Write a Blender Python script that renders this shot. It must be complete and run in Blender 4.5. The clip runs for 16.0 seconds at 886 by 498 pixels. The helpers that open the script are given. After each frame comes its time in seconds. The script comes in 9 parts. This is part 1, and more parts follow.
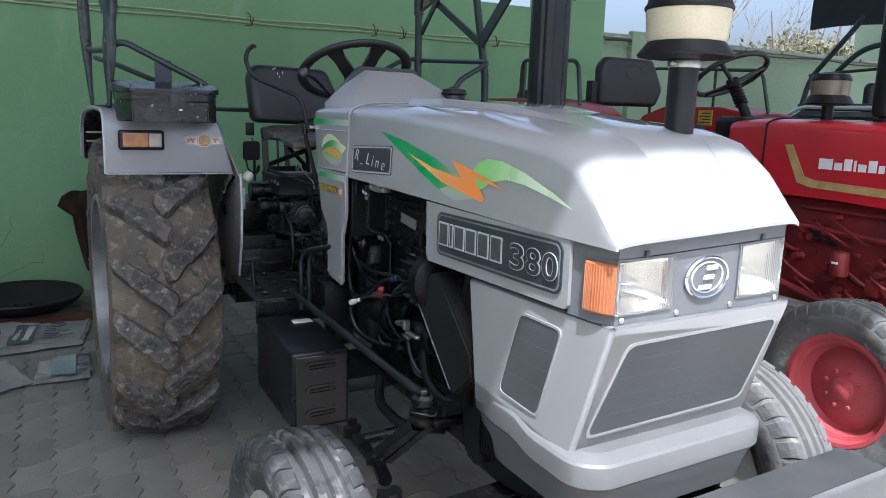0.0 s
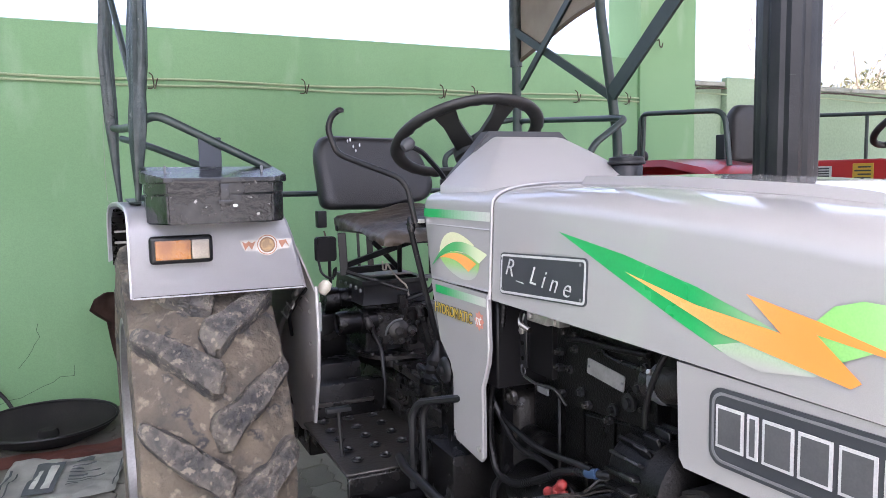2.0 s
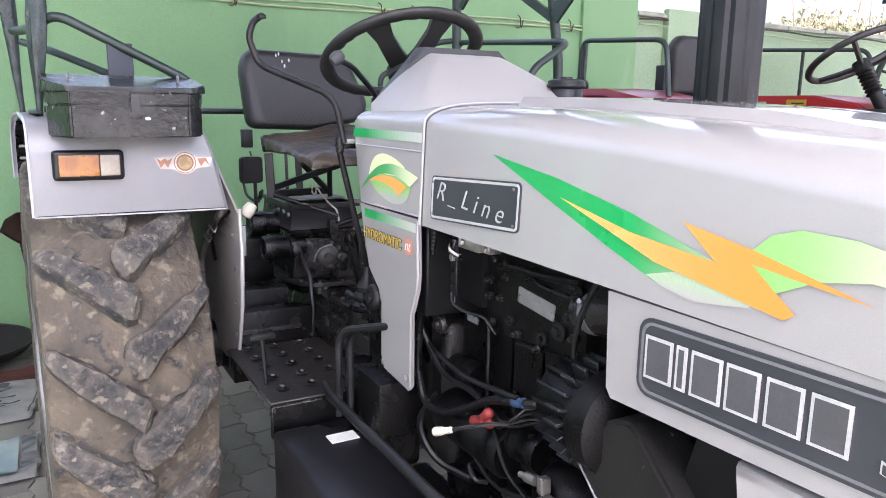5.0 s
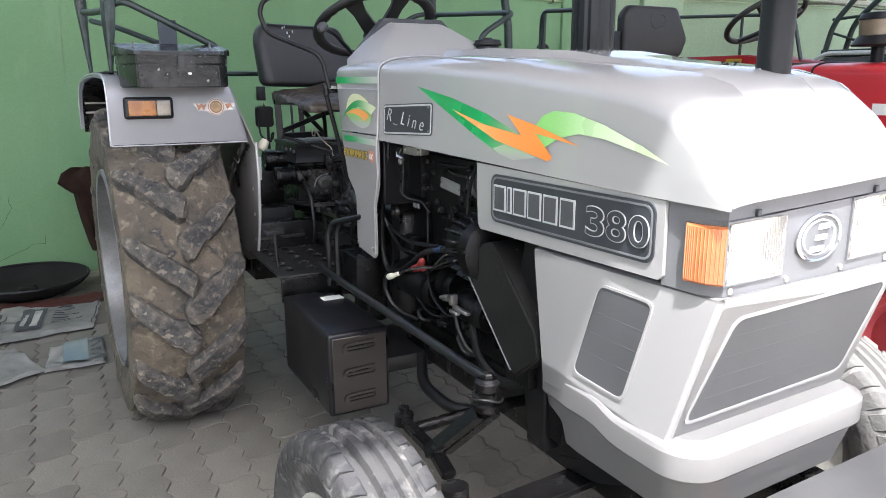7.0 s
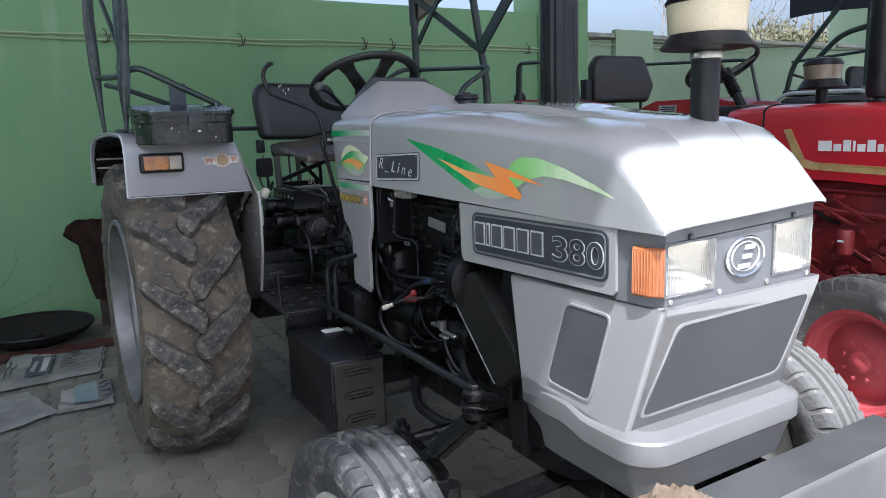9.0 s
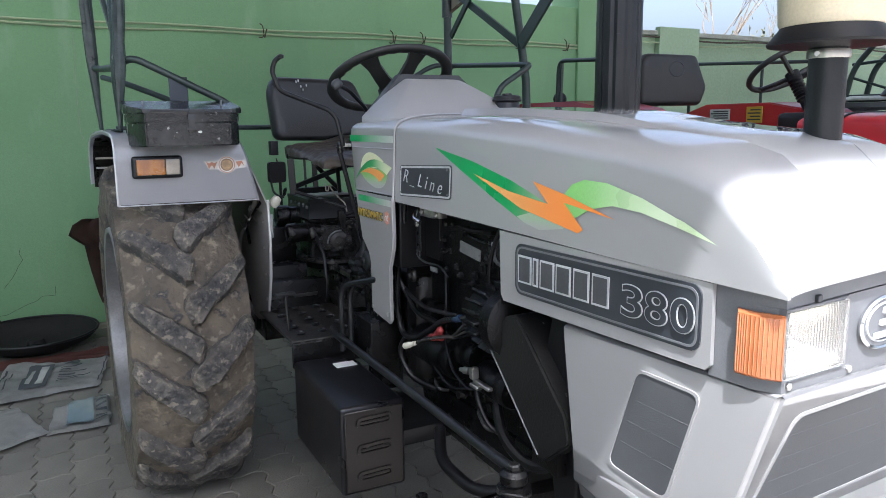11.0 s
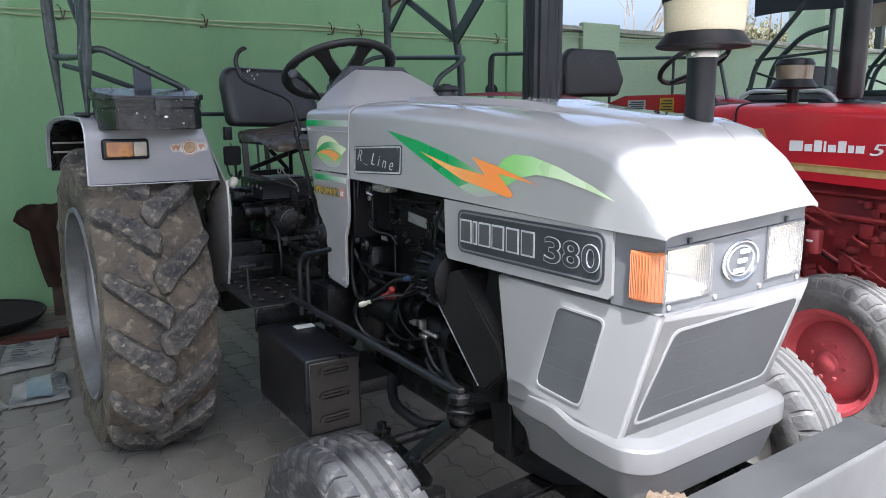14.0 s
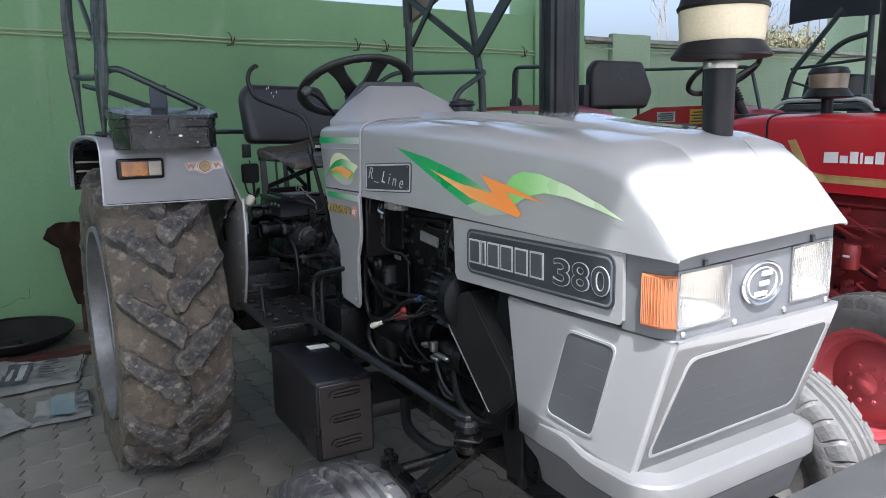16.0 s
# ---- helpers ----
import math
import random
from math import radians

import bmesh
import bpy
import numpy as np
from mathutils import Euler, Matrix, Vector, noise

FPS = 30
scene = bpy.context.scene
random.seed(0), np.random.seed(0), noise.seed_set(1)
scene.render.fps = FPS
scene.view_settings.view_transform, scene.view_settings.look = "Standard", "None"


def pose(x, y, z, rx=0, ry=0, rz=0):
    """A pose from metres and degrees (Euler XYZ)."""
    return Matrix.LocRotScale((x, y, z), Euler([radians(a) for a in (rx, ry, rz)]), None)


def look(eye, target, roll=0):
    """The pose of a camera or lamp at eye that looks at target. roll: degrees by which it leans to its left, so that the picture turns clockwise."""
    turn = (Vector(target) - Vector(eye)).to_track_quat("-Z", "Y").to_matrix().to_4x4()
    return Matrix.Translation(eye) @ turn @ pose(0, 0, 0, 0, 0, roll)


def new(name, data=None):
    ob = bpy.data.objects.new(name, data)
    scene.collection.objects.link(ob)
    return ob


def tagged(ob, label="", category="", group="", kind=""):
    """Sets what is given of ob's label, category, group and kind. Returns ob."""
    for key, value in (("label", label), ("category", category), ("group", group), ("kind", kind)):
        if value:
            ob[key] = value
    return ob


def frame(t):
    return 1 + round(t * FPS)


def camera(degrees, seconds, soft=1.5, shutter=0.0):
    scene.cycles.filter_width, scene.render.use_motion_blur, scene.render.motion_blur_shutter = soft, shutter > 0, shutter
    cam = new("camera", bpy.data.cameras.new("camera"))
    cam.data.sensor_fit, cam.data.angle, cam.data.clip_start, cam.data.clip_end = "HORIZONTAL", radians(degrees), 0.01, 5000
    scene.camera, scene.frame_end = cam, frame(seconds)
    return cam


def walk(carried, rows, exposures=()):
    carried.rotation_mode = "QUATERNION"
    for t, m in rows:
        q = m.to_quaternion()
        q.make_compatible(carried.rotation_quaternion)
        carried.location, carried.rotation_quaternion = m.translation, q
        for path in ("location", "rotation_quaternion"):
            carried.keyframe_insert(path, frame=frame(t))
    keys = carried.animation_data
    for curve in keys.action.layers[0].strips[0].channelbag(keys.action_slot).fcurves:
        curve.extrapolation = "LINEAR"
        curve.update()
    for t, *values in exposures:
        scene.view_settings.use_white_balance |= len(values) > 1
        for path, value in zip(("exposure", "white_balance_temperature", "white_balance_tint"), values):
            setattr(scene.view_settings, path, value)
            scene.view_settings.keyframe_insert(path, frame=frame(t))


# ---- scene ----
cam = camera(62.7, 16.0, soft=0.45)
PATH = [
    (0, (0.056, -0.036, 1.338), (0.973, 1.706, 0.982), 1.8),
    (0.5, (0.114, 0.153, 1.344), (0.949, 1.929, 0.958), 1.7),
    (1, (0.103, 0.414, 1.354), (1.077, 2.122, 0.988), 0.9),
    (1.5, (0.103, 0.626, 1.362), (1.043, 2.353, 0.999), 1.3),
    (2, (0.16, 0.875, 1.394), (0.984, 2.687, 1.202), -1.0),
    (2.5, (0.181, 1.089, 1.393), (0.988, 2.894, 1.096), 0.1),
    (3, (0.152, 1.338, 1.409), (1.101, 3.079, 1.146), -0.6),
    (3.5, (0.14, 1.394, 1.421), (1.261, 3.038, 1.215), -0.6),
    (4, (0.161, 1.325, 1.408), (1.317, 2.93, 1.115), -0.2),
    (4.5, (0.196, 1.125, 1.383), (1.17, 2.841, 1.054), 0.2),
    (4.7, (0.211, 1.043, 1.378), (1.18, 2.756, 1.022), 0.7),
    (6.8, (0.054, 0.281, 1.318), (0.942, 2.016, 0.872), 0.1),
    (7, (0.027, 0.196, 1.306), (0.939, 1.919, 0.857), -0.2),
    (7.5, (-0.019, 0.071, 1.326), (0.921, 1.793, 0.934), -0.8),
    (8, (-0.095, -0.031, 1.326), (0.915, 1.663, 0.989), -1.3),
    (8.5, (-0.152, -0.1, 1.318), (0.863, 1.574, 0.911), -0.9),
    (9, (-0.089, -0.025, 1.325), (0.862, 1.703, 0.993), -1.7),
    (9.2, (-0.045, 0.009, 1.335), (0.83, 1.782, 1.034), -1.5),
    (11.3, (0.071, 0.325, 1.355), (0.962, 2.082, 1.012), -0.5),
    (11.5, (0.069, 0.294, 1.353), (0.957, 2.055, 1.019), -1.2),
    (12, (0.044, 0.203, 1.348), (0.904, 1.98, 1.023), -1.3),
    (12.5, (0.004, 0.104, 1.336), (0.896, 1.856, 0.969), -1.3),
    (13, (-0.03, 0.071, 1.338), (0.971, 1.765, 0.978), -0.3),
    (13.5, (-0.104, 0.067, 1.341), (0.885, 1.768, 0.983), -0.8),
    (14, (-0.118, 0.067, 1.341), (0.93, 1.73, 0.975), -0.3),
    (14.5, (-0.105, 0.059, 1.351), (0.989, 1.705, 1.044), -1.2),
    (15, (-0.091, 0.064, 1.353), (1.018, 1.698, 1.041), -1.1),
    (15.5, (-0.059, 0.072, 1.352), (1.019, 1.726, 1.031), -0.8),
    (16, (-0.026, 0.089, 1.348), (0.944, 1.807, 1.018), -1.0),
]
EXPOSURES = [(0, 1.26, 5450, 11), (0.5, 1.51, 5520, 12), (1.0, 1.56, 5690, 12), (1.5, 2.03, 5930, 15), (2.0, 2.56, 5910, 21), (2.5, 2.78, 5980, 25), (3.0, 2.83, 6040, 24), (3.5, 2.65, 6060, 21), (4.0, 2.5, 6100, 20), (4.7, 2.78, 5980, 21), (7, 2.08, 5930, 13), (7.5, 1.88, 5850, 12), (8.0, 1.41, 5520, 12), (8.5, 1.36, 5520, 12), (9, 1.32, 5500, 11), (11.5, 1.74, 5650, 12), (12.5, 1.78, 5610, 12), (13.5, 1.66, 5610, 12), (14.5, 1.51, 5610, 13), (15, 1.42, 5610, 13), (15.5, 1.48, 5610, 12), (16, 1.46, 5610, 12)]
walk(cam, [(t, look(eye, target, roll)) for t, eye, target, roll in PATH], EXPOSURES)
# ---- world, sun, exposure ----
SUN_TO = Vector((-0.19, -0.41, 0.89)).normalized()
world = bpy.data.worlds.new("sky")
scene.world = world
world.use_nodes = True
_nt = world.node_tree
_bg = _nt.nodes["Background"]
_sky = _nt.nodes.new("ShaderNodeTexSky")
_sky.sky_type = "NISHITA"
_sky.sun_disc = False
_sky.sun_elevation = math.asin(SUN_TO.z)
_sky.sun_rotation = math.atan2(SUN_TO.x, SUN_TO.y)
_sky.dust_density = 7.0
_haze = _nt.nodes.new("ShaderNodeHueSaturation")
_haze.inputs["Saturation"].default_value = 0.7
_nt.links.new(_sky.outputs[0], _haze.inputs["Color"])
_nt.links.new(_haze.outputs[0], _bg.inputs[0])
_bg.inputs[1].default_value = 0.135
sun = new("sun", bpy.data.lights.new("sun", "SUN"))
sun.data.energy = 4.0
sun.data.angle = radians(0.53)
sun.data.color = (1.0, 0.95, 0.87)
sun.matrix_world = look(SUN_TO * 20, (0, 0, 0))

# ---- materials ----
def mat(name, col, col2=None, rough=0.5, metal=0.0, scale=6.0, var=0.5, fine=90.0, bump=0.15, coat=0.0,
        spots=None, spot_col=None, spot_scale=25.0, rough_var=0.12, per_object=0.0, spec=0.5, relief=0.004):
    """Two scales of colour noise, roughness variation and fine relief; spots: threshold of dirt or chips."""
    m = bpy.data.materials.new(name)
    m.use_nodes = True
    nt = m.node_tree
    b = nt.nodes["Principled BSDF"]
    col2 = col2 or tuple(c * 0.8 for c in col)
    tc = nt.nodes.new("ShaderNodeTexCoord")

    def noise_node(s, detail=4.0):
        n = nt.nodes.new("ShaderNodeTexNoise")
        n.inputs["Scale"].default_value = s
        n.inputs["Detail"].default_value = detail
        nt.links.new(tc.outputs["Object"], n.inputs["Vector"])
        return n

    def ramp(src, lo, hi):
        r = nt.nodes.new("ShaderNodeMapRange")
        r.inputs["From Min"].default_value = lo
        r.inputs["From Max"].default_value = hi
        nt.links.new(src, r.inputs["Value"])
        return r.outputs["Result"]

    def mix(fac, a, c):
        x = nt.nodes.new("ShaderNodeMix")
        x.data_type = "RGBA"
        if isinstance(fac, float):
            x.inputs["Factor"].default_value = fac
        else:
            nt.links.new(fac, x.inputs["Factor"])
        for val, sock in ((a, x.inputs["A"]), (c, x.inputs["B"])):
            if isinstance(val, tuple):
                sock.default_value = (*val, 1)
            else:
                nt.links.new(val, sock)
        return x.outputs["Result"]

    big = noise_node(scale)
    small = noise_node(fine, 6.0)
    c = mix(ramp(big.outputs["Fac"], 0.5 - 0.5 * var * 0.6, 0.5 + 0.5 * var * 0.6), col, col2)
    c = mix(ramp(small.outputs["Fac"], 0.35, 1.25), c, tuple(x * 0.72 for x in col2))
    rough_src = None
    if spots is not None:
        sp = noise_node(spot_scale, 8.0)
        f = ramp(sp.outputs["Fac"], spots, spots + 0.06)
        c = mix(f, c, spot_col)
    if per_object:
        oi = nt.nodes.new("ShaderNodeObjectInfo")
        hv = nt.nodes.new("ShaderNodeHueSaturation")
        nt.links.new(ramp(oi.outputs["Random"], 0.0, 1.0), hv.inputs["Value"])
        hv.inputs["Value"].default_value = 1
        mr = nt.nodes.new("ShaderNodeMapRange")
        mr.inputs["To Min"].default_value = 1 - per_object
        mr.inputs["To Max"].default_value = 1 + per_object
        nt.links.new(oi.outputs["Random"], mr.inputs["Value"])
        nt.links.new(mr.outputs["Result"], hv.inputs["Value"])
        nt.links.new(c, hv.inputs["Color"])
        c = hv.outputs["Color"]
    nt.links.new(c, b.inputs["Base Color"])
    mr = nt.nodes.new("ShaderNodeMapRange")
    mr.inputs["To Min"].default_value = max(0.02, rough - rough_var)
    mr.inputs["To Max"].default_value = min(1.0, rough + rough_var)
    nt.links.new(big.outputs["Fac"], mr.inputs["Value"])
    nt.links.new(mr.outputs["Result"], b.inputs["Roughness"])
    b.inputs["Metallic"].default_value = metal
    b.inputs["Specular IOR Level"].default_value = spec
    b.inputs["Coat Weight"].default_value = coat
    b.inputs["Coat Roughness"].default_value = 0.06
    if bump:
        bp = nt.nodes.new("ShaderNodeBump")
        bp.inputs["Strength"].default_value = bump
        bp.inputs["Distance"].default_value = relief
        nt.links.new(small.outputs["Fac"], bp.inputs["Height"])
        nt.links.new(bp.outputs["Normal"], b.inputs["Normal"])
    return m


SILVER = mat("silver_paint", (0.348, 0.343, 0.336), (0.322, 0.317, 0.311), rough=0.5, metal=0.15, scale=2.0, fine=900, bump=0.02, coat=1.0, rough_var=0.03)
SILVER.node_tree.nodes["Principled BSDF"].inputs["Coat Roughness"].default_value = 0.015
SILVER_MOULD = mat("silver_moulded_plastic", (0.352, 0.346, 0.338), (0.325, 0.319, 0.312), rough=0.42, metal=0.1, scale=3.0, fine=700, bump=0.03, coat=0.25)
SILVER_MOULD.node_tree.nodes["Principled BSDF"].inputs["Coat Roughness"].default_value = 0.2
LAMP_GREY = mat("grey_lamp_surround", (0.142, 0.145, 0.150), (0.12, 0.123, 0.128), rough=0.45, scale=6, fine=400, bump=0.04)
REFLECTOR = mat("bright_reflector", (0.74, 0.72, 0.68), (0.62, 0.60, 0.56), rough=0.17, metal=1.0, scale=9, fine=200, bump=0.0)
LAMP_GLASS = mat("clear_ribbed_glass", (0.95, 0.94, 0.90), (0.90, 0.89, 0.85), rough=0.05, scale=20, fine=300, bump=0.0, rough_var=0.02)
LAMP_GLASS.node_tree.nodes["Principled BSDF"].inputs["Transmission Weight"].default_value = 0.97
LAMP_GLASS.node_tree.nodes["Principled BSDF"].inputs["IOR"].default_value = 1.30
SILVER_DULL = mat("silver_fender_paint", (0.56, 0.56, 0.58), (0.48, 0.48, 0.50), rough=0.42, metal=0.2, scale=4.0, fine=500, bump=0.03, coat=0.25)
SILVER_EDGE = mat("silver_bright_edge", (0.55, 0.545, 0.535), (0.48, 0.475, 0.465), rough=0.3, metal=0.2, scale=5, fine=300, bump=0.02)
BLACK_PAINT = mat("black_paint_worn", (0.0065, 0.007, 0.008), (0.015, 0.0155, 0.0165), rough=0.36, scale=9, fine=160, bump=0.15, spec=0.36,
                  spots=0.72, spot_col=(0.11, 0.115, 0.11), spot_scale=42)
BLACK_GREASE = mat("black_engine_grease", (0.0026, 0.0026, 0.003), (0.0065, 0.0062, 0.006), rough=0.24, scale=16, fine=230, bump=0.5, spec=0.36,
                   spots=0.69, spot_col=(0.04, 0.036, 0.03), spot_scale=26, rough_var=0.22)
# Same black as the grease, gloss cut to keep the engine bay dark.
ENGINE_BLACK = mat("darkened_engine_black", (0.0026, 0.0026, 0.003), (0.0060, 0.0058, 0.0056), rough=0.34, scale=16, fine=230, bump=0.4, spec=0.2,
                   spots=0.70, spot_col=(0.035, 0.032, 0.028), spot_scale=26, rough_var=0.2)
# Casting black raised for dust and for haze over the gearbox.
BLACK_DUSTY = mat("dusty_black_casting", (0.010, 0.0098, 0.0096), (0.030, 0.0275, 0.0245), rough=0.31, scale=14, fine=210, bump=0.45, spec=0.45,
                  spots=0.69, spot_col=(0.05, 0.044, 0.036), spot_scale=22, rough_var=0.18)
BLACK_PLASTIC = mat("black_plastic", (0.0045, 0.0045, 0.0052), (0.008, 0.008, 0.0088), rough=0.42, scale=12, fine=300, bump=0.05, spec=0.3)
WHEEL_PLASTIC = mat("steering_plastic", (0.014, 0.015, 0.0145), (0.026, 0.027, 0.026), rough=0.48, scale=20, fine=200, bump=0.1)
DASH_GREY = mat("dark_grey_moulding", (0.05, 0.052, 0.055), (0.04, 0.042, 0.045), rough=0.5, scale=8, fine=300, bump=0.04)
LEATHER = mat("black_seat_vinyl", (0.008, 0.008, 0.0088), (0.016, 0.0155, 0.015), rough=0.45, scale=7, fine=240, bump=0.25, spec=0.45,
              spots=0.78, spot_col=(0.30, 0.30, 0.28), spot_scale=30)
LEATHER_DUST = mat("dusty_seat_cover", (0.013, 0.0118, 0.0105), (0.088, 0.069, 0.051), rough=0.44, scale=5, var=0.8, fine=60, bump=0.5)
TYRE = mat("muddy_tyre_rubber", (0.047, 0.043, 0.037), (0.160, 0.131, 0.094), rough=0.9, scale=7, var=0.75, fine=38, bump=1.0, relief=0.014,
           spots=0.58, spot_col=(0.040, 0.039, 0.040), spot_scale=17)
LUG = mat("muddy_tyre_lug", (0.041, 0.041, 0.042), (0.104, 0.097, 0.086), rough=0.85, scale=16, var=0.6, fine=70, bump=1.0, relief=0.016,
          spots=0.585, spot_col=(0.20, 0.175, 0.138), spot_scale=44, per_object=0.3)
TYRE_FRONT = mat("worn_front_tyre_rubber", (0.016, 0.016, 0.018), (0.058, 0.057, 0.056), rough=0.82, scale=6, var=0.8, fine=60, bump=0.7, relief=0.006,
                 spots=0.63, spot_col=(0.155, 0.15, 0.14), spot_scale=21)
TYRE_DUSTY = mat("dusty_grey_tyre", (0.080, 0.078, 0.075), (0.165, 0.158, 0.148), rough=0.88, scale=6, var=0.9, fine=60, bump=0.6, relief=0.006,
                 spots=0.62, spot_col=(0.24, 0.225, 0.20), spot_scale=18)
RIM = mat("galvanised_rim", (0.25, 0.25, 0.25), (0.17, 0.168, 0.165), rough=0.46, metal=0.45, scale=8, fine=120, bump=0.08)
RIM_WHITE = mat("pale_front_rim", (0.44, 0.43, 0.40), (0.31, 0.295, 0.265), rough=0.5, metal=0.1, scale=9, fine=90, bump=0.1)
STEEL = mat("bright_zinc_steel", (0.62, 0.61, 0.58), (0.42, 0.40, 0.37), rough=0.33, metal=0.9, scale=30, fine=150, bump=0.1)
GREEN_PIPE = mat("dark_green_tube", (0.014, 0.026, 0.022), (0.027, 0.041, 0.036), rough=0.4, scale=15, fine=120, bump=0.12, spec=0.45,
                 spots=0.71, spot_col=(0.22, 0.24, 0.22), spot_scale=45)
CLOTH_DARK = mat("dark_green_wrap_sheet", (0.012, 0.021, 0.020), (0.048, 0.064, 0.060), rough=0.36, scale=22, fine=120, bump=0.6, spec=0.5,
                 spots=0.66, spot_col=(0.14, 0.15, 0.145), spot_scale=34, rough_var=0.2)
STICKER_PALE = mat("faded_sticker_white", (0.66, 0.63, 0.58), (0.50, 0.47, 0.43), rough=0.5, scale=40, fine=300, bump=0.0)
STICKER_RUST = mat("faded_sticker_red", (0.42, 0.19, 0.11), (0.33, 0.16, 0.10), rough=0.5, scale=40, fine=300, bump=0.0)
STICKER_BROWN = mat("faded_sticker_brown", (0.20, 0.11, 0.06), (0.28, 0.17, 0.09), rough=0.5, scale=40, fine=300, bump=0.0)
STICKER_TAN = mat("faded_sticker_tan", (0.50, 0.32, 0.15), (0.30, 0.20, 0.11), rough=0.5, scale=60, var=0.3, fine=300, bump=0.0)
AMBER_DEEP = mat("deep_amber_lens", (0.40, 0.165, 0.036), (0.26, 0.105, 0.035), rough=0.3, scale=26, fine=300, bump=0.03, coat=0.25)
CANVAS = mat("beige_canopy_canvas", (0.42, 0.38, 0.32), (0.34, 0.30, 0.25), rough=0.9, scale=6, fine=400, bump=0.3)
CANVAS_EDGE = mat("brown_canvas_binding", (0.20, 0.14, 0.10), (0.13, 0.10, 0.07), rough=0.9, scale=10, fine=300, bump=0.3)
CANVAS_NAVY = mat("slate_canopy_sheet", (0.035, 0.042, 0.055), (0.05, 0.058, 0.07), rough=0.7, scale=5, fine=300, bump=0.2)
ORANGE = mat("amber_lens", (0.50, 0.175, 0.068), (0.37, 0.12, 0.042), rough=0.2, scale=15, fine=300, bump=0.05, coat=0.5)
CLEAR_LENS = mat("milky_lens", (0.29, 0.25, 0.19), (0.20, 0.17, 0.13), rough=0.34, scale=22, fine=300, bump=0.05, coat=0.8)
CHROME = mat("chrome", (0.80, 0.80, 0.80), (0.7, 0.7, 0.7), rough=0.14, metal=1.0, scale=20, fine=300, bump=0.02)
MESH_GRILLE = mat("dark_mesh_grille", (0.045, 0.047, 0.050), (0.066, 0.068, 0.071), rough=0.55, scale=4, fine=900, bump=0.25)
PLATE_BLACK = mat("badge_black", (0.030, 0.034, 0.040), (0.040, 0.044, 0.05), rough=0.4, scale=10, fine=400, bump=0.05)
BADGE_SILVER = mat("badge_silver", (0.62, 0.63, 0.63), (0.5, 0.51, 0.51), rough=0.35, metal=0.3, scale=20, fine=300, bump=0.03)
BADGE_GREY = mat("badge_letter_grey", (0.16, 0.165, 0.17), (0.13, 0.135, 0.14), rough=0.45, scale=20, fine=300, bump=0.03)
BADGE_DARK = mat("badge_block_grey", (0.075, 0.078, 0.082), (0.06, 0.063, 0.066), rough=0.5, scale=20, fine=300, bump=0.05)
DECAL_PALE = mat("decal_pale_lime", (0.60, 0.72, 0.45), (0.54, 0.68, 0.40), rough=0.3, scale=5, fine=300, bump=0.0, coat=0.4)
DECAL_ORANGE = mat("decal_orange", (0.85, 0.36, 0.07), (0.80, 0.30, 0.05), rough=0.3, scale=5, fine=300, bump=0.0, coat=0.4)
DECAL_YELLOW = mat("decal_yellow", (0.60, 0.43, 0.05), (0.52, 0.36, 0.04), rough=0.4, scale=5, fine=300, bump=0.0)
DECAL_WHITE = mat("decal_white", (0.78, 0.78, 0.74), (0.70, 0.70, 0.66), rough=0.4, scale=5, fine=300, bump=0.0)
RED_PAINT = mat("red_tractor_paint", (0.48, 0.012, 0.022), (0.40, 0.010, 0.018), rough=0.33, scale=3, fine=400, bump=0.03, coat=0.5)
RED_DULL = mat("dusty_red_casting", (0.26, 0.018, 0.018), (0.15, 0.014, 0.014), rough=0.55, scale=9, fine=130, bump=0.4)
RED_RIM = mat("red_wheel_paint", (0.48, 0.075, 0.085), (0.40, 0.06, 0.068), rough=0.5, scale=8, fine=130, bump=0.15)
GOLD = mat("gold_stripe", (0.62, 0.46, 0.20), (0.45, 0.30, 0.11), rough=0.35, metal=0.2, scale=14, fine=200, bump=0.05)
BOWL = mat("yellowed_plastic_bowl", (0.62, 0.55, 0.38), (0.53, 0.46, 0.31), rough=0.35, scale=9, fine=200, bump=0.04, coat=0.2)
BOWL_DARK = mat("brown_oil_bowl", (0.25, 0.20, 0.13), (0.16, 0.13, 0.09), rough=0.3, scale=9, fine=200, bump=0.04, coat=0.3)
CLOTH = mat("beige_rag", (0.36, 0.275, 0.195), (0.27, 0.20, 0.14), rough=0.95, scale=10, fine=260, bump=0.35, relief=0.003)
SACK = mat("white_woven_sack", (0.49, 0.49, 0.46), (0.34, 0.34, 0.315), rough=0.7, scale=9, fine=500, bump=0.4)
SACK_PRINT = mat("sack_slate_print", (0.040, 0.046, 0.052), (0.066, 0.074, 0.082), rough=0.7, scale=15, fine=400, bump=0.3)
SACK_TEAL = mat("sack_teal_print", (0.10, 0.15, 0.18), (0.24, 0.29, 0.28), rough=0.7, scale=6, fine=400, bump=0.3)
BROWN_CLOTH = mat("brown_tarpaulin", (0.070, 0.036, 0.024), (0.045, 0.025, 0.018), rough=0.85, scale=8, fine=150, bump=0.5)
RUST_RED = mat("red_brown_mat", (0.17, 0.055, 0.04), (0.10, 0.04, 0.03), rough=0.9, scale=7, fine=120, bump=0.5)
PAVER = mat("grey_concrete_paver", (0.198, 0.187, 0.158), (0.124, 0.117, 0.098), rough=0.9, scale=3.5, var=0.9, fine=130, bump=0.5,
            spots=0.66, spot_col=(0.10, 0.093, 0.082), spot_scale=9, per_object=0.16)
JOINT = mat("sandy_joint_bed", (0.13, 0.117, 0.092), (0.27, 0.245, 0.20), rough=0.95, scale=9, fine=120, bump=0.5)
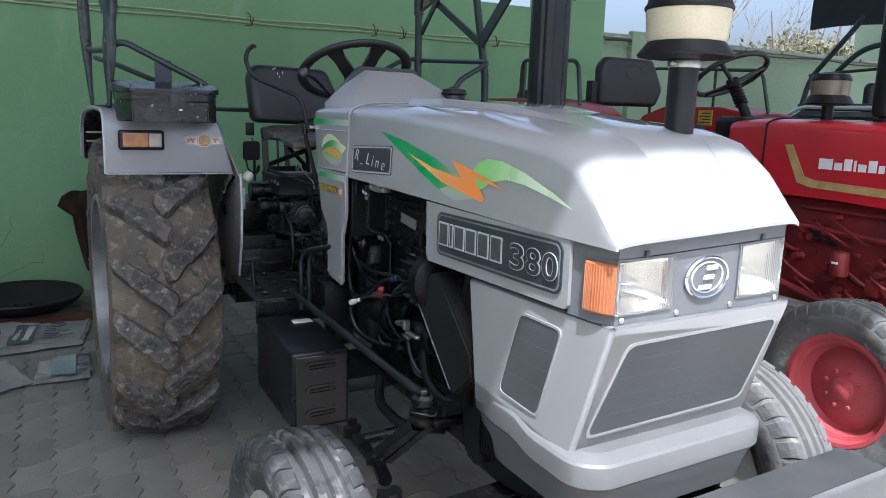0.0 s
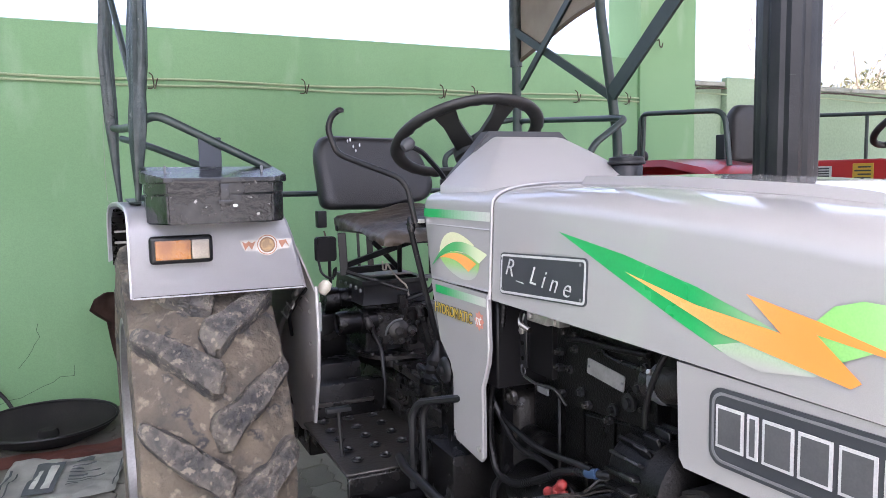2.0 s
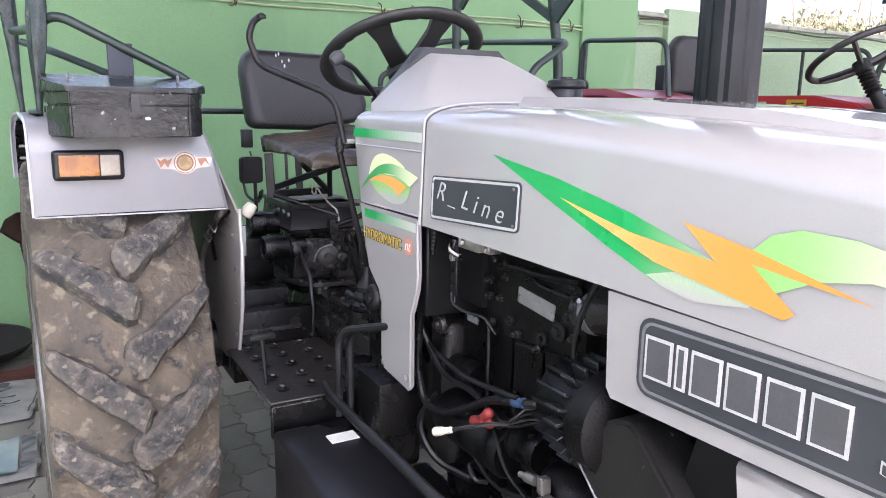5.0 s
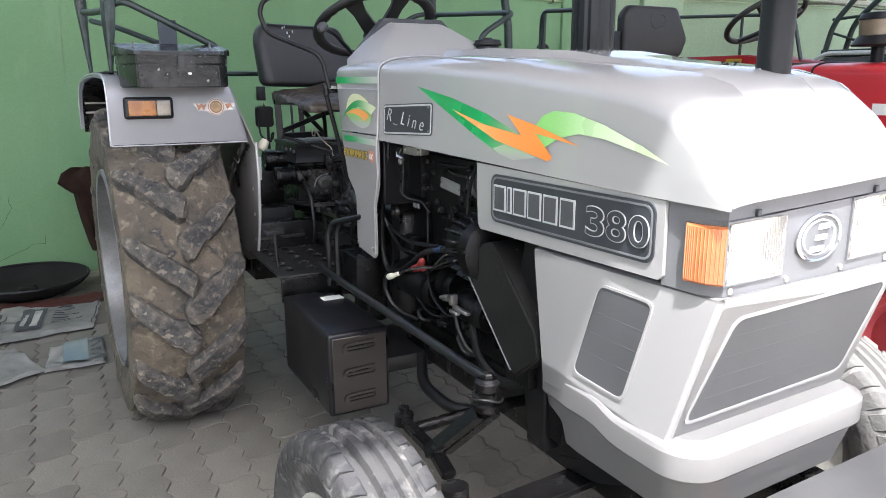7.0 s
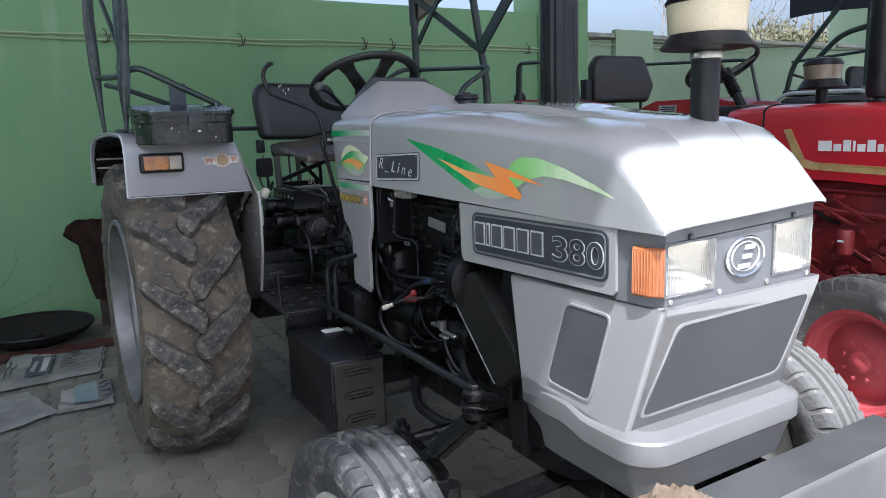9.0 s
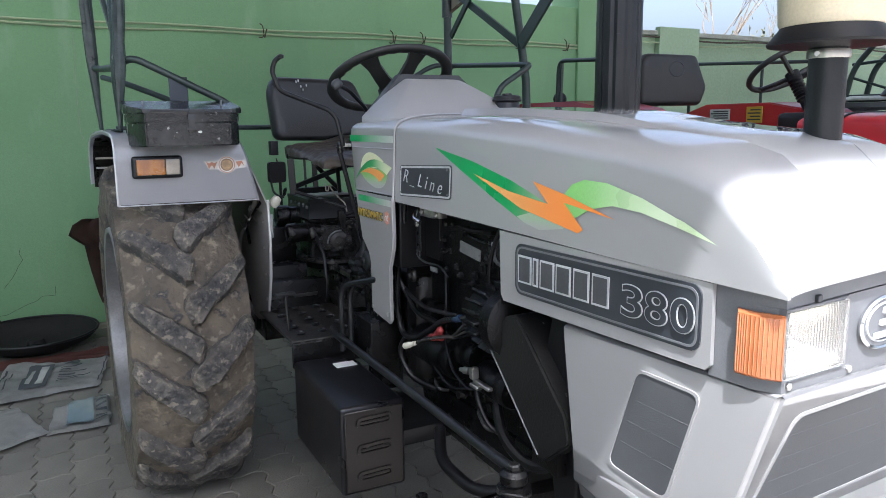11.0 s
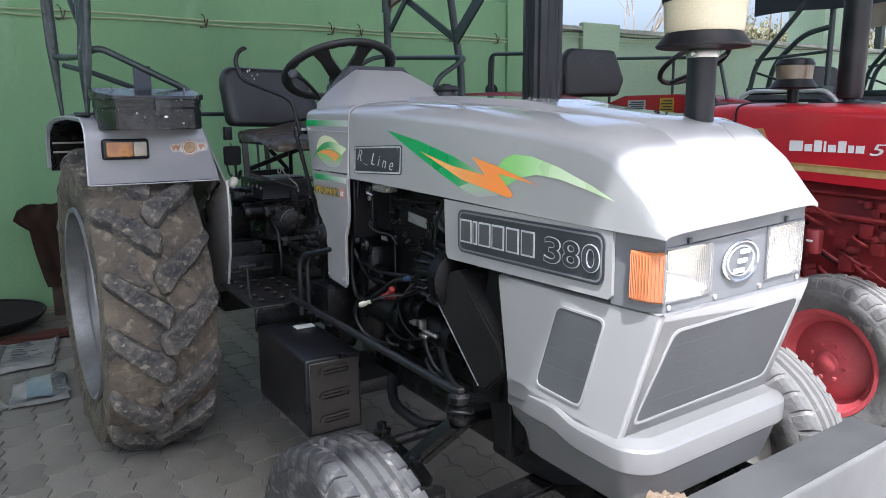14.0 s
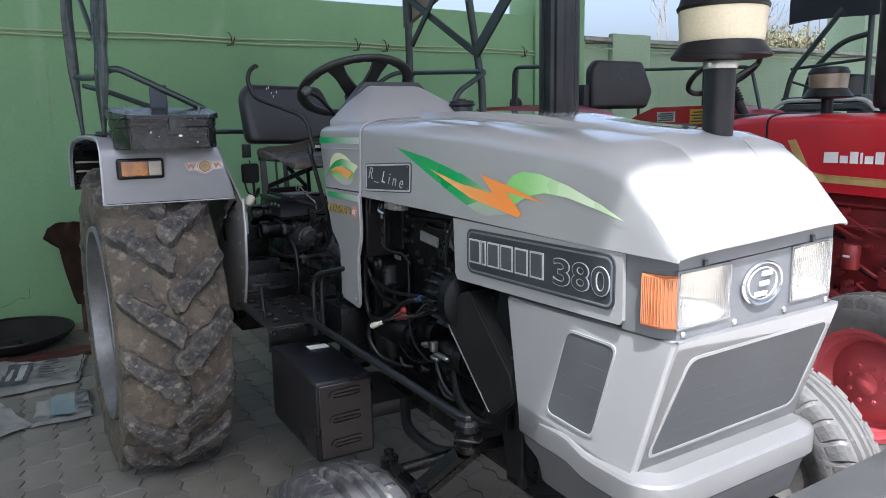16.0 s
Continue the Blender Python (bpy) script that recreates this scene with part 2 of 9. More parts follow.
CONCRETE = mat("pale_sunlit_concrete", (0.40, 0.38, 0.345), (0.32, 0.303, 0.275), rough=0.9, scale=2.5, fine=80, bump=0.3)
WALL = mat("green_wall_paint", (0.220, 0.387, 0.195), (0.192, 0.354, 0.172), rough=0.7, scale=1.2, var=0.7, fine=150, bump=0.12,
           spots=0.765, spot_col=(0.08, 0.16, 0.09), spot_scale=21)
WALL_PALE = mat("pale_green_wall_paint", (0.35, 0.465, 0.31), (0.305, 0.415, 0.27), rough=0.75, scale=1.4, var=0.9, fine=45, bump=0.25)
WALL_CAP = mat("wall_coping_grey", (0.42, 0.44, 0.38), (0.30, 0.31, 0.26), rough=0.9, scale=6, fine=60, bump=0.4)
PIPE_CREAM = mat("cream_conduit", (0.40, 0.48, 0.29), (0.33, 0.41, 0.24), rough=0.5, scale=8, fine=150, bump=0.1)
WIRE = mat("rusty_wire", (0.06, 0.05, 0.04), (0.10, 0.07, 0.05), rough=0.7, metal=0.4, scale=20, fine=150, bump=0.2)
ROOF = mat("corrugated_roof_sheet", (0.45, 0.46, 0.47), (0.36, 0.37, 0.38), rough=0.5, metal=0.4, scale=3, fine=100, bump=0.1)
LEAF = mat("dusty_foliage", (0.11, 0.12, 0.06), (0.20, 0.185, 0.10), rough=0.8, scale=3, fine=30, bump=0.2)
BARK = mat("pale_twig_bark", (0.20, 0.16, 0.12), (0.14, 0.11, 0.08), rough=0.9, scale=6, fine=60, bump=0.4)
RED_CAP = mat("red_terminal_rubber", (0.24, 0.020, 0.017), (0.13, 0.013, 0.012), rough=0.6, scale=20, fine=150, bump=0.2)
WHITE_PLASTIC = mat("off_white_plastic", (0.66, 0.63, 0.52), (0.56, 0.53, 0.43), rough=0.45, scale=20, fine=150, bump=0.1)
SPLASH_BLACK = mat("glossy_black_box_paint", (0.005, 0.005, 0.0065), (0.008, 0.008, 0.0095), rough=0.30, scale=6, fine=200, bump=0.04, spec=0.4)
BROWN_BLACK = mat("dusty_box_front", (0.011, 0.0095, 0.0085), (0.020, 0.0165, 0.014), rough=0.36, scale=7, fine=200, bump=0.1, spec=0.5)
GUARD = mat("dusty_black_guard", (0.0060, 0.0058, 0.0056), (0.0125, 0.012, 0.011), rough=0.58, scale=7, fine=160, bump=0.25, spec=0.35, spots=0.70, spot_col=(0.14, 0.135, 0.125), spot_scale=60)
INNER_FENDER = mat("dusty_dark_sheet", (0.26, 0.255, 0.245), (0.36, 0.335, 0.30), rough=0.6, scale=6, fine=110, bump=0.2,
                   spots=0.7, spot_col=(0.25, 0.23, 0.2), spot_scale=30)


TOOLBOX = mat("worn_toolbox_paint", (0.0035, 0.004, 0.005), (0.034, 0.034, 0.034), rough=0.24, scale=9, var=0.35, fine=80, bump=0.3, spec=0.5,
              spots=0.655, spot_col=(0.24, 0.235, 0.225), spot_scale=52, rough_var=0.22)


def fade(material, c1, y0, y1, axis="Y"):
    """Let a printed colour run out to c1 between y0 and y1 on one axis."""
    nt = material.node_tree
    bsdf = nt.nodes["Principled BSDF"]
    old = bsdf.inputs["Base Color"].links[0].from_socket
    tc = nt.nodes.new("ShaderNodeTexCoord")
    sx = nt.nodes.new("ShaderNodeSeparateXYZ")
    mr = nt.nodes.new("ShaderNodeMapRange")
    mx = nt.nodes.new("ShaderNodeMix")
    mr.inputs["From Min"].default_value, mr.inputs["From Max"].default_value = y0, y1
    mr.interpolation_type = "SMOOTHSTEP"
    mx.data_type = "RGBA"
    nt.links.new(tc.outputs["Object"], sx.inputs[0])
    nt.links.new(sx.outputs[axis], mr.inputs["Value"])
    nt.links.new(mr.outputs["Result"], mx.inputs["Factor"])
    nt.links.new(old, mx.inputs["A"])
    mx.inputs["B"].default_value = (*c1, 1)
    nt.links.new(mx.outputs["Result"], bsdf.inputs["Base Color"])
    return material


def streaks(material, col, scale, lo, hi, stretch=0.12):
    """Rain streaks and grime that run down an upright wall."""
    nt = material.node_tree
    bsdf = nt.nodes["Principled BSDF"]
    old = bsdf.inputs["Base Color"].links[0].from_socket
    tc = nt.nodes.new("ShaderNodeTexCoord")
    mp = nt.nodes.new("ShaderNodeMapping")
    mp.inputs["Scale"].default_value = (1, 1, stretch)
    n = nt.nodes.new("ShaderNodeTexNoise")
    n.inputs["Scale"].default_value = scale
    n.inputs["Detail"].default_value = 7
    mr = nt.nodes.new("ShaderNodeMapRange")
    mr.inputs["From Min"].default_value, mr.inputs["From Max"].default_value = lo, hi
    mr.inputs["To Max"].default_value = 0.6
    mx = nt.nodes.new("ShaderNodeMix")
    mx.data_type = "RGBA"
    nt.links.new(tc.outputs["Object"], mp.inputs["Vector"])
    nt.links.new(mp.outputs["Vector"], n.inputs["Vector"])
    nt.links.new(n.outputs["Fac"], mr.inputs["Value"])
    nt.links.new(mr.outputs["Result"], mx.inputs["Factor"])
    nt.links.new(old, mx.inputs["A"])
    mx.inputs["B"].default_value = (*col, 1)
    nt.links.new(mx.outputs["Result"], bsdf.inputs["Base Color"])
    return material


STREAK_GREEN = fade(mat("decal_streak_green", (0.012, 0.33, 0.085), (0.012, 0.31, 0.08), rough=0.3, scale=5, fine=300, bump=0.0, coat=0.4), (0.30, 0.44, 0.26), 1.68, 1.50)
WAVE_LIME = fade(mat("decal_wave_lime", (0.25, 0.56, 0.16), (0.22, 0.52, 0.14), rough=0.3, scale=5, fine=300, bump=0.0, coat=0.4), (0.62, 0.72, 0.50), 1.46, 1.18)
BOLT_ORANGE = fade(mat("decal_bolt_orange", (0.82, 0.40, 0.12), (0.80, 0.36, 0.11), rough=0.3, scale=5, fine=300, bump=0.0, coat=0.4), (0.80, 0.25, 0.05), 1.72, 1.45)
streaks(WALL, (0.14, 0.27, 0.14), 2.2, 0.54, 0.75)
streaks(WALL, (0.33, 0.47, 0.31), 5.0, 0.60, 0.80, 0.3)
streaks(WALL_PALE, (0.24, 0.33, 0.24), 2.5, 0.55, 0.75)


FOOT_DUST = mat("trodden_foot_plate", (0.008, 0.0078, 0.0074), (0.032, 0.029, 0.025), rough=0.4, scale=9, var=0.8, fine=80, bump=0.3)
PLATE_DULL = mat("dull_aluminium_plate", (0.27, 0.268, 0.26), (0.20, 0.198, 0.19), rough=0.5, metal=0.3, scale=20, fine=200, bump=0.05)
TUB = mat("dull_black_rubber", (0.010, 0.010, 0.010), (0.018, 0.0175, 0.016), rough=0.85, scale=8, fine=90, bump=0.4, spec=0.25)


def worn_lit_edges(material, col, lo, hi):
    """Raised edges coloured paler: dust and wear, plus relief that light would give."""
    nt = material.node_tree
    bsdf = nt.nodes["Principled BSDF"]
    old = bsdf.inputs["Base Color"].links[0].from_socket
    g = nt.nodes.new("ShaderNodeNewGeometry")
    mr = nt.nodes.new("ShaderNodeMapRange")
    mr.inputs["From Min"].default_value, mr.inputs["From Max"].default_value = lo, hi
    mr.inputs["To Max"].default_value = 0.7
    mx = nt.nodes.new("ShaderNodeMix")
    mx.data_type = "RGBA"
    nt.links.new(g.outputs["Pointiness"], mr.inputs["Value"])
    nt.links.new(mr.outputs["Result"], mx.inputs["Factor"])
    nt.links.new(old, mx.inputs["A"])
    mx.inputs["B"].default_value = (*col, 1)
    nt.links.new(mx.outputs["Result"], bsdf.inputs["Base Color"])


worn_lit_edges(LUG, (0.20, 0.172, 0.132), 0.52, 0.60)
streaks(TYRE, (0.030, 0.030, 0.032), 10.0, 0.57, 0.70, 1.0)
streaks(TYRE, (0.27, 0.225, 0.165), 34.0, 0.56, 0.68, 1.0)
streaks(TYRE_FRONT, (0.27, 0.26, 0.245), 11.0, 0.55, 0.70, 1.0)
streaks(TYRE_FRONT, (0.012, 0.013, 0.016), 26.0, 0.55, 0.66, 1.0)
streaks(TYRE_DUSTY, (0.05, 0.05, 0.052), 16.0, 0.54, 0.68, 1.0)
streaks(LUG, (0.022, 0.023, 0.027), 19.0, 0.50, 0.60, 1.0)
streaks(LUG, (0.24, 0.205, 0.16), 55.0, 0.58, 0.70, 1.0)


# ---- building tools ----
def finish(name, bm, material, smooth=40.0):
    me = bpy.data.meshes.new(name)
    bmesh.ops.recalc_face_normals(bm, faces=bm.faces)
    bm.to_mesh(me)
    bm.free()
    me.materials.append(material)
    if smooth:
        me.polygons.foreach_set("use_smooth", [True] * len(me.polygons))
        me.set_sharp_from_angle(angle=radians(smooth))
    return me


def thing(name, at, label, category, group="", kind=""):
    ob = new(name)
    ob.location = at
    ob.empty_display_size = 0.1
    return tagged(ob, label, category, group, kind)


def part(name, bm, material, parent=None, label="", smooth=40.0):
    """One mesh under a thing (an Empty) or under a part."""
    ob = new(name, finish(name, bm, material, smooth))
    if parent is not None:
        ob.parent = parent
        if parent.type == "EMPTY":
            ob.matrix_parent_inverse = Matrix.Translation(parent.location).inverted()
    if label:
        tagged(ob, label)
    return ob


def solid(name, bm, material, label, category, group="", kind="", smooth=40.0):
    """A top-level thing of a single mesh."""
    return tagged(part(name, bm, material, None, "", smooth), label, category, group, kind)


def B():
    return bmesh.new()


def box(bm, lo, hi, bevel=0.0, seg=2, m=None):
    vs = [bm.verts.new((x, y, z)) for x in (lo[0], hi[0]) for y in (lo[1], hi[1]) for z in (lo[2], hi[2])]
    idx = ((0, 1, 3, 2), (4, 6, 7, 5), (0, 4, 5, 1), (2, 3, 7, 6), (0, 2, 6, 4), (1, 5, 7, 3))
    fs = [bm.faces.new([vs[i] for i in f]) for f in idx]
    if m is not None:
        bmesh.ops.transform(bm, matrix=m, verts=vs)
    if bevel:
        es = list({e for f in fs for e in f.edges})
        bmesh.ops.bevel(bm, geom=es, offset=bevel, segments=seg, affect="EDGES", profile=0.6)
    return bm


def tube(bm, pts, r, n=10, caps=True, r_end=None):
    """A round tube along a polyline, with mitred bends."""
    pts = [Vector(p) for p in pts]
    rings = []
    up = None
    for i, p in enumerate(pts):
        a = (pts[i] - pts[i - 1]).normalized() if i else (pts[1] - pts[0]).normalized()
        b = (pts[i + 1] - pts[i]).normalized() if i < len(pts) - 1 else a
        t = (a + b).normalized() if (a + b).length > 1e-6 else a
        if up is None:
            up = t.orthogonal().normalized()
        up = (up - t * up.dot(t)).normalized()
        side = t.cross(up)
        rr = r if r_end is None else r + (r_end - r) * i / (len(pts) - 1)
        k = 1.0 / max(0.5, math.sqrt(max(0.01, (1 + a.dot(b)) / 2)))
        rings.append([bm.verts.new(p + (up * math.cos(2 * math.pi * j / n) + side * math.sin(2 * math.pi * j / n)) * rr * (k if 0 < i < len(pts) - 1 else 1)) for j in range(n)])
    for r0, r1 in zip(rings, rings[1:]):
        for j in range(n):
            bm.faces.new((r0[j], r0[(j + 1) % n], r1[(j + 1) % n], r1[j]))
    if caps:
        bm.faces.new(rings[0][::-1])
        bm.faces.new(rings[-1])
    return bm


def bend(pts, rad=0.03, n=4):
    """Round the corners of a polyline."""
    pts = [Vector(p) for p in pts]
    out = [pts[0]]
    for a, p, c in zip(pts, pts[1:], pts[2:]):
        d0, d1 = (a - p), (c - p)
        r = min(rad, d0.length * 0.45, d1.length * 0.45)
        s, e = p + d0.normalized() * r, p + d1.normalized() * r
        for i in range(n + 1):
            t = i / n
            out.append(s * (1 - t) ** 2 + p * 2 * t * (1 - t) + e * t * t)
    out.append(pts[-1])
    return out


def lathe(bm, prof, m=None, n=32, closed=False):
    """Turn (radius, height) pairs about z, then place by m."""
    rings = []
    for r, h in prof:
        if r < 1e-5:
            rings.append([bm.verts.new((0, 0, h))])
        else:
            rings.append([bm.verts.new((r * math.cos(2 * math.pi * j / n), r * math.sin(2 * math.pi * j / n), h)) for j in range(n)])
    pairs = list(zip(rings, rings[1:])) + ([(rings[-1], rings[0])] if closed else [])
    for a, b in pairs:
        for j in range(n):
            q = (a[j % len(a)], a[(j + 1) % len(a)], b[(j + 1) % len(b)], b[j % len(b)])
            q = [v for i, v in enumerate(q) if v not in q[:i]]
            if len(q) > 2:
                bm.faces.new(q)
    if m is not None:
        bmesh.ops.transform(bm, matrix=m, verts=[v for r in rings for v in r])
    return bm


def cyl(bm, a, b, r, n=16, r2=None):
    return tube(bm, (a, b), r, n, True, r2)


def prism(bm, poly, depth, m=None, bevel=0.0):
    """Extrude a polygon of (u, v) by depth along w; m takes (u, v, w) to the place."""
    lo = [bm.verts.new((u, v, 0)) for u, v in poly]
    hi = [bm.verts.new((u, v, depth)) for u, v in poly]
    n = len(poly)
    fs = [bm.faces.new(lo[::-1]), bm.faces.new(hi)]
    fs += [bm.faces.new((lo[i], lo[(i + 1) % n], hi[(i + 1) % n], hi[i])) for i in range(n)]
    if m is not None:
        bmesh.ops.transform(bm, matrix=m, verts=lo + hi)
    if bevel:
        bmesh.ops.bevel(bm, geom=list(fs[1].edges), offset=bevel, segments=2, affect="EDGES")
    return bm


def loft(bm, rings, closed=True, caps=True):
    vs = [[bm.verts.new(p) for p in ring] for ring in rings]
    n = len(vs[0])
    for a, b in zip(vs, vs[1:]):
        for j in range(n if closed else n - 1):
            bm.faces.new((a[j], a[(j + 1) % n], b[(j + 1) % n], b[j]))
    if caps and closed:
        bm.faces.new(vs[0][::-1])
        bm.faces.new(vs[-1])
    return bm


def rrect(w, h, r, n=4):
    """A rounded rectangle about the origin."""
    out = []
    for cx, cy, a0 in ((w / 2 - r, h / 2 - r, 0), (-w / 2 + r, h / 2 - r, 90), (-w / 2 + r, -h / 2 + r, 180), (w / 2 - r, -h / 2 + r, 270)):
        for i in range(n + 1):
            a = radians(a0 + 90 * i / n)
            out.append((cx + r * math.cos(a), cy + r * math.sin(a)))
    return out


def frame_bar(bm, outer, inner, depth, m=None):
    """A flat ring between two outlines of the same count, with depth."""
    n = len(outer)
    v = [[bm.verts.new((*p, z)) for p in ring] for z in (0, depth) for ring in (outer, inner)]
    for j in range(n):
        k = (j + 1) % n
        for a, b in ((0, 1), (1, 3), (3, 2), (2, 0)):
            bm.faces.new((v[a][j], v[a][k], v[b][k], v[b][j]))
    if m is not None:
        bmesh.ops.transform(bm, matrix=m, verts=[x for r in v for x in r])
    return bm


def axes(o, u, v):
    """A placing with local x along u, y along v, z across both."""
    u, v = Vector(u).normalized(), Vector(v).normalized()
    w = u.cross(v).normalized()
    v = w.cross(u)
    m = Matrix((u, v, w)).transposed().to_4x4()
    m.translation = o
    return m


def lettering(text, size, m, material, parent, name="letter", shear=0.0, depth=0.0008, space=1.0, width=None, thin=0.0):
    cu = bpy.data.curves.new(name, "FONT")
    cu.body, cu.size, cu.shear, cu.extrude, cu.space_character = text, size, shear, depth, space
    cu.resolution_u = 6
    cu.offset = thin
    tmp = bpy.data.objects.new(name, cu)
    scene.collection.objects.link(tmp)
    bpy.context.view_layer.update()
    me = bpy.data.meshes.new_from_object(tmp)
    bpy.data.objects.remove(tmp)
    if width:
        xs = [v.co.x for v in me.vertices]
        k = width / (max(xs) - min(xs))
        x0 = min(xs)
        for v in me.vertices:
            v.co.x = (v.co.x - x0) * k
    bm = bmesh.new()
    bm.from_mesh(me)
    bpy.data.meshes.remove(me)
    groups, seen = [], set()
    for v0 in bm.verts:
        if v0 not in seen:
            isle, todo = [], [v0]
            seen.add(v0)
            while todo:
                v = todo.pop()
                isle.append(v.index)
                for e in v.link_edges:
                    o = e.other_vert(v)
                    if o not in seen:
                        seen.add(o)
                        todo.append(o)
            groups.append(isle)
    bm.verts.ensure_lookup_table()
    span = lambda g: (min(bm.verts[i].co.x for i in g), max(bm.verts[i].co.x for i in g))
    letters = []
    for g in sorted(groups, key=lambda g: span(g)[0]):
        lo, hi = span(g)
        if letters and lo < letters[-1][1] - 0.35 * (hi - lo):
            letters[-1] = (letters[-1][0] | set(g), max(hi, letters[-1][1]))
        else:
            letters.append((set(g), hi))
    for ids, _ in letters:
        piece = bm.copy()
        piece.verts.ensure_lookup_table()
        bmesh.ops.delete(piece, geom=[v for v in piece.verts if v.index not in ids], context="VERTS")
        bmesh.ops.transform(piece, matrix=m, verts=piece.verts)
        part(name, piece, material, parent, smooth=0)
    bm.free()


def share(name, me, parent, m, label=""):
    """Another object on the same mesh."""
    ob = new(name, me)
    ob.parent = parent
    if parent is not None and parent.type == "EMPTY":
        ob.matrix_parent_inverse = Matrix.Translation(parent.location).inverted()
    ob.matrix_basis = m
    return ob


def bolt(parent, at, axis, r=0.008, h=0.006, material=None, name="bolt"):
    b = B()
    lathe(b, [(0, h), (r * 0.8, h), (r, h * 0.7), (r, 0)], axes(at, Vector(axis).orthogonal(), Vector(axis).cross(Vector(axis).orthogonal())), n=6)
    return part(name, b, material or STEEL, parent, smooth=20)


# ---- the yard ----
CX = 1.218          # centre line of the silver tractor, which faces -y
WALL_Y = 5.85

g = B()
loft(g, [[(-120, -120, -0.035), (120, -120, -0.035)], [(-120, 120, -0.035), (120, 120, -0.035)]], closed=False, caps=False)
solid("ground", g, CONCRETE, "pale dusty concrete yard, sunlit outside the shed", "ground", kind="structure", smooth=0)

b = B()
box(b, (-4.0, WALL_Y, -0.03), (4.25, WALL_Y + 0.23, 2.37), 0.006)
wall = solid("wall_north", b, WALL, "long green-painted plaster wall behind the tractors", "wall", kind="structure")
b = B()
box(b, (4.25, WALL_Y - 0.03, -0.03), (4.85, WALL_Y + 0.4, 4.96), 0.01)
solid("wall_column", b, WALL, "tall green plaster column that carries the shed roof", "column", kind="structure")
b = B()
box(b, (4.85, WALL_Y + 0.02, -0.03), (16.0, WALL_Y + 0.25, 2.17), 0.006)
solid("wall_low", b, WALL_PALE, "lower pale green boundary wall", "wall", kind="structure")
b = B()
box(b, (5.20, WALL_Y - 0.05, -0.03), (5.72, WALL_Y + 0.02, 2.25), 0.012)
solid("wall_pier", b, WALL_PALE, "pale green plaster pier on the low wall", "pier", kind="structure")
b = B()
box(b, (9.95, WALL_Y + 0.251, -0.03), (10.85, WALL_Y + 0.8, 2.85), 0.012)
solid("wall_pier", b, WALL_PALE, "pale green gate pier behind the low wall", "pier", kind="structure")
b = B()
rng = random.Random(4)
x = 4.86
while x < 15.8:
    l = rng.uniform(0.5, 0.9)
    if not 5.1 < x < 5.2:
        box(b, (x, WALL_Y - 0.02 + rng.uniform(-0.01, 0.01), 2.17), (x + l - 0.012, WALL_Y + 0.27, 2.215 + rng.uniform(-0.008, 0.006)), 0.006, 1)
    x += l
solid("wall_coping", b, WALL_CAP, "worn pale coping along the low wall", "coping", kind="structure")
b = B()
box(b, (-4.23, -0.5, -0.03), (-4.0, WALL_Y + 0.23, 2.9), 0.006)
solid("wall_west", b, WALL, "green plaster side wall of the shed", "wall", kind="structure")

# roof over the tractors; its front edge draws the shadow line across the bonnet
b = B()
n = 260
rings = []
for y, slant in ((-0.60, 0.07), (6.3, 0.0)):
    top = [(-4.2 + 16.0 * i / n, y + slant * (-4.2 + 16.0 * i / n - 0.42), 5.00 + 0.012 * math.cos(i * 2.1)) for i in range(n + 1)]
    rings.append(top + [(p[0], p[1], p[2] - 0.004) for p in reversed(top)])
loft(b, rings)
solid("roof", b, ROOF, "corrugated metal shed roof above the parked tractors", "roof", kind="structure")
for px in (-4.1, 4.55, 11.6):
    for py in (-0.4, 6.2):
        b = B()
        box(b, (px - 0.05, py - 0.05, -0.03), (px + 0.05, py + 0.05, 4.98), 0.004, 1)
        if px != 4.55:
            solid("roof_post", b, GREEN_PIPE, "dark painted steel post that carries the roof", "post", kind="structure")
        else:
            b.free()

# conduits along the wall with wire clips
cond = thing("wall_conduit", (0, WALL_Y - 0.02, 2.0), "pair of thin cream conduits clipped along the green wall", "conduit")
for dz, r in ((0.0, 0.0075), (-0.033, 0.0075)):
    b = B()
    pts = [(-3.9 + 8.15 * i / 40, WALL_Y - 0.013 + 0.002 * math.sin(i * 1.7), 2.045 + dz + 0.006 * math.sin(i * 0.9 + dz * 40)) for i in range(41)]
    tube(b, pts, r, 8)
    part("pipe", b, PIPE_CREAM, cond)
for cx in (0.44, 1.40, 2.43, 2.69, 3.62, 4.12):
    b = B()
    tube(b, bend([(cx - 0.018, WALL_Y - 0.020, 2.085), (cx, WALL_Y - 0.030, 2.070), (cx + 0.008, WALL_Y - 0.032, 2.00), (cx - 0.008, WALL_Y - 0.026, 1.985), (cx - 0.03, WALL_Y - 0.018, 1.99)], 0.015), 0.0038, 6)
    tube(b, [(cx + 0.03, WALL_Y - 0.03, 2.05), (cx + 0.01, WALL_Y - 0.035, 1.985)], 0.004, 6)
    part("wire_clip", b, WIRE, cond)
hk = B()
tube(hk, bend([(4.42, WALL_Y - 0.033, 2.52), (4.42, WALL_Y - 0.06, 2.53), (4.43, WALL_Y - 0.06, 2.47), (4.45, WALL_Y - 0.06, 2.46), (4.46, WALL_Y - 0.06, 2.50)], 0.02), 0.005, 6)
solid("wall_hook", hk, WIRE, "small rusty wire hook on the green column", "hook")
for k in range(2):
    b = B()
    pts = [(4.86 + 11.0 * i / 60, WALL_Y - 0.04, 2.14 - 0.05 * k + 0.012 * math.sin(i * 0.8 + k)) for i in range(61)]
    tube(b, pts, 0.008, 6)
    solid("wall_cable", b, PIPE_CREAM if k else WIRE, "thin cable sagging along the top of the low wall", "cable")


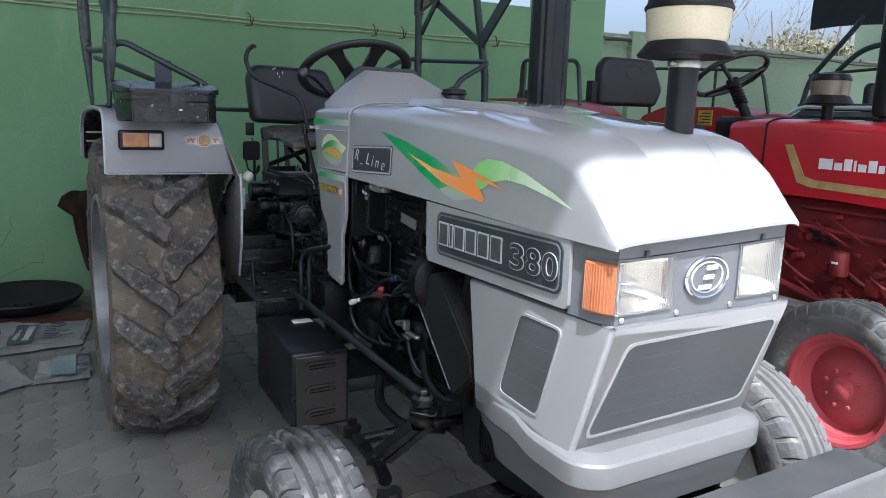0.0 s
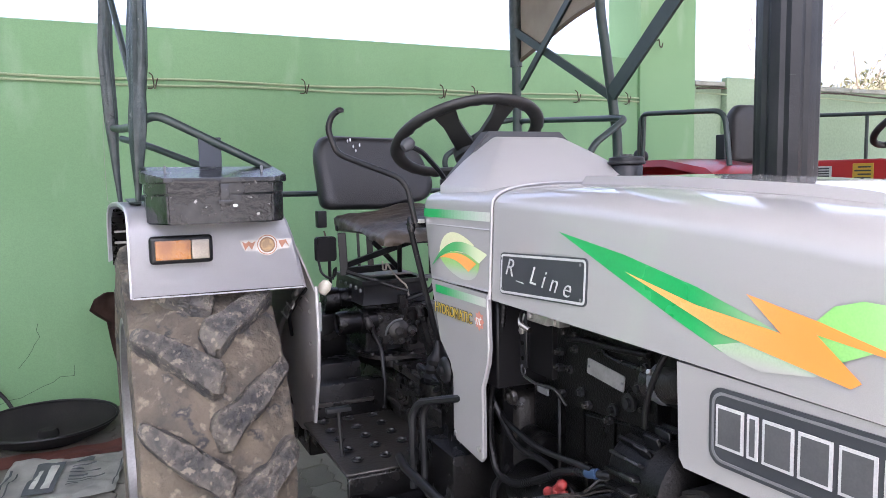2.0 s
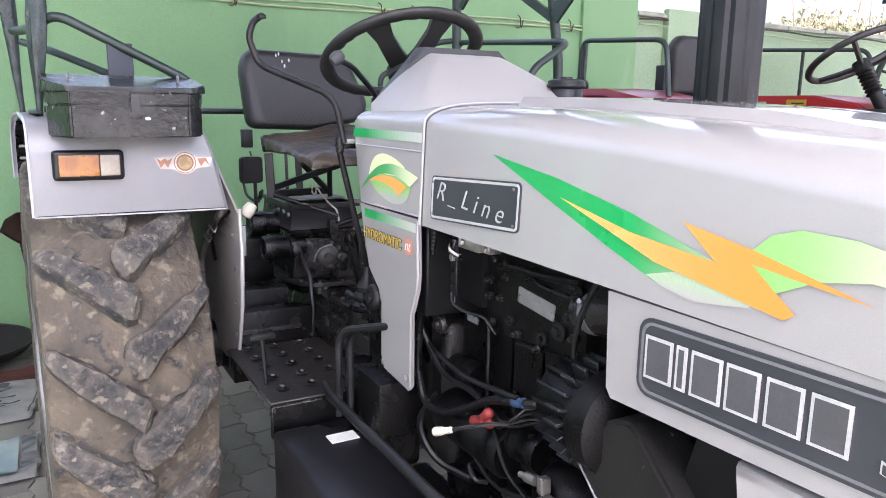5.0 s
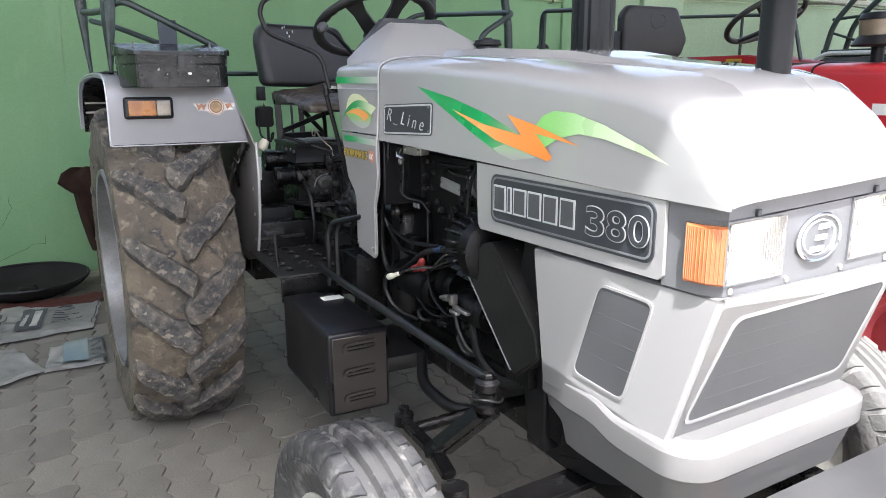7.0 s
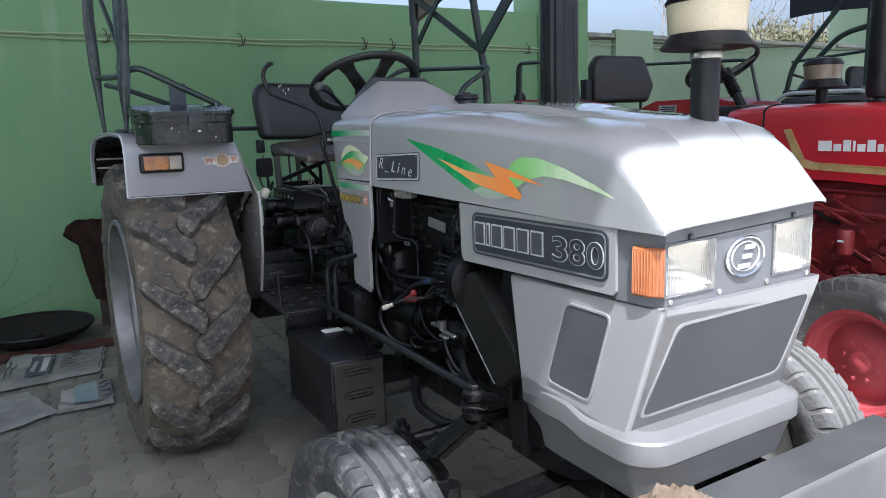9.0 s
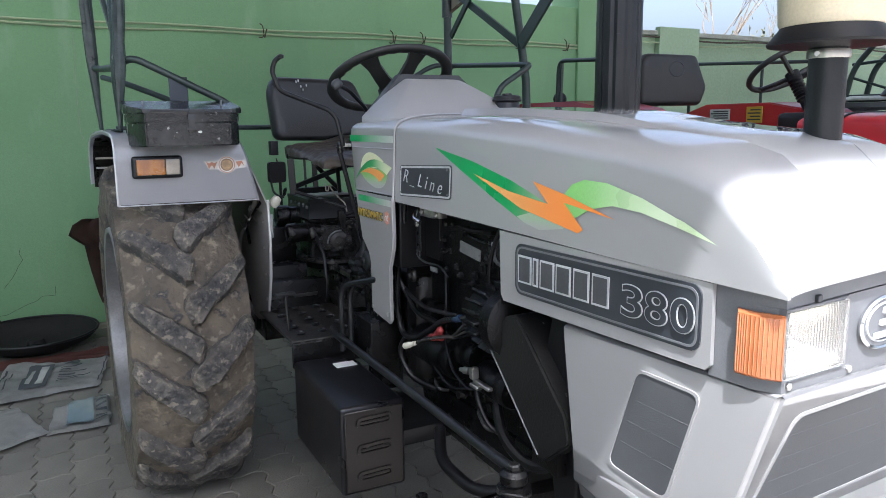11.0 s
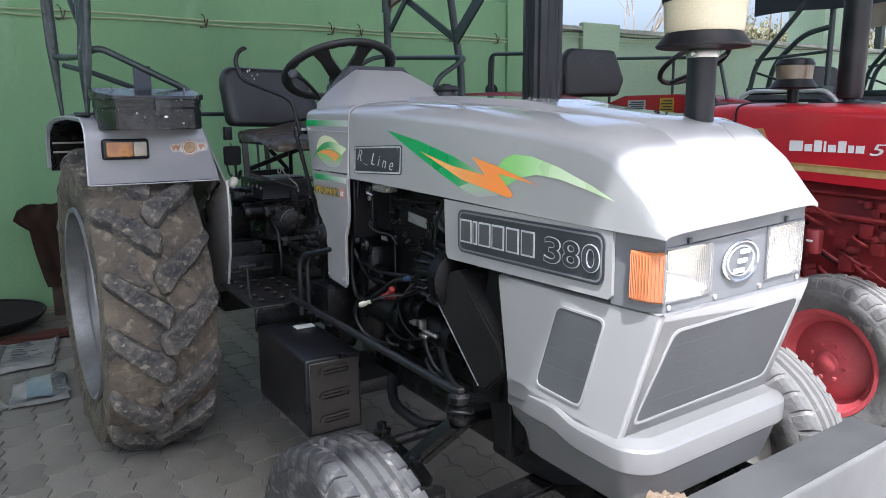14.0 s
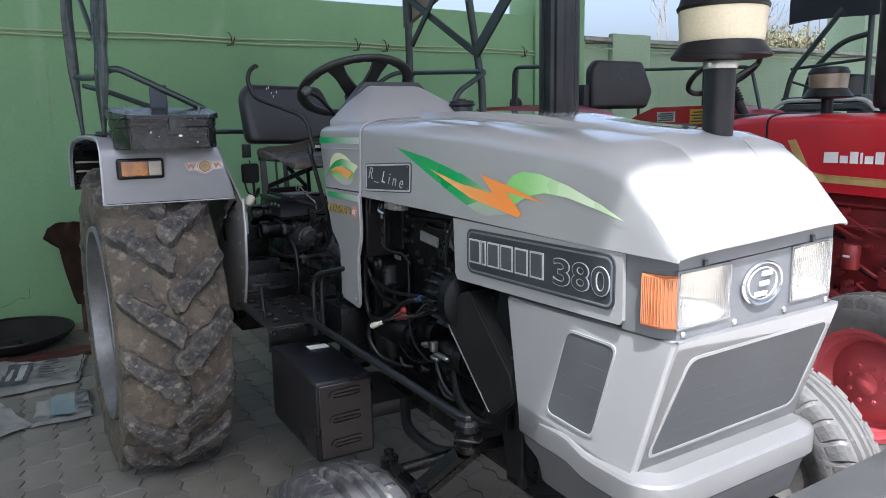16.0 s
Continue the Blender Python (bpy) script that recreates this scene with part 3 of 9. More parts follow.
def foliage(name, lo, hi, count, seed, label, leaf=0.09):
    """A hedge of many small leaf blades on thin stems."""
    rn = random.Random(seed)
    ob = thing(name, ((lo[0] + hi[0]) / 2, (lo[1] + hi[1]) / 2, 0), label, "bush")
    st = B()
    lv = B()
    for i in range(26):
        x, y = rn.uniform(lo[0], hi[0]), rn.uniform(lo[1], hi[1])
        h = rn.uniform(0.7, 1.0) * hi[2]
        p = [(x, y, -0.03), (x + rn.uniform(-.2, .2), y, h * 0.5), (x + rn.uniform(-.4, .4), y + rn.uniform(-.2, .2), h)]
        tube(st, p, 0.03, 5, True, 0.008)
    for i in range(count):
        x, y = rn.uniform(lo[0], hi[0]), rn.uniform(lo[1], hi[1])
        crown = hi[2] * (0.80 + 0.2 * noise.noise((x * 0.7, y * 0.7, seed)))
        z = lo[2] + (crown - lo[2]) * math.sqrt(rn.random()) + 0.1 * rn.gauss(0, 1)
        s = leaf * rn.uniform(0.5, 1.3)
        m = Matrix.Translation((x, y, z)) @ Euler((rn.uniform(0, 6), rn.uniform(0, 6), rn.uniform(0, 6))).to_matrix().to_4x4()
        vs = [lv.verts.new(m @ Vector(p)) for p in ((-s, 0, 0), (0, -s * 0.4, 0.1 * s), (s, 0, 0), (0, s * 0.4, 0.1 * s))]
        lv.faces.new(vs)
    part("stems", st, BARK, ob)
    part("crown", lv, LEAF, ob, smooth=0)
    return ob


foliage("hedge", (10.2, 8.2, 1.2), (18.5, 9.6, 3.5), 26000, 3, "dusty olive scrub growing behind the low wall", 0.05)
tr = thing("bare_tree", (9.9, 9.0, 0), "leafless pale twiggy tree behind the boundary wall", "tree")
b = B()
rn = random.Random(9)


def twig(bm, p, d, l, r, depth):
    q = p + d * l
    tube(bm, [p, (p + q) / 2 + Vector((rn.gauss(0, 1), rn.gauss(0, 1), 0)) * l * 0.05, q], r, 5, False, r * 0.6)
    if depth:
        for i in range(3):
            nd = (d + Vector((rn.gauss(0, .45), rn.gauss(0, .45), rn.uniform(0, .4)))).normalized()
            twig(bm, p + d * l * rn.uniform(0.6, 1.0), nd, l * rn.uniform(0.55, 0.8), r * 0.55, depth - 1)


twig(b, Vector((9.4, 9.0, -0.03)), Vector((0.02, 0, 1)), 2.0, 0.04, 5)
part("trunk", b, BARK, tr)


# thin wire hanging on the wall, and plaster cracks
b = B()
tube(b, [(0.150, WALL_Y - 0.012, 1.97), (0.148, WALL_Y - 0.010, 1.784), (0.140, WALL_Y - 0.008, 1.596), (0.140, WALL_Y - 0.008, 1.445), (0.143, WALL_Y - 0.010, 1.30), (0.156, WALL_Y - 0.014, 1.284), (0.150, WALL_Y - 0.012, 1.268)], 0.0013, 5)
solid("hanging_wire", b, WALL_CAP, "thin pale wire hanging down the green wall", "wire")
rc = random.Random(17)
for x0, z0, dx, dz, n in ((-0.55, 0.06, 0.055, 0.030, 9), (-0.40, 0.30, 0.02, 0.05, 6)):
    p = [Vector((x0, WALL_Y - 0.0006, z0))]
    for i in range(n):
        p.append(p[-1] + Vector((dx + rc.gauss(0, 0.018), 0, dz + rc.gauss(0, 0.016))))
    b = B()
    tube(b, p, 0.0016, 4)
    part("crack", b, mat("crack_shadow", (0.05, 0.08, 0.045), rough=0.9), wall)
# ---- the silver tractor ----
tractor = thing("tractor", (CX, 2.2, 0), "silver-grey farm tractor with green and orange decals and muddy rear tyres", "tractor")
T = tractor


def hood_left(y):
    return 0.886 + (2.19 - y) * 0.053


HOOD = ((2.222, .3335, 1.136, 1.330, 1.380), (1.9, .317, 1.128, 1.320, 1.376), (1.6, .301, 1.119, 1.302, 1.358), (1.35, .287, 1.111, 1.277, 1.334),
        (1.2, .279, 1.107, 1.258, 1.318), (1.13, .274, 1.106, 1.235, 1.296), (1.06, .266, 1.106, 1.180, 1.238), (1.01, .258, 1.106, 1.132, 1.166), (0.982, .252, 1.104, 1.110, 1.121))


def arch(w, zb, zs, zt, n=9, p=0.55, k=0.05):
    """Half bonnet outline mirrored: straight side, rounded shoulder, crowned top."""
    w1 = w - k * (zs - zb)
    left = [(-w, zb), (-w + k * (zs - zb) * 0.5, (zb + zs) / 2), (-w1, zs)]
    for i in range(1, n + 1):
        a = math.pi / 2 * i / n
        left.append((-w1 * math.cos(a) ** p if i < n else 0.0, zs + (zt - zs) * math.sin(a) ** 0.75))
    return left + [(-x, z) for x, z in reversed(left[:-1])]


def shell_ring(y, w, zb, zs, zt, t=0.006, shear=None):
    out = arch(w, zb, zs, zt)
    inn = [(x * (1 - t / w), z - (t if z > zs else 0)) for x, z in out]
    ring = out + inn[::-1]
    flare = 1 + 0.055 * min(1.0, max(0.0, (1.12 - y) / 0.12))
    ring = [(x * flare if x < 0 else x, z) for x, z in ring]
    return [(CX + x, y if shear is None else shear(y, z), z) for x, z in ring]


hood_rings = []
for a, c in zip(HOOD, HOOD[1:]):
    steps = 4 if a[0] - c[0] > 0.1 else 2
    for i in range(steps):
        f = i / steps
        hood_rings.append([a[j] + (c[j] - a[j]) * f for j in range(5)])
hood_rings.append(list(HOOD[-1]))
b = B()
loft(b, [shell_ring(*r) for r in hood_rings])
hood = part("bonnet", b, SILVER, T, "glossy silver bonnet shell", smooth=30)
def ease(f):
    f = min(1.0, max(0.0, f))
    return f * f * (3 - 2 * f)


# raised middle of the bonnet
b = B()
rows = []
for y, w, zb, zs, zt in hood_rings:
    if 1.0 < y < 2.22:
        f = min(1.0, max(0.0, (y - 1.22) / 0.34))
        k = 0.095 * w / 0.281 * (1 - 0.45 * ease((1.16 - y) / 0.17))
        h = max(0.0045, -0.006 + 0.022 * f) if y > 1.03 else -0.004
        tuck = 0.012 if y > 1.10 else 0.008
        dy = -0.004 if 1.03 < y < 1.12 else 0.003 if y <= 1.03 else 0.0
        rows.append([(CX - k - 0.030, y, zt - tuck), (CX - k - 0.016, y + dy, zt - 0.002), (CX - k, y + dy, zt + h), (CX, y + dy, zt + h + 0.001), (CX + k, y + dy, zt + h), (CX + k + 0.016, y + dy, zt - 0.002), (CX + k + 0.030, y, zt - tuck)])
loft(b, rows, closed=False, caps=False)
part("raised_panel", b, SILVER, hood, smooth=30)
# bright rolled edge at the rear of the bonnet
b = B()
r = HOOD[0]
tube(b, [(CX + x * 1.006, 2.229, z + (0.003 if z > 1.32 else 0)) for x, z in arch(*r[1:])], 0.0042, 8)
part("seam_trim", b, SILVER, hood, "silver rolled seam")


def side_plate(name, poly, depth, material, parent, off=0.0, bevel=0.0, label=""):
    """A plate cut in (y, z), laid on the slightly tapered left flank."""
    bm = B()
    m = Matrix(((0, 0, 1, 0.886 + 2.19 * 0.053 + off), (1, 0, 0, 0), (0, 1, 0, 0), (0, 0, 0, 1)))
    prism(bm, poly, depth, m, bevel)
    for v in bm.verts:
        v.co.x -= 0.053 * v.co.y - max(0, v.co.z - 1.12) * 0.05
    return part(name, bm, material, parent, label)


def mirror_part(ob, name):
    me = ob.data.copy()
    me.transform(Matrix(((-1, 0, 0, 2 * CX), (0, 1, 0, 0), (0, 0, 1, 0), (0, 0, 0, 1))))
    me.flip_normals()
    o = new(name, me)
    o.parent = T
    o.matrix_parent_inverse = Matrix.Translation(T.location).inverted()
    return o


# side panel that carries the name plate
panel = side_plate("side_panel", [(1.694, 0.972), (1.684, 0.958), (1.120, 0.961), (1.110, 0.971), (1.112, 1.104), (1.700, 1.117)], 0.010, SILVER, T, off=0.004, bevel=0.002, label="silver panel below the bonnet")
mirror_part(panel, "side_panel")
pl = rrect(0.505, 0.112, 0.022, 5)
PC = (1.382, 1.042)
plate = side_plate("name_plate", [(PC[0] + u, PC[1] + v + 0.0 * u) for u, v in pl], 0.004, PLATE_BLACK, panel, off=0.0005, bevel=0.001, label="black raised name plate with silver rim")
bm = B()
mm = Matrix(((0, 0, 1, 0.886 + 2.19 * 0.053 - 0.0006), (1, 0, 0, 0), (0, 1, 0, 0), (0, 0, 0, 1)))
frame_bar(bm, [(PC[0] + u, PC[1] + v) for u, v in rrect(0.494, 0.101, 0.019, 5)], [(PC[0] + u, PC[1] + v) for u, v in rrect(0.486, 0.093, 0.016, 5)], 0.002, mm)
for v in bm.verts:
    v.co.x -= 0.053 * v.co.y
part("plate_rim", bm, BADGE_GREY, plate)
# six plain outlined blocks and the model number
FL = Vector((0.053, -1, 0)).normalized()


def flank(y, z, off):
    return Vector((hood_left(y) + off, y, z))


for i in range(6):
    w = 0.017 if i == 1 else 0.046
    y0 = 1.620 - (0, 0.052, 0.076, 0.128, 0.182, 0.236)[i]
    for inner, material, off, nm in ((0, BADGE_SILVER, 0.0, "badge_block"), (0.0042, BADGE_DARK, -0.0006, "badge_block_fill")):
        bm = B()
        prism(bm, [(inner, -0.030 + inner), (w - inner, -0.030 + inner), (w - inner, 0.030 - inner), (inner, 0.030 - inner)], 0.002, axes(flank(y0, PC[1] + 0.002, off - 0.0002), FL, (0, 0, 1)))
        part(nm, bm, material, plate)
for i, digit in enumerate("380"):
    y0 = 1.305 - 0.057 * i
    lettering(digit, 0.080, axes(flank(y0, PC[1] - 0.028, -0.0022), FL, (0, 0, 1)), BADGE_SILVER, plate, "number", depth=0.0006, width=0.053, thin=0.0024)
    lettering(digit, 0.080, axes(flank(y0 - 0.0024, PC[1] - 0.028, -0.0032), FL, (0, 0, 1)), PLATE_BLACK, plate, "number_fill", depth=0.0006, width=0.0482, thin=0.0006)

# small variant plate
RP = (2.048, 1.204)
tiltv = lambda u, v: (RP[0] + u, RP[1] + v - 0.006 * u / 0.14)
rl = side_plate("variant_plate", [tiltv(u, v) for u, v in rrect(0.280, 0.086, 0.010, 3)], 0.003, PLATE_BLACK, hood, off=-0.0035, label="small dark plate with silver rim and rivets")
bm = B()
frame_bar(bm, [tiltv(u, v) for u, v in rrect(0.274, 0.080, 0.008, 3)], [tiltv(u, v) for u, v in rrect(0.265, 0.071, 0.005, 3)], 0.001, Matrix(((0, 0, 1, 0.886 + 2.19 * 0.053 - 0.0043), (1, 0, 0, 0), (0, 1, 0, 0), (0, 0, 0, 1))))
for v in bm.verts:
    v.co.x -= 0.053 * v.co.y - max(0, v.co.z - 1.12) * 0.05
part("plate_rim", bm, BADGE_SILVER, rl)
lettering("R_Line", 0.052, axes(flank(2.163, RP[1] - 0.006, -0.0022), Vector((0.053, -1, -0.10)), (0, 0, 1)), BADGE_SILVER, rl, shear=0.35, depth=0.0005, space=1.55, width=0.215, thin=-0.0005)
for dy in (-0.128, 0.128):
    for dz in (-0.031, 0.031):
        bolt(rl, flank(RP[0] + dy, RP[1] + dz - 0.006 * dy / 0.14, -0.003), (-1, 0, 0), 0.0030, 0.0018, BADGE_GREY, "rivet")


def decal(name, poly, material, lift, label=""):
    bm = B()
    vs = [bm.verts.new((0, y, z)) for y, z in poly]
    f = bm.faces.new(vs)
    bmesh.ops.triangulate(bm, faces=[f])
    bmesh.ops.subdivide_edges(bm, edges=list(bm.edges), cuts=2, use_grid_fill=True)
    for v in bm.verts:
        v.co.x = hood_left(v.co.y) + max(0, v.co.z - 1.12) * 0.05 - 0.0015 - lift
    return part(name, bm, material, hood, label, smooth=0)


decal("decal_green", [(1.995, 1.294), (1.82, 1.267), (1.663, 1.233), (1.525, 1.192), (1.548, 1.182), (1.500, 1.160), (1.483, 1.150), (1.505, 1.142), (1.561, 1.139), (1.618, 1.150), (1.716, 1.185), (1.836, 1.231)], STREAK_GREEN, 0.0, "green lightning streak decal")
decal("decal_pale", [(1.63, 1.156), (1.60, 1.145), (1.549, 1.136), (1.473, 1.147), (1.455, 1.165), (1.50, 1.172), (1.57, 1.172)], fade(mat("decal_soft_lime", (0.35, 0.46, 0.31), (0.34, 0.45, 0.30), rough=0.3, scale=5, fine=300, bump=0.0, coat=0.4), (0.36, 0.36, 0.34), 1.160, 1.138, "Z"), 0.0006)
decal("decal_wave", [(1.48, 1.211), (1.454, 1.236), (1.419, 1.247), (1.357, 1.245), (1.268, 1.225), (1.19, 1.199), (1.187, 1.184), (1.269, 1.2), (1.339, 1.205), (1.395, 1.194), (1.455, 1.165)], WAVE_LIME, 0.0008, "lime wave decal")
decal("decal_wave", [(1.19, 1.199), (1.172, 1.194), (1.106, 1.166), (1.187, 1.184)], DECAL_PALE, 0.0008)
decal("decal_bolt", [(1.814, 1.24), (1.664, 1.208), (1.523, 1.192), (1.578, 1.235), (1.471, 1.215), (1.331, 1.181), (1.474, 1.199), (1.414, 1.153), (1.427, 1.144), (1.617, 1.175)], BOLT_ORANGE, 0.0016, "orange lightning bolt decal")

# dash body behind the bonnet
rear_y = lambda f, z: 2.237 + f * (2.530 + (z - 1.150) * 0.31 - 2.237)
b = B()
rings = []
for f, dw, dz in ((0, 0.0, 0), (0.3, 0.004, 0), (0.7, 0.010, -0.001), (0.93, 0.012, -0.006), (1.0, 0.004, -0.022)):
    rings.append([(CX + x, rear_y(f, z), z) for x, z in arch(0.331 + dw, 1.150, 1.330 + dz, 1.382 + dz)])
loft(b, rings)
dash = part("dash_body", b, SILVER, T, "silver body behind the bonnet", smooth=35)
b = B()
xs = 0.8815
poly = [(2.236, 1.146), (2.231, 1.03), (2.236, 0.995), (2.252, 0.955), (2.262, 0.935), (2.262, 0.775), (2.274, 0.762), (2.398, 0.775), (2.412, 0.80), (2.412, 0.925), (2.427, 0.958), (2.480, 1.000), (2.529, 1.146)]
prism(b, poly, 0.012, Matrix(((0, 0, 1, xs), (1, 0, 0, 0), (0, 1, 0, 0), (0, 0, 0, 1))), 0.003)
leg = part("leg_panel", b, SILVER, T, "silver side leg panel")
mirror_part(leg, "leg_panel")
b = B()
tube(b, [(xs - 0.001, 2.235, 1.145), (xs - 0.001, 2.230, 1.03), (xs - 0.001, 2.236, 0.995), (xs - 0.001, 2.261, 0.938), (xs - 0.001, 2.261, 0.775)], 0.0036, 8)
part("edge_trim", b, SILVER, leg)
for z in (1.283, 1.152):
    b = B()
    tube(b, [(CX - 0.3325 - 0.0098 * f + (0.05 * (z - 1.15)), rear_y(f, z) - 0.004, z) for f in (0.02, 0.4, 0.7, 0.95)], 0.0024, 6)
    part("groove_trim", b, SILVER, dash)
for y in (2.28, 2.40):
    bolt(leg, (xs - 0.001, y, 0.79), (-1, 0, 0), 0.007, 0.004, STEEL)


def dash_decal(name, poly, material, lift):
    bm = B()
    f = bm.faces.new([bm.verts.new((0, y, z)) for y, z in poly])
    bmesh.ops.triangulate(bm, faces=[f])
    bmesh.ops.subdivide_edges(bm, edges=list(bm.edges), cuts=1, use_grid_fill=True)
    for v in bm.verts:
        ff = min(1.0, max(0.0, (v.co.y - 2.237) / (2.530 + (v.co.z - 1.150) * 0.31 - 2.237)))
        if v.co.z > 1.150:
            v.co.x = CX - (0.331 + 0.0133 * ff) + 0.05 * (v.co.z - 1.15) - 0.0016 - lift
        else:
            v.co.x = xs - 0.001 - lift
    return part(name, bm, material, dash, smooth=0)


def bands(z0, z1, ya, yb):
    """A stripe that fades from green to silver in steps."""
    n = 20
    for i in range(n):
        f = i / (n - 1)
        c0 = Vector((0.012, 0.33, 0.085)).lerp(Vector((0.55, 0.58, 0.52)), max(0, f * 1.25 - 0.25))
        m = mat("decal_fade", tuple(c0), tuple(c0 * 0.95), rough=0.35, scale=5, fine=300, bump=0, coat=0.3)
        u, w = ya + (yb - ya) * i / n, ya + (yb - ya) * (i + 1) / n
        dash_decal("decal_band", [(u, z0), (w, z0), (w, z1), (u, z1)], m, 0.0002)


bands(1.301, 1.321, 2.564, 2.240)
bands(1.117, 1.136, 2.502, 2.242)
def sweep(p, c, q, n=12):
    """A smooth bow from p to q, drawn towards c."""
    return [tuple(p[k] * (1 - t) ** 2 + c[k] * 2 * t * (1 - t) + q[k] * t * t for k in (0, 1)) for t in (i / n for i in range(n + 1))]


DISC_TOP = sweep((2.474, 1.212), (2.470, 1.268), (2.405, 1.270)) + sweep((2.405, 1.270), (2.360, 1.270), (2.305, 1.246))[1:]
DISC_LOW = sweep((2.474, 1.212), (2.440, 1.178), (2.360, 1.166)) + sweep((2.360, 1.166), (2.282, 1.160), (2.278, 1.209))[1:]
GLOW = fade(mat("decal_glow_green", (0.25, 0.52, 0.13), (0.22, 0.47, 0.12), rough=0.35, scale=5, fine=300, bump=0, coat=0.3), (0.36, 0.375, 0.34), 1.204, 1.170, "Z")
LEAF_FADE = fade(mat("decal_leaf_green", (0.03, 0.33, 0.085), (0.03, 0.31, 0.08), rough=0.35, scale=5, fine=300, bump=0, coat=0.3), (0.60, 0.68, 0.42), 2.40, 2.27)
dash_decal("decal_disc", DISC_TOP + [(2.32, 1.225), (2.40, 1.225)], mat("decal_cream", (0.66, 0.68, 0.42), (0.62, 0.65, 0.38), rough=0.35, scale=5, fine=300, bump=0, coat=0.3), 0.0)
dash_decal("decal_glow", DISC_LOW + [(2.32, 1.222), (2.40, 1.226)], GLOW, 0.0005)
dash_decal("decal_leaf", sweep((2.510, 1.182), (2.440, 1.262), (2.335, 1.248)) + sweep((2.335, 1.248), (2.285, 1.242), (2.246, 1.230))[1:] + [(2.280, 1.208)] + sweep((2.280, 1.208), (2.380, 1.248), (2.470, 1.206))[1:], LEAF_FADE, 0.0012)
dash_decal("decal_leaf", sweep((2.472, 1.205), (2.385, 1.240), (2.292, 1.206)) + [(2.326, 1.185)] + sweep((2.326, 1.185), (2.385, 1.216), (2.465, 1.206))[1:-1], DECAL_ORANGE, 0.0018)
for off, mt, th in ((0.0030, DASH_GREY, 0.0016), (0.0042, DECAL_YELLOW, 0.0)):
    lettering("HYDROMATIC", 0.034, axes(Vector((xs - off, 2.500, 1.070)), (0, -1, 0), (0, 0, 1)), mt, dash, depth=0.0004, width=0.196, thin=th)
b = B()
star = []
STAR_RED = mat("decal_faded_red", (0.60, 0.24, 0.17), (0.54, 0.20, 0.14), rough=0.4, scale=5, fine=300, bump=0.0)
for i in range(16):
    a = 2 * math.pi * i / 16
    rr = 0.016 if i % 2 else 0.022
    star.append((2.273 + rr * math.cos(a), 1.083 + rr * math.sin(a)))
prism(b, star, 0.0008, Matrix(((0, 0, -1, xs - 0.0012), (1, 0, 0, 0), (0, 1, 0, 0), (0, 0, 0, 1))))
part("decal_star", b, STAR_RED, dash)
lettering("nt", 0.034, axes(Vector((xs - 0.0032, 2.288, 1.074)), (0, -1, 0), (0, 0, 1)), DECAL_WHITE, dash, depth=0.0004, width=0.028, shear=0.3)

# instrument cowl
b = B()
base = [(0.925, 2.262, 1.366), (1.395, 2.290, 1.366), (1.400, 2.46, 1.356), (0.900, 2.522, 1.378)]
top = [(1.052, 2.455, 1.490), (1.240, 2.465, 1.490), (1.240, 2.52, 1.496), (1.046, 2.52, 1.496)]


def soft_ring(ring, front, rear):
    """Round the corners of a four-sided ring in space."""
    ring = [Vector(p) for p in ring]
    out = []
    for i, p in enumerate(ring):
        k = front if i < 2 else rear
        a, c = p.lerp(ring[i - 1], k), p.lerp(ring[(i + 1) % 4], k)
        out += [a * (1 - t) ** 2 + p * 2 * t * (1 - t) + c * t * t for t in (0, 0.25, 0.5, 0.75, 1)]
    return out


rings = []
for f in (0.0, 0.03, 0.15, 0.3, 0.45, 0.6, 0.75, 0.9, 0.97, 1.0):
    r = [Vector(p).lerp(Vector(q), f) + Vector((0, 0, 0.006 * math.sin(math.pi * f))) for p, q in zip(base, top)]
    rings.append(soft_ring(r, 0.24, 0.04))
mid = sum(rings[-1], Vector()) / len(rings[-1])
rings.append([p.lerp(mid, 0.10) + Vector((0, 0, 0.003)) for p in rings[-1]])
rings.insert(0, [p - Vector((0, 0, 0.035)) for p in rings[0]])
loft(b, rings)
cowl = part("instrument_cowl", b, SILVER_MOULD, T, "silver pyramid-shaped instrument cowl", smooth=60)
b = B()
prism(b, [(0.925, 1.330), (0.938, 1.400), (1.038, 1.512), (1.250, 1.512), (1.385, 1.395), (1.395, 1.330)], 0.046, axes((0, 2.556, 0), (1, 0, 0), (0, 0, 1)), 0.004)
part("dash_surround", b, DASH_GREY, cowl, "dark grey dash surround")

# nose: headlamp panel, grille housing, bumper lip
LX0, LX1, RX0, RX1 = 0.975, 1.122, 1.310, 1.450           # sides of the two headlamps
PANEL_PLAN = [(0.956, 1.108), (0.962, 1.030), (0.980, 0.9915), (2 * CX - 0.980, 0.9915), (2 * CX - 0.962, 1.030), (2 * CX - 0.956, 1.108)]
b = B()
loft(b, [[(x, y, z) for x, y in PANEL_PLAN] for z in (0.952, 0.972)])
lamp_panel = part("headlamp_panel", b, LAMP_GREY, T, "grey plastic headlamp surround")
b = B()
loft(b, [[(x, y, z) for x, y in PANEL_PLAN] for z in (1.082, 1.109)])
part("upper_rail", b, LAMP_GREY, lamp_panel)
b = B()
box(b, (LX1, 0.9915, 0.972), (RX0, 1.075, 1.082))
part("centre_block", b, LAMP_GREY, lamp_panel)
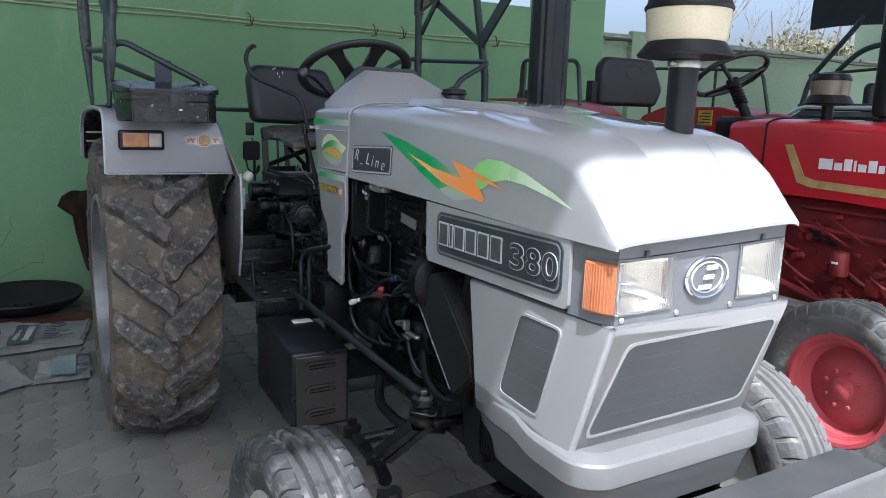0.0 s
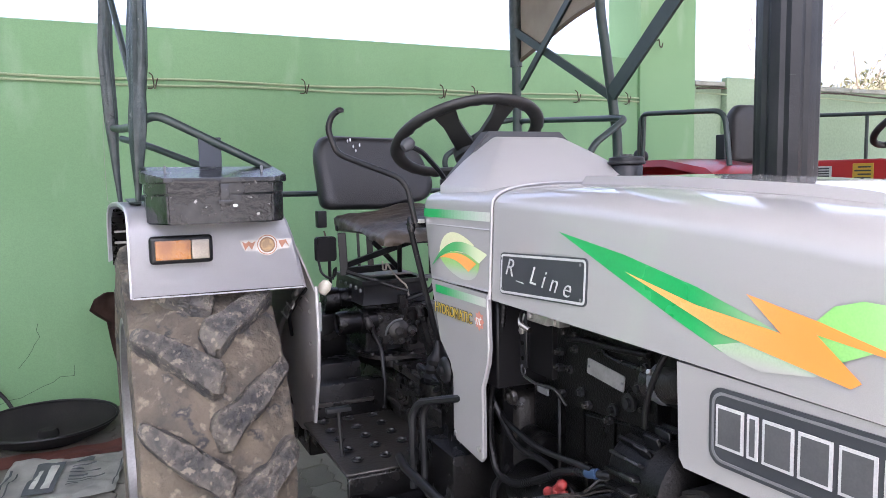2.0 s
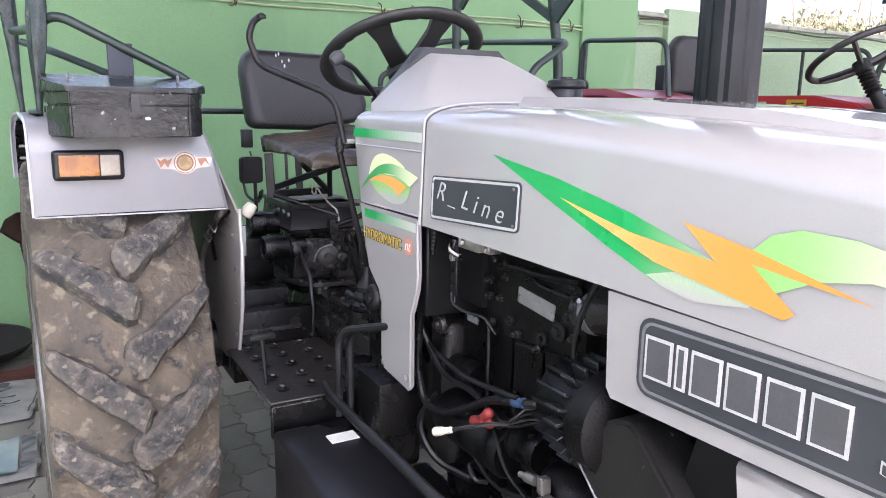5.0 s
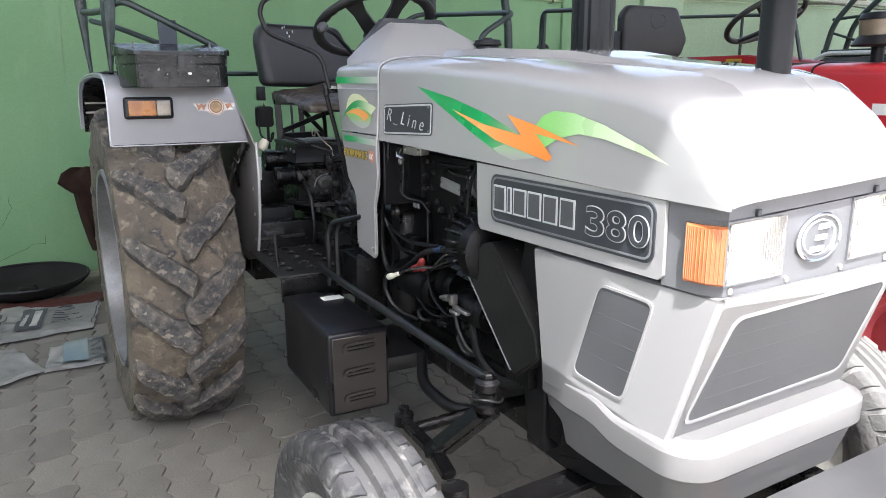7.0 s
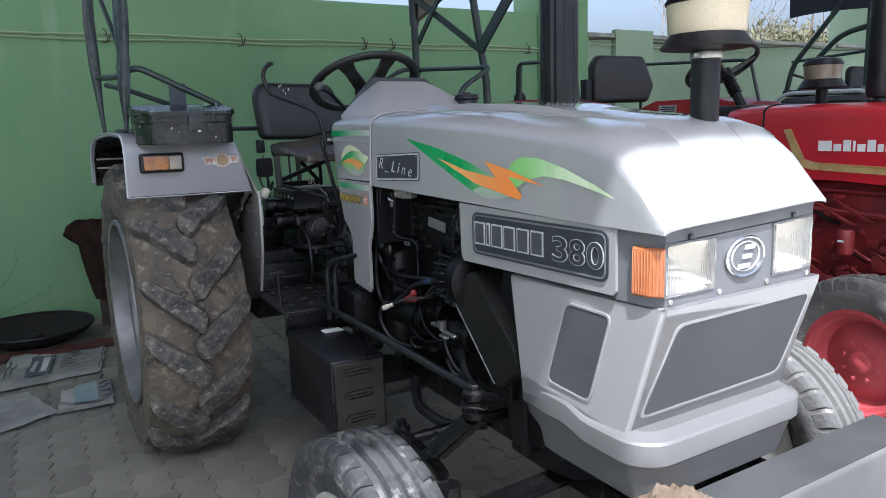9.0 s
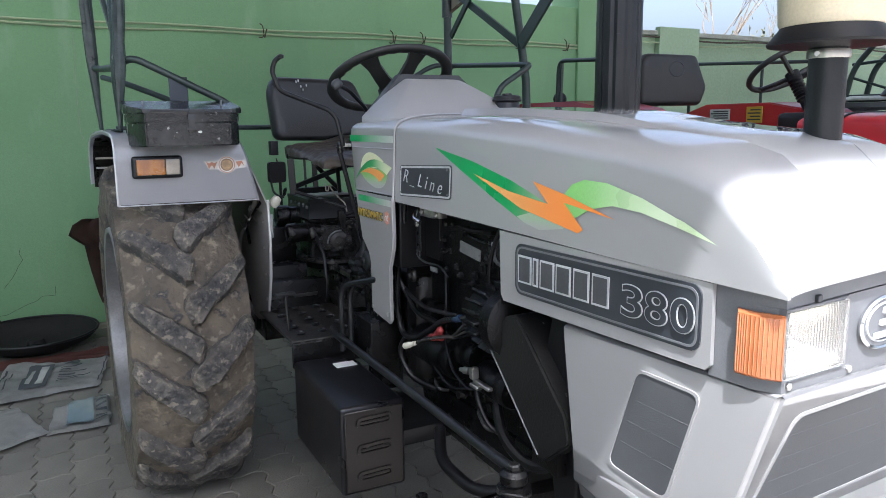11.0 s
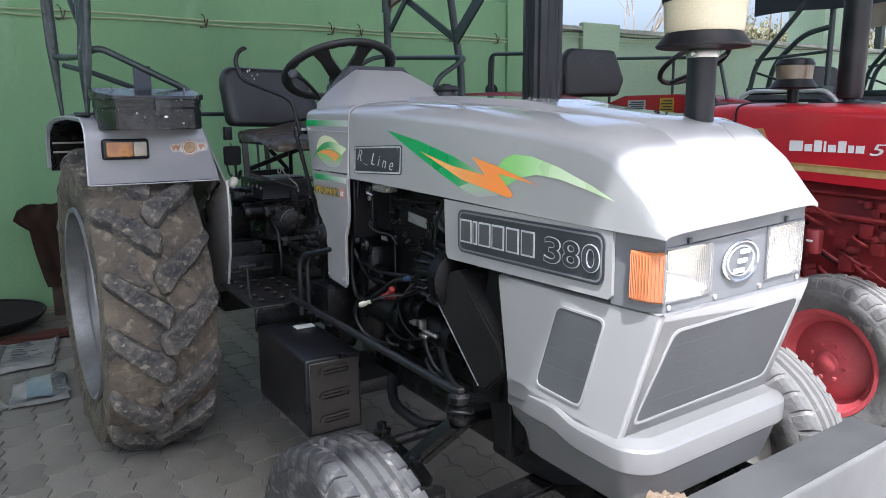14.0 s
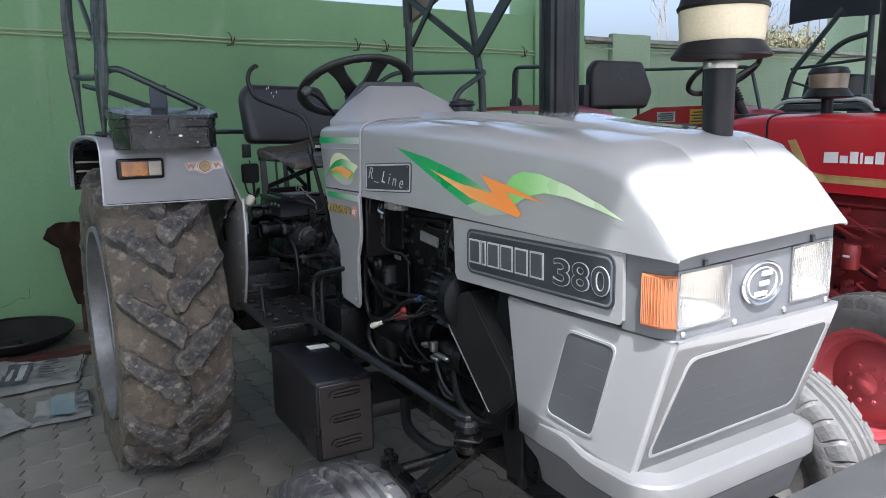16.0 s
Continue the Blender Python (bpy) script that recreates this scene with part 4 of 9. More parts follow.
for X, xi in ((lambda x: x, LX0 - 0.001), (lambda x: 2 * CX - x, RX1 + 0.001)):
    b = B()
    loft(b, [[(X(0.956), 1.108, z), (X(0.962), 1.030, z), (xi, 0.999, z), (xi, 1.108, z)] for z in (0.972, 1.082)])
    part("corner_block", b, LAMP_GREY, lamp_panel)
b = B()
box(b, (0.965, 1.076, 0.955), (2 * CX - 0.965, 1.08, 1.105))
part("back_plate", b, LAMP_GREY, lamp_panel)
b = B()
box(b, (0.985, 0.9935, 1.100), (2 * CX - 0.975, 1.06, 1.117))
part("panel_top", b, LAMP_GREY, lamp_panel)
b = B()


def nose_ring(z, f, inset=0.0):
    """Housing outline: side rear, front corner, front; f runs 0 at the top to 1 at the bottom."""
    yb, yf = 1.470 - 0.04 * f, 0.993 + 0.085 * f
    xl, xc, xr = 0.926 + 0.006 * f, 0.971 - 0.017 * f, 1.493 - 0.012 * f
    return [(xl + inset, yb, z), (xc + inset, yf + inset, z), (xr - inset, yf + inset, z), (2 * CX - xl - inset, yb, z)]


b = B()
rings = [nose_ring(0.953, 0, 0.016), nose_ring(0.952, 0, 0.006), nose_ring(0.947, 0.025, 0.001)] + [nose_ring(z, (0.955 - z) / 0.3) for z in (0.936, 0.90, 0.80, 0.70, 0.655)]
loft(b, rings, closed=False, caps=False)
bmesh.ops.solidify(b, geom=list(b.faces), thickness=0.006)
es = [e for e in b.edges if abs((e.verts[0].co - e.verts[1].co).normalized().z) > 0.9 and min(e.verts[0].co.y, e.verts[1].co.y) < 1.2]
bmesh.ops.bevel(b, geom=es, offset=0.009, segments=3, affect="EDGES")
nose = part("grille_housing", b, SILVER, T, "silver grille housing")


def on_front(u, z, off=0.0):
    f = (0.955 - z) / 0.3
    return Vector((u, 0.993 + 0.085 * f - off, z))


def on_side(y, z, off=0.0):
    f = (0.955 - z) / 0.3
    x0, x1 = 0.926 + 0.006 * f, 0.971 - 0.017 * f
    y0, y1 = 1.470 - 0.04 * f, 0.993 + 0.085 * f
    return Vector((x0 + (x1 - x0) * (y0 - y) / (y0 - y1) - off, y, z))


def panel_on(fn, outline, name, material, parent, off, thick=0.003, label=""):
    bm = B()
    lo = [bm.verts.new(fn(u, z, off)) for u, z in outline]
    hi = [bm.verts.new(fn(u, z, off - thick)) for u, z in outline]
    n = len(lo)
    bm.faces.new(lo)
    bm.faces.new(hi[::-1])
    for i in range(n):
        bm.faces.new((lo[i], hi[i], hi[(i + 1) % n], lo[(i + 1) % n]))
    return part(name, bm, material, parent, label)


def rounded(poly, r, n=4):
    pts = [Vector((*p, 0)) for p in poly]
    out = []
    k = len(pts)
    for i in range(k):
        p, a, c = pts[i], pts[i - 1], pts[(i + 1) % k]
        s, e = p + (a - p).normalized() * r, p + (c - p).normalized() * r
        for j in range(n + 1):
            t = j / n
            q = s * (1 - t) ** 2 + p * 2 * t * (1 - t) + e * t * t
            out.append((q.x, q.y))
    return out


def grow(poly, d):
    c = sum((Vector((*p, 0)) for p in poly), Vector()) / len(poly)
    return [(p[0] + d * (1 if p[0] > c.x else -1), p[1] + d * (1 if p[1] > c.y else -1)) for p in poly]


FG = [(1.027, 0.904), (1.462, 0.910), (1.440, 0.706), (0.982, 0.700)]
fg = panel_on(on_front, rounded(FG, 0.022), "front_grille", MESH_GRILLE, nose, 0.0012, label="dark wire-mesh front grille")
for i in range(4):
    z = 0.745 + 0.042 * i
    e = 0.040 * (0.905 - z) / 0.2
    g1 = 0.020 * (0.905 - z) / 0.2
    b = B()
    tube(b, [on_front(1.034 - e, z, 0.0011), on_front(1.455 - g1, z, 0.0009)], 0.0004, 5)
    part("grille_slat", b, MESH_GRILLE, fg)


def ring_on(fn, outer, inner, name, material, parent, off, thick):
    bm = B()
    vs = [[bm.verts.new(fn(u, z, o)) for u, z in ring] for ring, o in ((outer, off), (inner, off), (inner, off - thick), (outer, off - thick))]
    n = len(outer)
    for a, c in ((0, 1), (1, 2), (2, 3), (3, 0)):
        for i in range(n):
            j = (i + 1) % n
            bm.faces.new((vs[a][i], vs[a][j], vs[c][j], vs[c][i]))
    return part(name, bm, material, parent)


ring_on(on_front, rounded(grow(FG, 0.007), 0.024), rounded(FG, 0.022), "grille_surround", SILVER, nose, 0.0022, 0.0042)
SG = [(1.268, 0.914), (1.135, 0.909), (1.194, 0.702), (1.332, 0.714)]
for side in (0, 1):
    fn = on_side if not side else (lambda y, z, off=0.0: Vector((2 * CX - on_side(y, z, off).x, y, z)))
    sg = panel_on(fn, rounded(SG, 0.02), "side_grille", MESH_GRILLE, nose, 0.0012, label="dark mesh side grille")
    ring_on(fn, rounded(grow(SG, 0.005), 0.022), rounded(SG, 0.02), "side_grille_surround", SILVER, nose, 0.003, 0.005)
    for i in range(3):
        z = 0.765 + 0.045 * i
        e = (z - 0.72) / 0.2 * -0.07
        b = B()
        tube(b, [fn(1.319 + e, z + 0.003, 0.0011), fn(1.191 + e * 0.86, z - 0.003, 0.0010)], 0.0007, 5)
        part("grille_slat", b, MESH_GRILLE, sg)

# bumper lip round the chin
b = B()


def lip_ring(d, z):
    """Lip outline with rounded front corners, grown outward by d."""
    x, yf, r, yb = 0.284 + d, 1.003 - d, 0.085 + d, 1.45
    half = [(-x + 0.012, yb), (-x, yb - 0.10), (-x, 1.29), (-x, 1.26), (-x, 1.235), (-x, 1.21), (-x, 1.18)]
    half += [(-x + r - r * math.cos(math.pi / 2 * i / 9), yf + r - r * math.sin(math.pi / 2 * i / 9)) for i in range(10)]
    out = []
    for u, y in half + [(-u, y) for u, y in reversed(half)]:
        t = min(1.0, max(0.0, (y - 1.19) / 0.09))
        out.append((CX + u, y, z + 0.022 * t * t * (3 - 2 * t) * min(1.0, max(0.0, (z - 0.52) / 0.10))))
    return out


rings = [lip_ring(*q) for q in ((-0.084, 0.670), (-0.034, 0.671), (-0.006, 0.658), (-0.001, 0.652), (0.0, 0.644), (-0.001, 0.606), (-0.005, 0.600), (-0.014, 0.598), (-0.016, 0.590), (-0.040, 0.507), (-0.060, 0.490))]
loft(b, rings, closed=False, caps=False)
bmesh.ops.solidify(b, geom=list(b.faces), thickness=0.006)
part("bumper_lip", b, SILVER, T, "silver bumper lip around the chin", smooth=24)


def headlamp(x0, x1, name="headlamp"):
    """Chromed bowl in a deep housing behind a moulded glass with fine upright flutes."""
    z0, z1 = 0.972, 1.082
    cx, cz, hw, hh = (x0 + x1) / 2, (z0 + z1) / 2, (x1 - x0) / 2, (z1 - z0) / 2
    b = B()
    frame_bar(b, [(x0, z0), (x1, z0), (x1, z1), (x0, z1)], [(x0 + 0.0035, z0 + 0.0035), (x1 - 0.0035, z0 + 0.0035), (x1 - 0.0035, z1 - 0.0035), (x0 + 0.0035, z1 - 0.0035)], 0.020,
              Matrix(((1, 0, 0, 0), (0, 0, 1, 0.9875), (0, 1, 0, 0), (0, 0, 0, 1))))
    body = part(name, b, LAMP_GREY, T, "rectangular headlamp with fluted clear glass")

    def sheet_of(n, m, depth):
        bm = B()
        g = [[bm.verts.new((cx + (2 * i / n - 1) * (hw - 0.004), depth(2 * i / n - 1, 2 * j / m - 1), cz + (2 * j / m - 1) * (hh - 0.004))) for i in range(n + 1)] for j in range(m + 1)]
        for j in range(m):
            for i in range(n):
                bm.faces.new((g[j][i], g[j][i + 1], g[j + 1][i + 1], g[j + 1][i]))
        return bm

    bowl = sheet_of(28, 22, lambda u, w: 0.992 + 0.066 * max(0.0, 1 - u * u * 0.9) ** 0.6 * max(0.0, 1 - abs(w) ** 5 * 0.98))
    part("reflector", bowl, REFLECTOR, body, "bright reflector bowl", smooth=50)
    b = B()
    lathe(b, [(0, 0.0), (0.008, 0.003), (0.011, 0.012), (0.011, 0.030), (0.017, 0.034), (0.017, 0.040), (0, 0.040)], Matrix.Translation((cx, 1.014, cz)) @ Matrix.Rotation(radians(-90), 4, "X"), 16)
    part("bulb", b, CHROME, body)

    def flutes(u, w):
        k = 0.0011 if abs(w) < 0.62 else 0.0005
        return 0.9845 - 0.003 * (1 - u ** 4) * (1 - w ** 4) + k * (0.5 - 0.5 * math.cos(math.pi * 21 * u)) * (1 if abs(u) < 0.92 else 0)

    b = sheet_of(126, 14, flutes)
    ex = bmesh.ops.extrude_face_region(b, geom=list(b.faces))
    for v in ex["geom"]:
        if isinstance(v, bmesh.types.BMVert):
            v.co.y = 0.9885
    lens = part("lens", b, LAMP_GLASS, body, "clear fluted glass", smooth=50)
    lens.visible_shadow = False
    b = B()
    box(b, (cx - 0.006, 0.985, z1 + 0.002), (cx + 0.004, 0.992, z1 + 0.013), 0.001, 1)
    part("latch", b, DASH_GREY, body)
    return body


headlamp(LX0, LX1)
headlamp(RX0, RX1)


def corner_lamp(s):
    """Amber indicator wrapped round the nose corner; s mirrors it."""
    X = lambda x: x if s > 0 else 2 * CX - x
    back = 0.0 if s > 0 else 0.024
    path = [(0.948, 1.050 + back), (0.950, 1.034 + back), (0.956, 1.008 + back), (0.972, 0.985 + back)]
    b = B()
    rings = []
    for z, k in ((0.973, 0.004), (0.977, 0.0), (1.070, 0.0), (1.074, 0.004)):
        rings.append([(X(x + k), y + k, z) for x, y in path] + [(X(x + 0.014), y + 0.014, z) for x, y in reversed(path)])
    loft(b, rings)
    lamp = part("indicator_lamp", b, ORANGE, T, "amber ribbed corner indicator", smooth=25)
    for i in range(13):
        f = i / 12 * 2.95
        k = min(2, int(f))
        p = Vector((*path[k], 0)).lerp(Vector((*path[k + 1], 0)), f - k)
        b = B()
        tube(b, [(X(p.x - 0.0003), p.y - 0.0003, 0.979), (X(p.x - 0.0003), p.y - 0.0003, 1.069)], 0.0013, 5)
        part("lens_rib", b, ORANGE, lamp)


corner_lamp(1)
corner_lamp(-1)
for x in (0.995, 1.140, 1.296, 1.44):
    bolt(lamp_panel, (x, 0.991, 0.962), (0, -1, 0), 0.0065, 0.0035, STEEL)
# round emblem of plain bars
EMM = axes((1.216, 0.9905, 1.026), (1, 0, 0), (0, 0, 1)) @ Matrix.Diagonal((1.24, 0.84, 1, 1))
em = B()
lathe(em, [(0.0500, 0.0), (0.0512, 0.005), (0.0485, 0.0075), (0.0450, 0.006), (0.0440, 0.0)], EMM, 48)
emblem = part("emblem_ring", em, CHROME, T, "oval chrome emblem")
b = B()
lathe(b, [(0, 0.003), (0.0455, 0.003), (0.0455, 0.0)], EMM, 40)
part("emblem_field", b, LAMP_GREY, emblem)
b = B()
lathe(b, [(0.0375, 0.003), (0.0370, 0.0055), (0.0345, 0.0055), (0.0340, 0.003)], EMM, 48)
part("emblem_inner_ring", b, BADGE_SILVER, emblem)
for x0, x1, z0, z1 in ((-0.010, 0.022, 0.015, 0.025), (-0.012, 0.018, -0.005, 0.005), (-0.020, 0.018, -0.026, -0.016)):
    b = B()
    sk = Matrix(((0.93, 0, 0.28, 1.216), (0, 1, 0, 0), (0, 0, 0.93, 1.026), (0, 0, 0, 1)))
    box(b, (x0, 0.982, z0), (x1, 0.988, z1), 0.001, 1, sk)
    part("emblem_bar", b, BADGE_SILVER, emblem)

# exhaust, air cleaner, filler cap on top
b = B()
nn = 40
rings = []
for z in (0.95, 1.40, 2.2, 2.60):
    rings.append([(1.524 + (0.066 if j % 4 else 0.061) * math.cos(2 * math.pi * j / nn), 2.036 + (0.066 if j % 4 else 0.061) * math.sin(2 * math.pi * j / nn), z) for j in range(nn)])
loft(b, rings)
exh = part("exhaust_pipe", b, BLACK_PAINT, T, "fluted black exhaust stack", smooth=20)
b = B()
tube(b, bend([(1.30, 1.95, 0.96), (1.46, 2.0, 0.96), (1.524, 2.036, 0.98), (1.524, 2.036, 1.05)], 0.06, 5), 0.035, 14)
part("exhaust_elbow", b, BLACK_GREASE, exh)
AC = Matrix.Translation((1.300, 1.200, 1.33)) @ Matrix.Diagonal((1.053, 1.053, 1.053, 1)) @ Matrix.Translation((0, 0, -1.33))
b = B()
lathe(b, [(0, 1.22), (0.031, 1.22), (0.031, 1.48), (0, 1.48)], AC, 28)
stem = part("air_cleaner_stem", b, BLACK_PAINT, T, "black air intake stem")
b = B()
lathe(b, [(0.0335, 1.456), (0.0345, 1.459), (0.0345, 1.468), (0.0335, 1.471), (0.031, 1.471)], AC, 28)
clamp = part("hose_clamp", b, STEEL, stem)
bolt(clamp, (1.262, 1.179, 1.470), (-1, -0.5, 0), 0.006, 0.008, STEEL)
b = B()
lathe(b, [(0.03, 1.474), (0.070, 1.476), (0.098, 1.478), (0.100, 1.482), (0.086, 1.500), (0.080, 1.508), (0.03, 1.508)], AC, 40)
pre = part("pre_cleaner", b, BLACK_PLASTIC, T, "oil-bath pre-cleaner with yellowed bowl")
b = B()
lathe(b, [(0.03, 1.5085), (0.080, 1.5085), (0.083, 1.514), (0.087, 1.572), (0.03, 1.572)], AC, 40)
part("bowl", b, BOWL, pre, "yellowed translucent plastic bowl")
b = B()
lathe(b, [(0.03, 1.5725), (0.0895, 1.5725), (0.091, 1.578), (0.086, 1.586), (0.082, 1.600), (0.070, 1.608), (0.012, 1.611), (0.010, 1.634), (0, 1.636)], AC, 40)
part("lid", b, BLACK_PLASTIC, pre, "slate plastic lid")
b = B()
CP = Matrix.Translation((1.335, 2.345, 0.010)) @ Matrix.Diagonal((1.08, 1.08, 1, 1))
lathe(b, [(0, 1.34), (0.036, 1.34), (0.037, 1.408), (0.035, 1.411), (0.040, 1.413), (0.041, 1.418), (0.040, 1.428), (0.034, 1.431), (0.016, 1.432), (0.014, 1.437), (0, 1.438)], CP, 24)
cap = part("filler_cap", b, BLACK_PAINT, T, "black fuel filler cap")
b = B()
lathe(b, [(0.0425, 1.412), (0.0435, 1.414), (0.0435, 1.418), (0.042, 1.420)], CP, 24)
part("cap_rim", b, BLACK_PAINT, cap)


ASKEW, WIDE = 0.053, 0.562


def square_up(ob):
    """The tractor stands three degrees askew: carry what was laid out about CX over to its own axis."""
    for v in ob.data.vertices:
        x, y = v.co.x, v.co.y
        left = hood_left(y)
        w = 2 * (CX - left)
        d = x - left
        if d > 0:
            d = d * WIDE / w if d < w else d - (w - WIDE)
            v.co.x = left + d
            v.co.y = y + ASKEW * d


def shut_askew(ob, lamps):
    """The bonnet sits a finger's width high on its far front corner, and the lamp strip follows it."""
    for v in ob.data.vertices:
        d = min(1.05, max(0.0, (v.co.x - hood_left(v.co.y)) / WIDE))
        top = min(1.0, max(0.0, (v.co.z - 0.955) / 0.15)) if lamps else 1.0
        v.co.z += 0.024 * d ** 1.6 * top * ease((2.2 - v.co.y) / 1.15)
        if lamps:
            v.co.y += 0.012


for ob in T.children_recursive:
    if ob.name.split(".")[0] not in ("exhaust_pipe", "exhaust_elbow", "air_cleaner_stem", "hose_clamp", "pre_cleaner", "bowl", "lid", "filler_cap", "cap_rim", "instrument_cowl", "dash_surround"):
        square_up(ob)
        family = {o.name.split(".")[0] for o in (ob, ob.parent, ob.parent.parent) if o is not None}
        if family & {"headlamp_panel", "headlamp", "emblem_ring", "indicator_lamp"}:
            shut_askew(ob, True)
        elif "bonnet" in family:
            shut_askew(ob, False)

# ---- wheels, chassis, driver's place of the silver tractor ----
def rot_x(a):
    return Matrix.Rotation(a, 4, "X")


AXLE = Matrix(((0, 0, 1, 0), (0, 1, 0, 0), (-1, 0, 0, 0), (0, 0, 0, 1)))   # lathe axis z -> world x


def lug_mesh(name, r_at, half, reach, width, height, sweep, material, mirror=False, seg=20, seed=0.0):
    """One worn tread bar, curved from the shoulder to just past the centre line, about an axle through the origin."""
    bm = B()
    rings = []
    for i in range(seg + 1):
        s = i / seg
        a = -half + (half + reach) * s
        phi = -sweep * s ** 0.9
        w = width * (0.70 + 0.50 * s) * (1 + 0.34 * noise.noise((s * 3.1, seed, 0.5)))
        w *= (0.60, 0.88, 1.0)[min(2, i, seg - i)]
        base = r_at(a) - 0.014
        topr = r_at(a) + height * ((0.55, 0.9, 1.0)[min(2, i, seg - i)] + 0.24 * noise.noise((s * 4.3, seed, 2.5)))
        ring = []
        for f, k in ((0.0, 0.66), (0.35, 0.58), (0.86, 0.53), (1.0, 0.46), (1.01, 0.15), (1.01, -0.15), (1.0, -0.46), (0.86, -0.53), (0.35, -0.58), (0.0, -0.66)):
            q = (s * 9, seed * 3 + k * 4, f * 3)
            rr = base + (topr - base) * f + (0.0045 * noise.noise((q[0] * 1.7, q[1] * 1.7, 1)) if f > 0.5 else 0)
            p = phi + (k + 0.13 * noise.noise(q)) * w / rr
            x = -a if mirror else a
            dx = (0.35 * w * (1 if k > 0 else -1) * min(1, abs(k) * 2)) * (-1 if mirror else 1)
            ring.append((x + dx * 0.5, -rr * math.cos(p), rr * math.sin(p)))
        rings.append(ring)
    loft(bm, rings)
    return finish(name, bm, material, 30)


def rear_wheel(centre, parent, rim_mat, tyre_mat, lug_mat, R=0.645, half=0.172, rim_r=0.365, out=-1, lugs=19, seed=0, turn=0.0):
    c = Vector(centre)
    tm = Matrix.Translation(c) @ Matrix.Rotation(turn, 4, "Z")
    m = tm @ AXLE
    crown = R - 0.034
    prof = [(rim_r - 0.005, -half * 0.80), (rim_r + 0.03, -half * 0.93), (rim_r + 0.11, -half * 1.02), (rim_r + 0.19, -half * 0.99), (crown - 0.035, -half * 0.90), (crown - 0.010, -half * 0.62), (crown, -half * 0.25)]
    prof = prof + [(r, -h) for r, h in reversed(prof)]
    b = B()
    lathe(b, [p for a, c in zip(prof, prof[1:]) for p in (a, *((a[0] + (c[0] - a[0]) * q + 0.001, a[1] + (c[1] - a[1]) * q) for q in (0.25, 0.5, 0.75)))] + [prof[-1]], m, 260)
    rnn = random.Random(seed)
    for v in b.verts:
        d = v.co - c
        k = 0.007 * noise.noise(v.co * 11) + 0.006 * noise.noise(v.co * 27) + 0.005 * noise.noise(v.co * 60) + 0.003 * noise.noise(v.co * 95)
        v.co += Vector((0, d.y, d.z)).normalized() * k + Vector((0.003 * noise.noise(v.co * 9), 0, 0))
        v.co.z = max(v.co.z, 0.002)
    tyre = part("rear_tyre", b, tyre_mat, parent, "mud-caked bar-tread tyre", smooth=60)

    def r_at(a):
        t = abs(a) / half
        return crown - 0.036 * t ** 3

    kinds = [[lug_mesh("tread_lug", r_at, half * 0.98, 0.02, 0.070, 0.043, 0.30, lug_mat, mir, seed=seed + k * 1.7) for k in range(7)] for mir in (False, True)]
    for i in range(lugs):
        for me, o in ((kinds[0], 0.0), (kinds[1], 0.5)):
            a = 2 * math.pi * (i + o) / lugs
            share("tread_lug", me[rnn.randrange(7)], tyre, tm @ rot_x(-a + rnn.gauss(0, 0.016)))
    b = B()
    s = out
    q = rim_r
    lathe(b, [(q - 0.006, s * half * 0.60), (q + 0.006, s * half * 0.84), (q + 0.018, s * half * 0.93), (q + 0.014, s * half * 0.985), (q - 0.004, s * half * 0.97), (q - 0.010, s * half * 0.80), (q - 0.014, s * half * 0.62),
              (q - 0.030, s * half * 0.58), (q - 0.033, s * half * 0.46), (q - 0.046, s * half * 0.42), (q - 0.048, s * half * 0.05), (q - 0.060, s * half * 0.0), (q - 0.062, -s * half * 0.60), (q - 0.006, -s * half * 0.85)], m, 72)
    rim = part("rear_rim", b, rim_mat, parent, "galvanised steel rim", smooth=35)
    b = B()
    lathe(b, [(0.0, -s * 0.01), (0.09, -s * 0.01), (0.10, -s * 0.03), (0.20, -s * 0.055), (rim_r - 0.085, -s * 0.03), (rim_r - 0.061, -s * 0.06), (rim_r - 0.061, -s * 0.07), (0.0, -s * 0.08)], m, 48)
    part("wheel_disc", b, rim_mat, rim)
    for i in range(28):
        a = 2 * math.pi * i / 28
        r = rim_r - 0.046
        o = Vector((s * half * (0.24 if i % 2 else 0.36), -r * math.cos(a), r * math.sin(a)))
        bolt(rim, tm @ o, tm.to_3x3() @ Vector((0, math.cos(a), -math.sin(a))), 0.012, 0.022, STEEL)
    return tyre


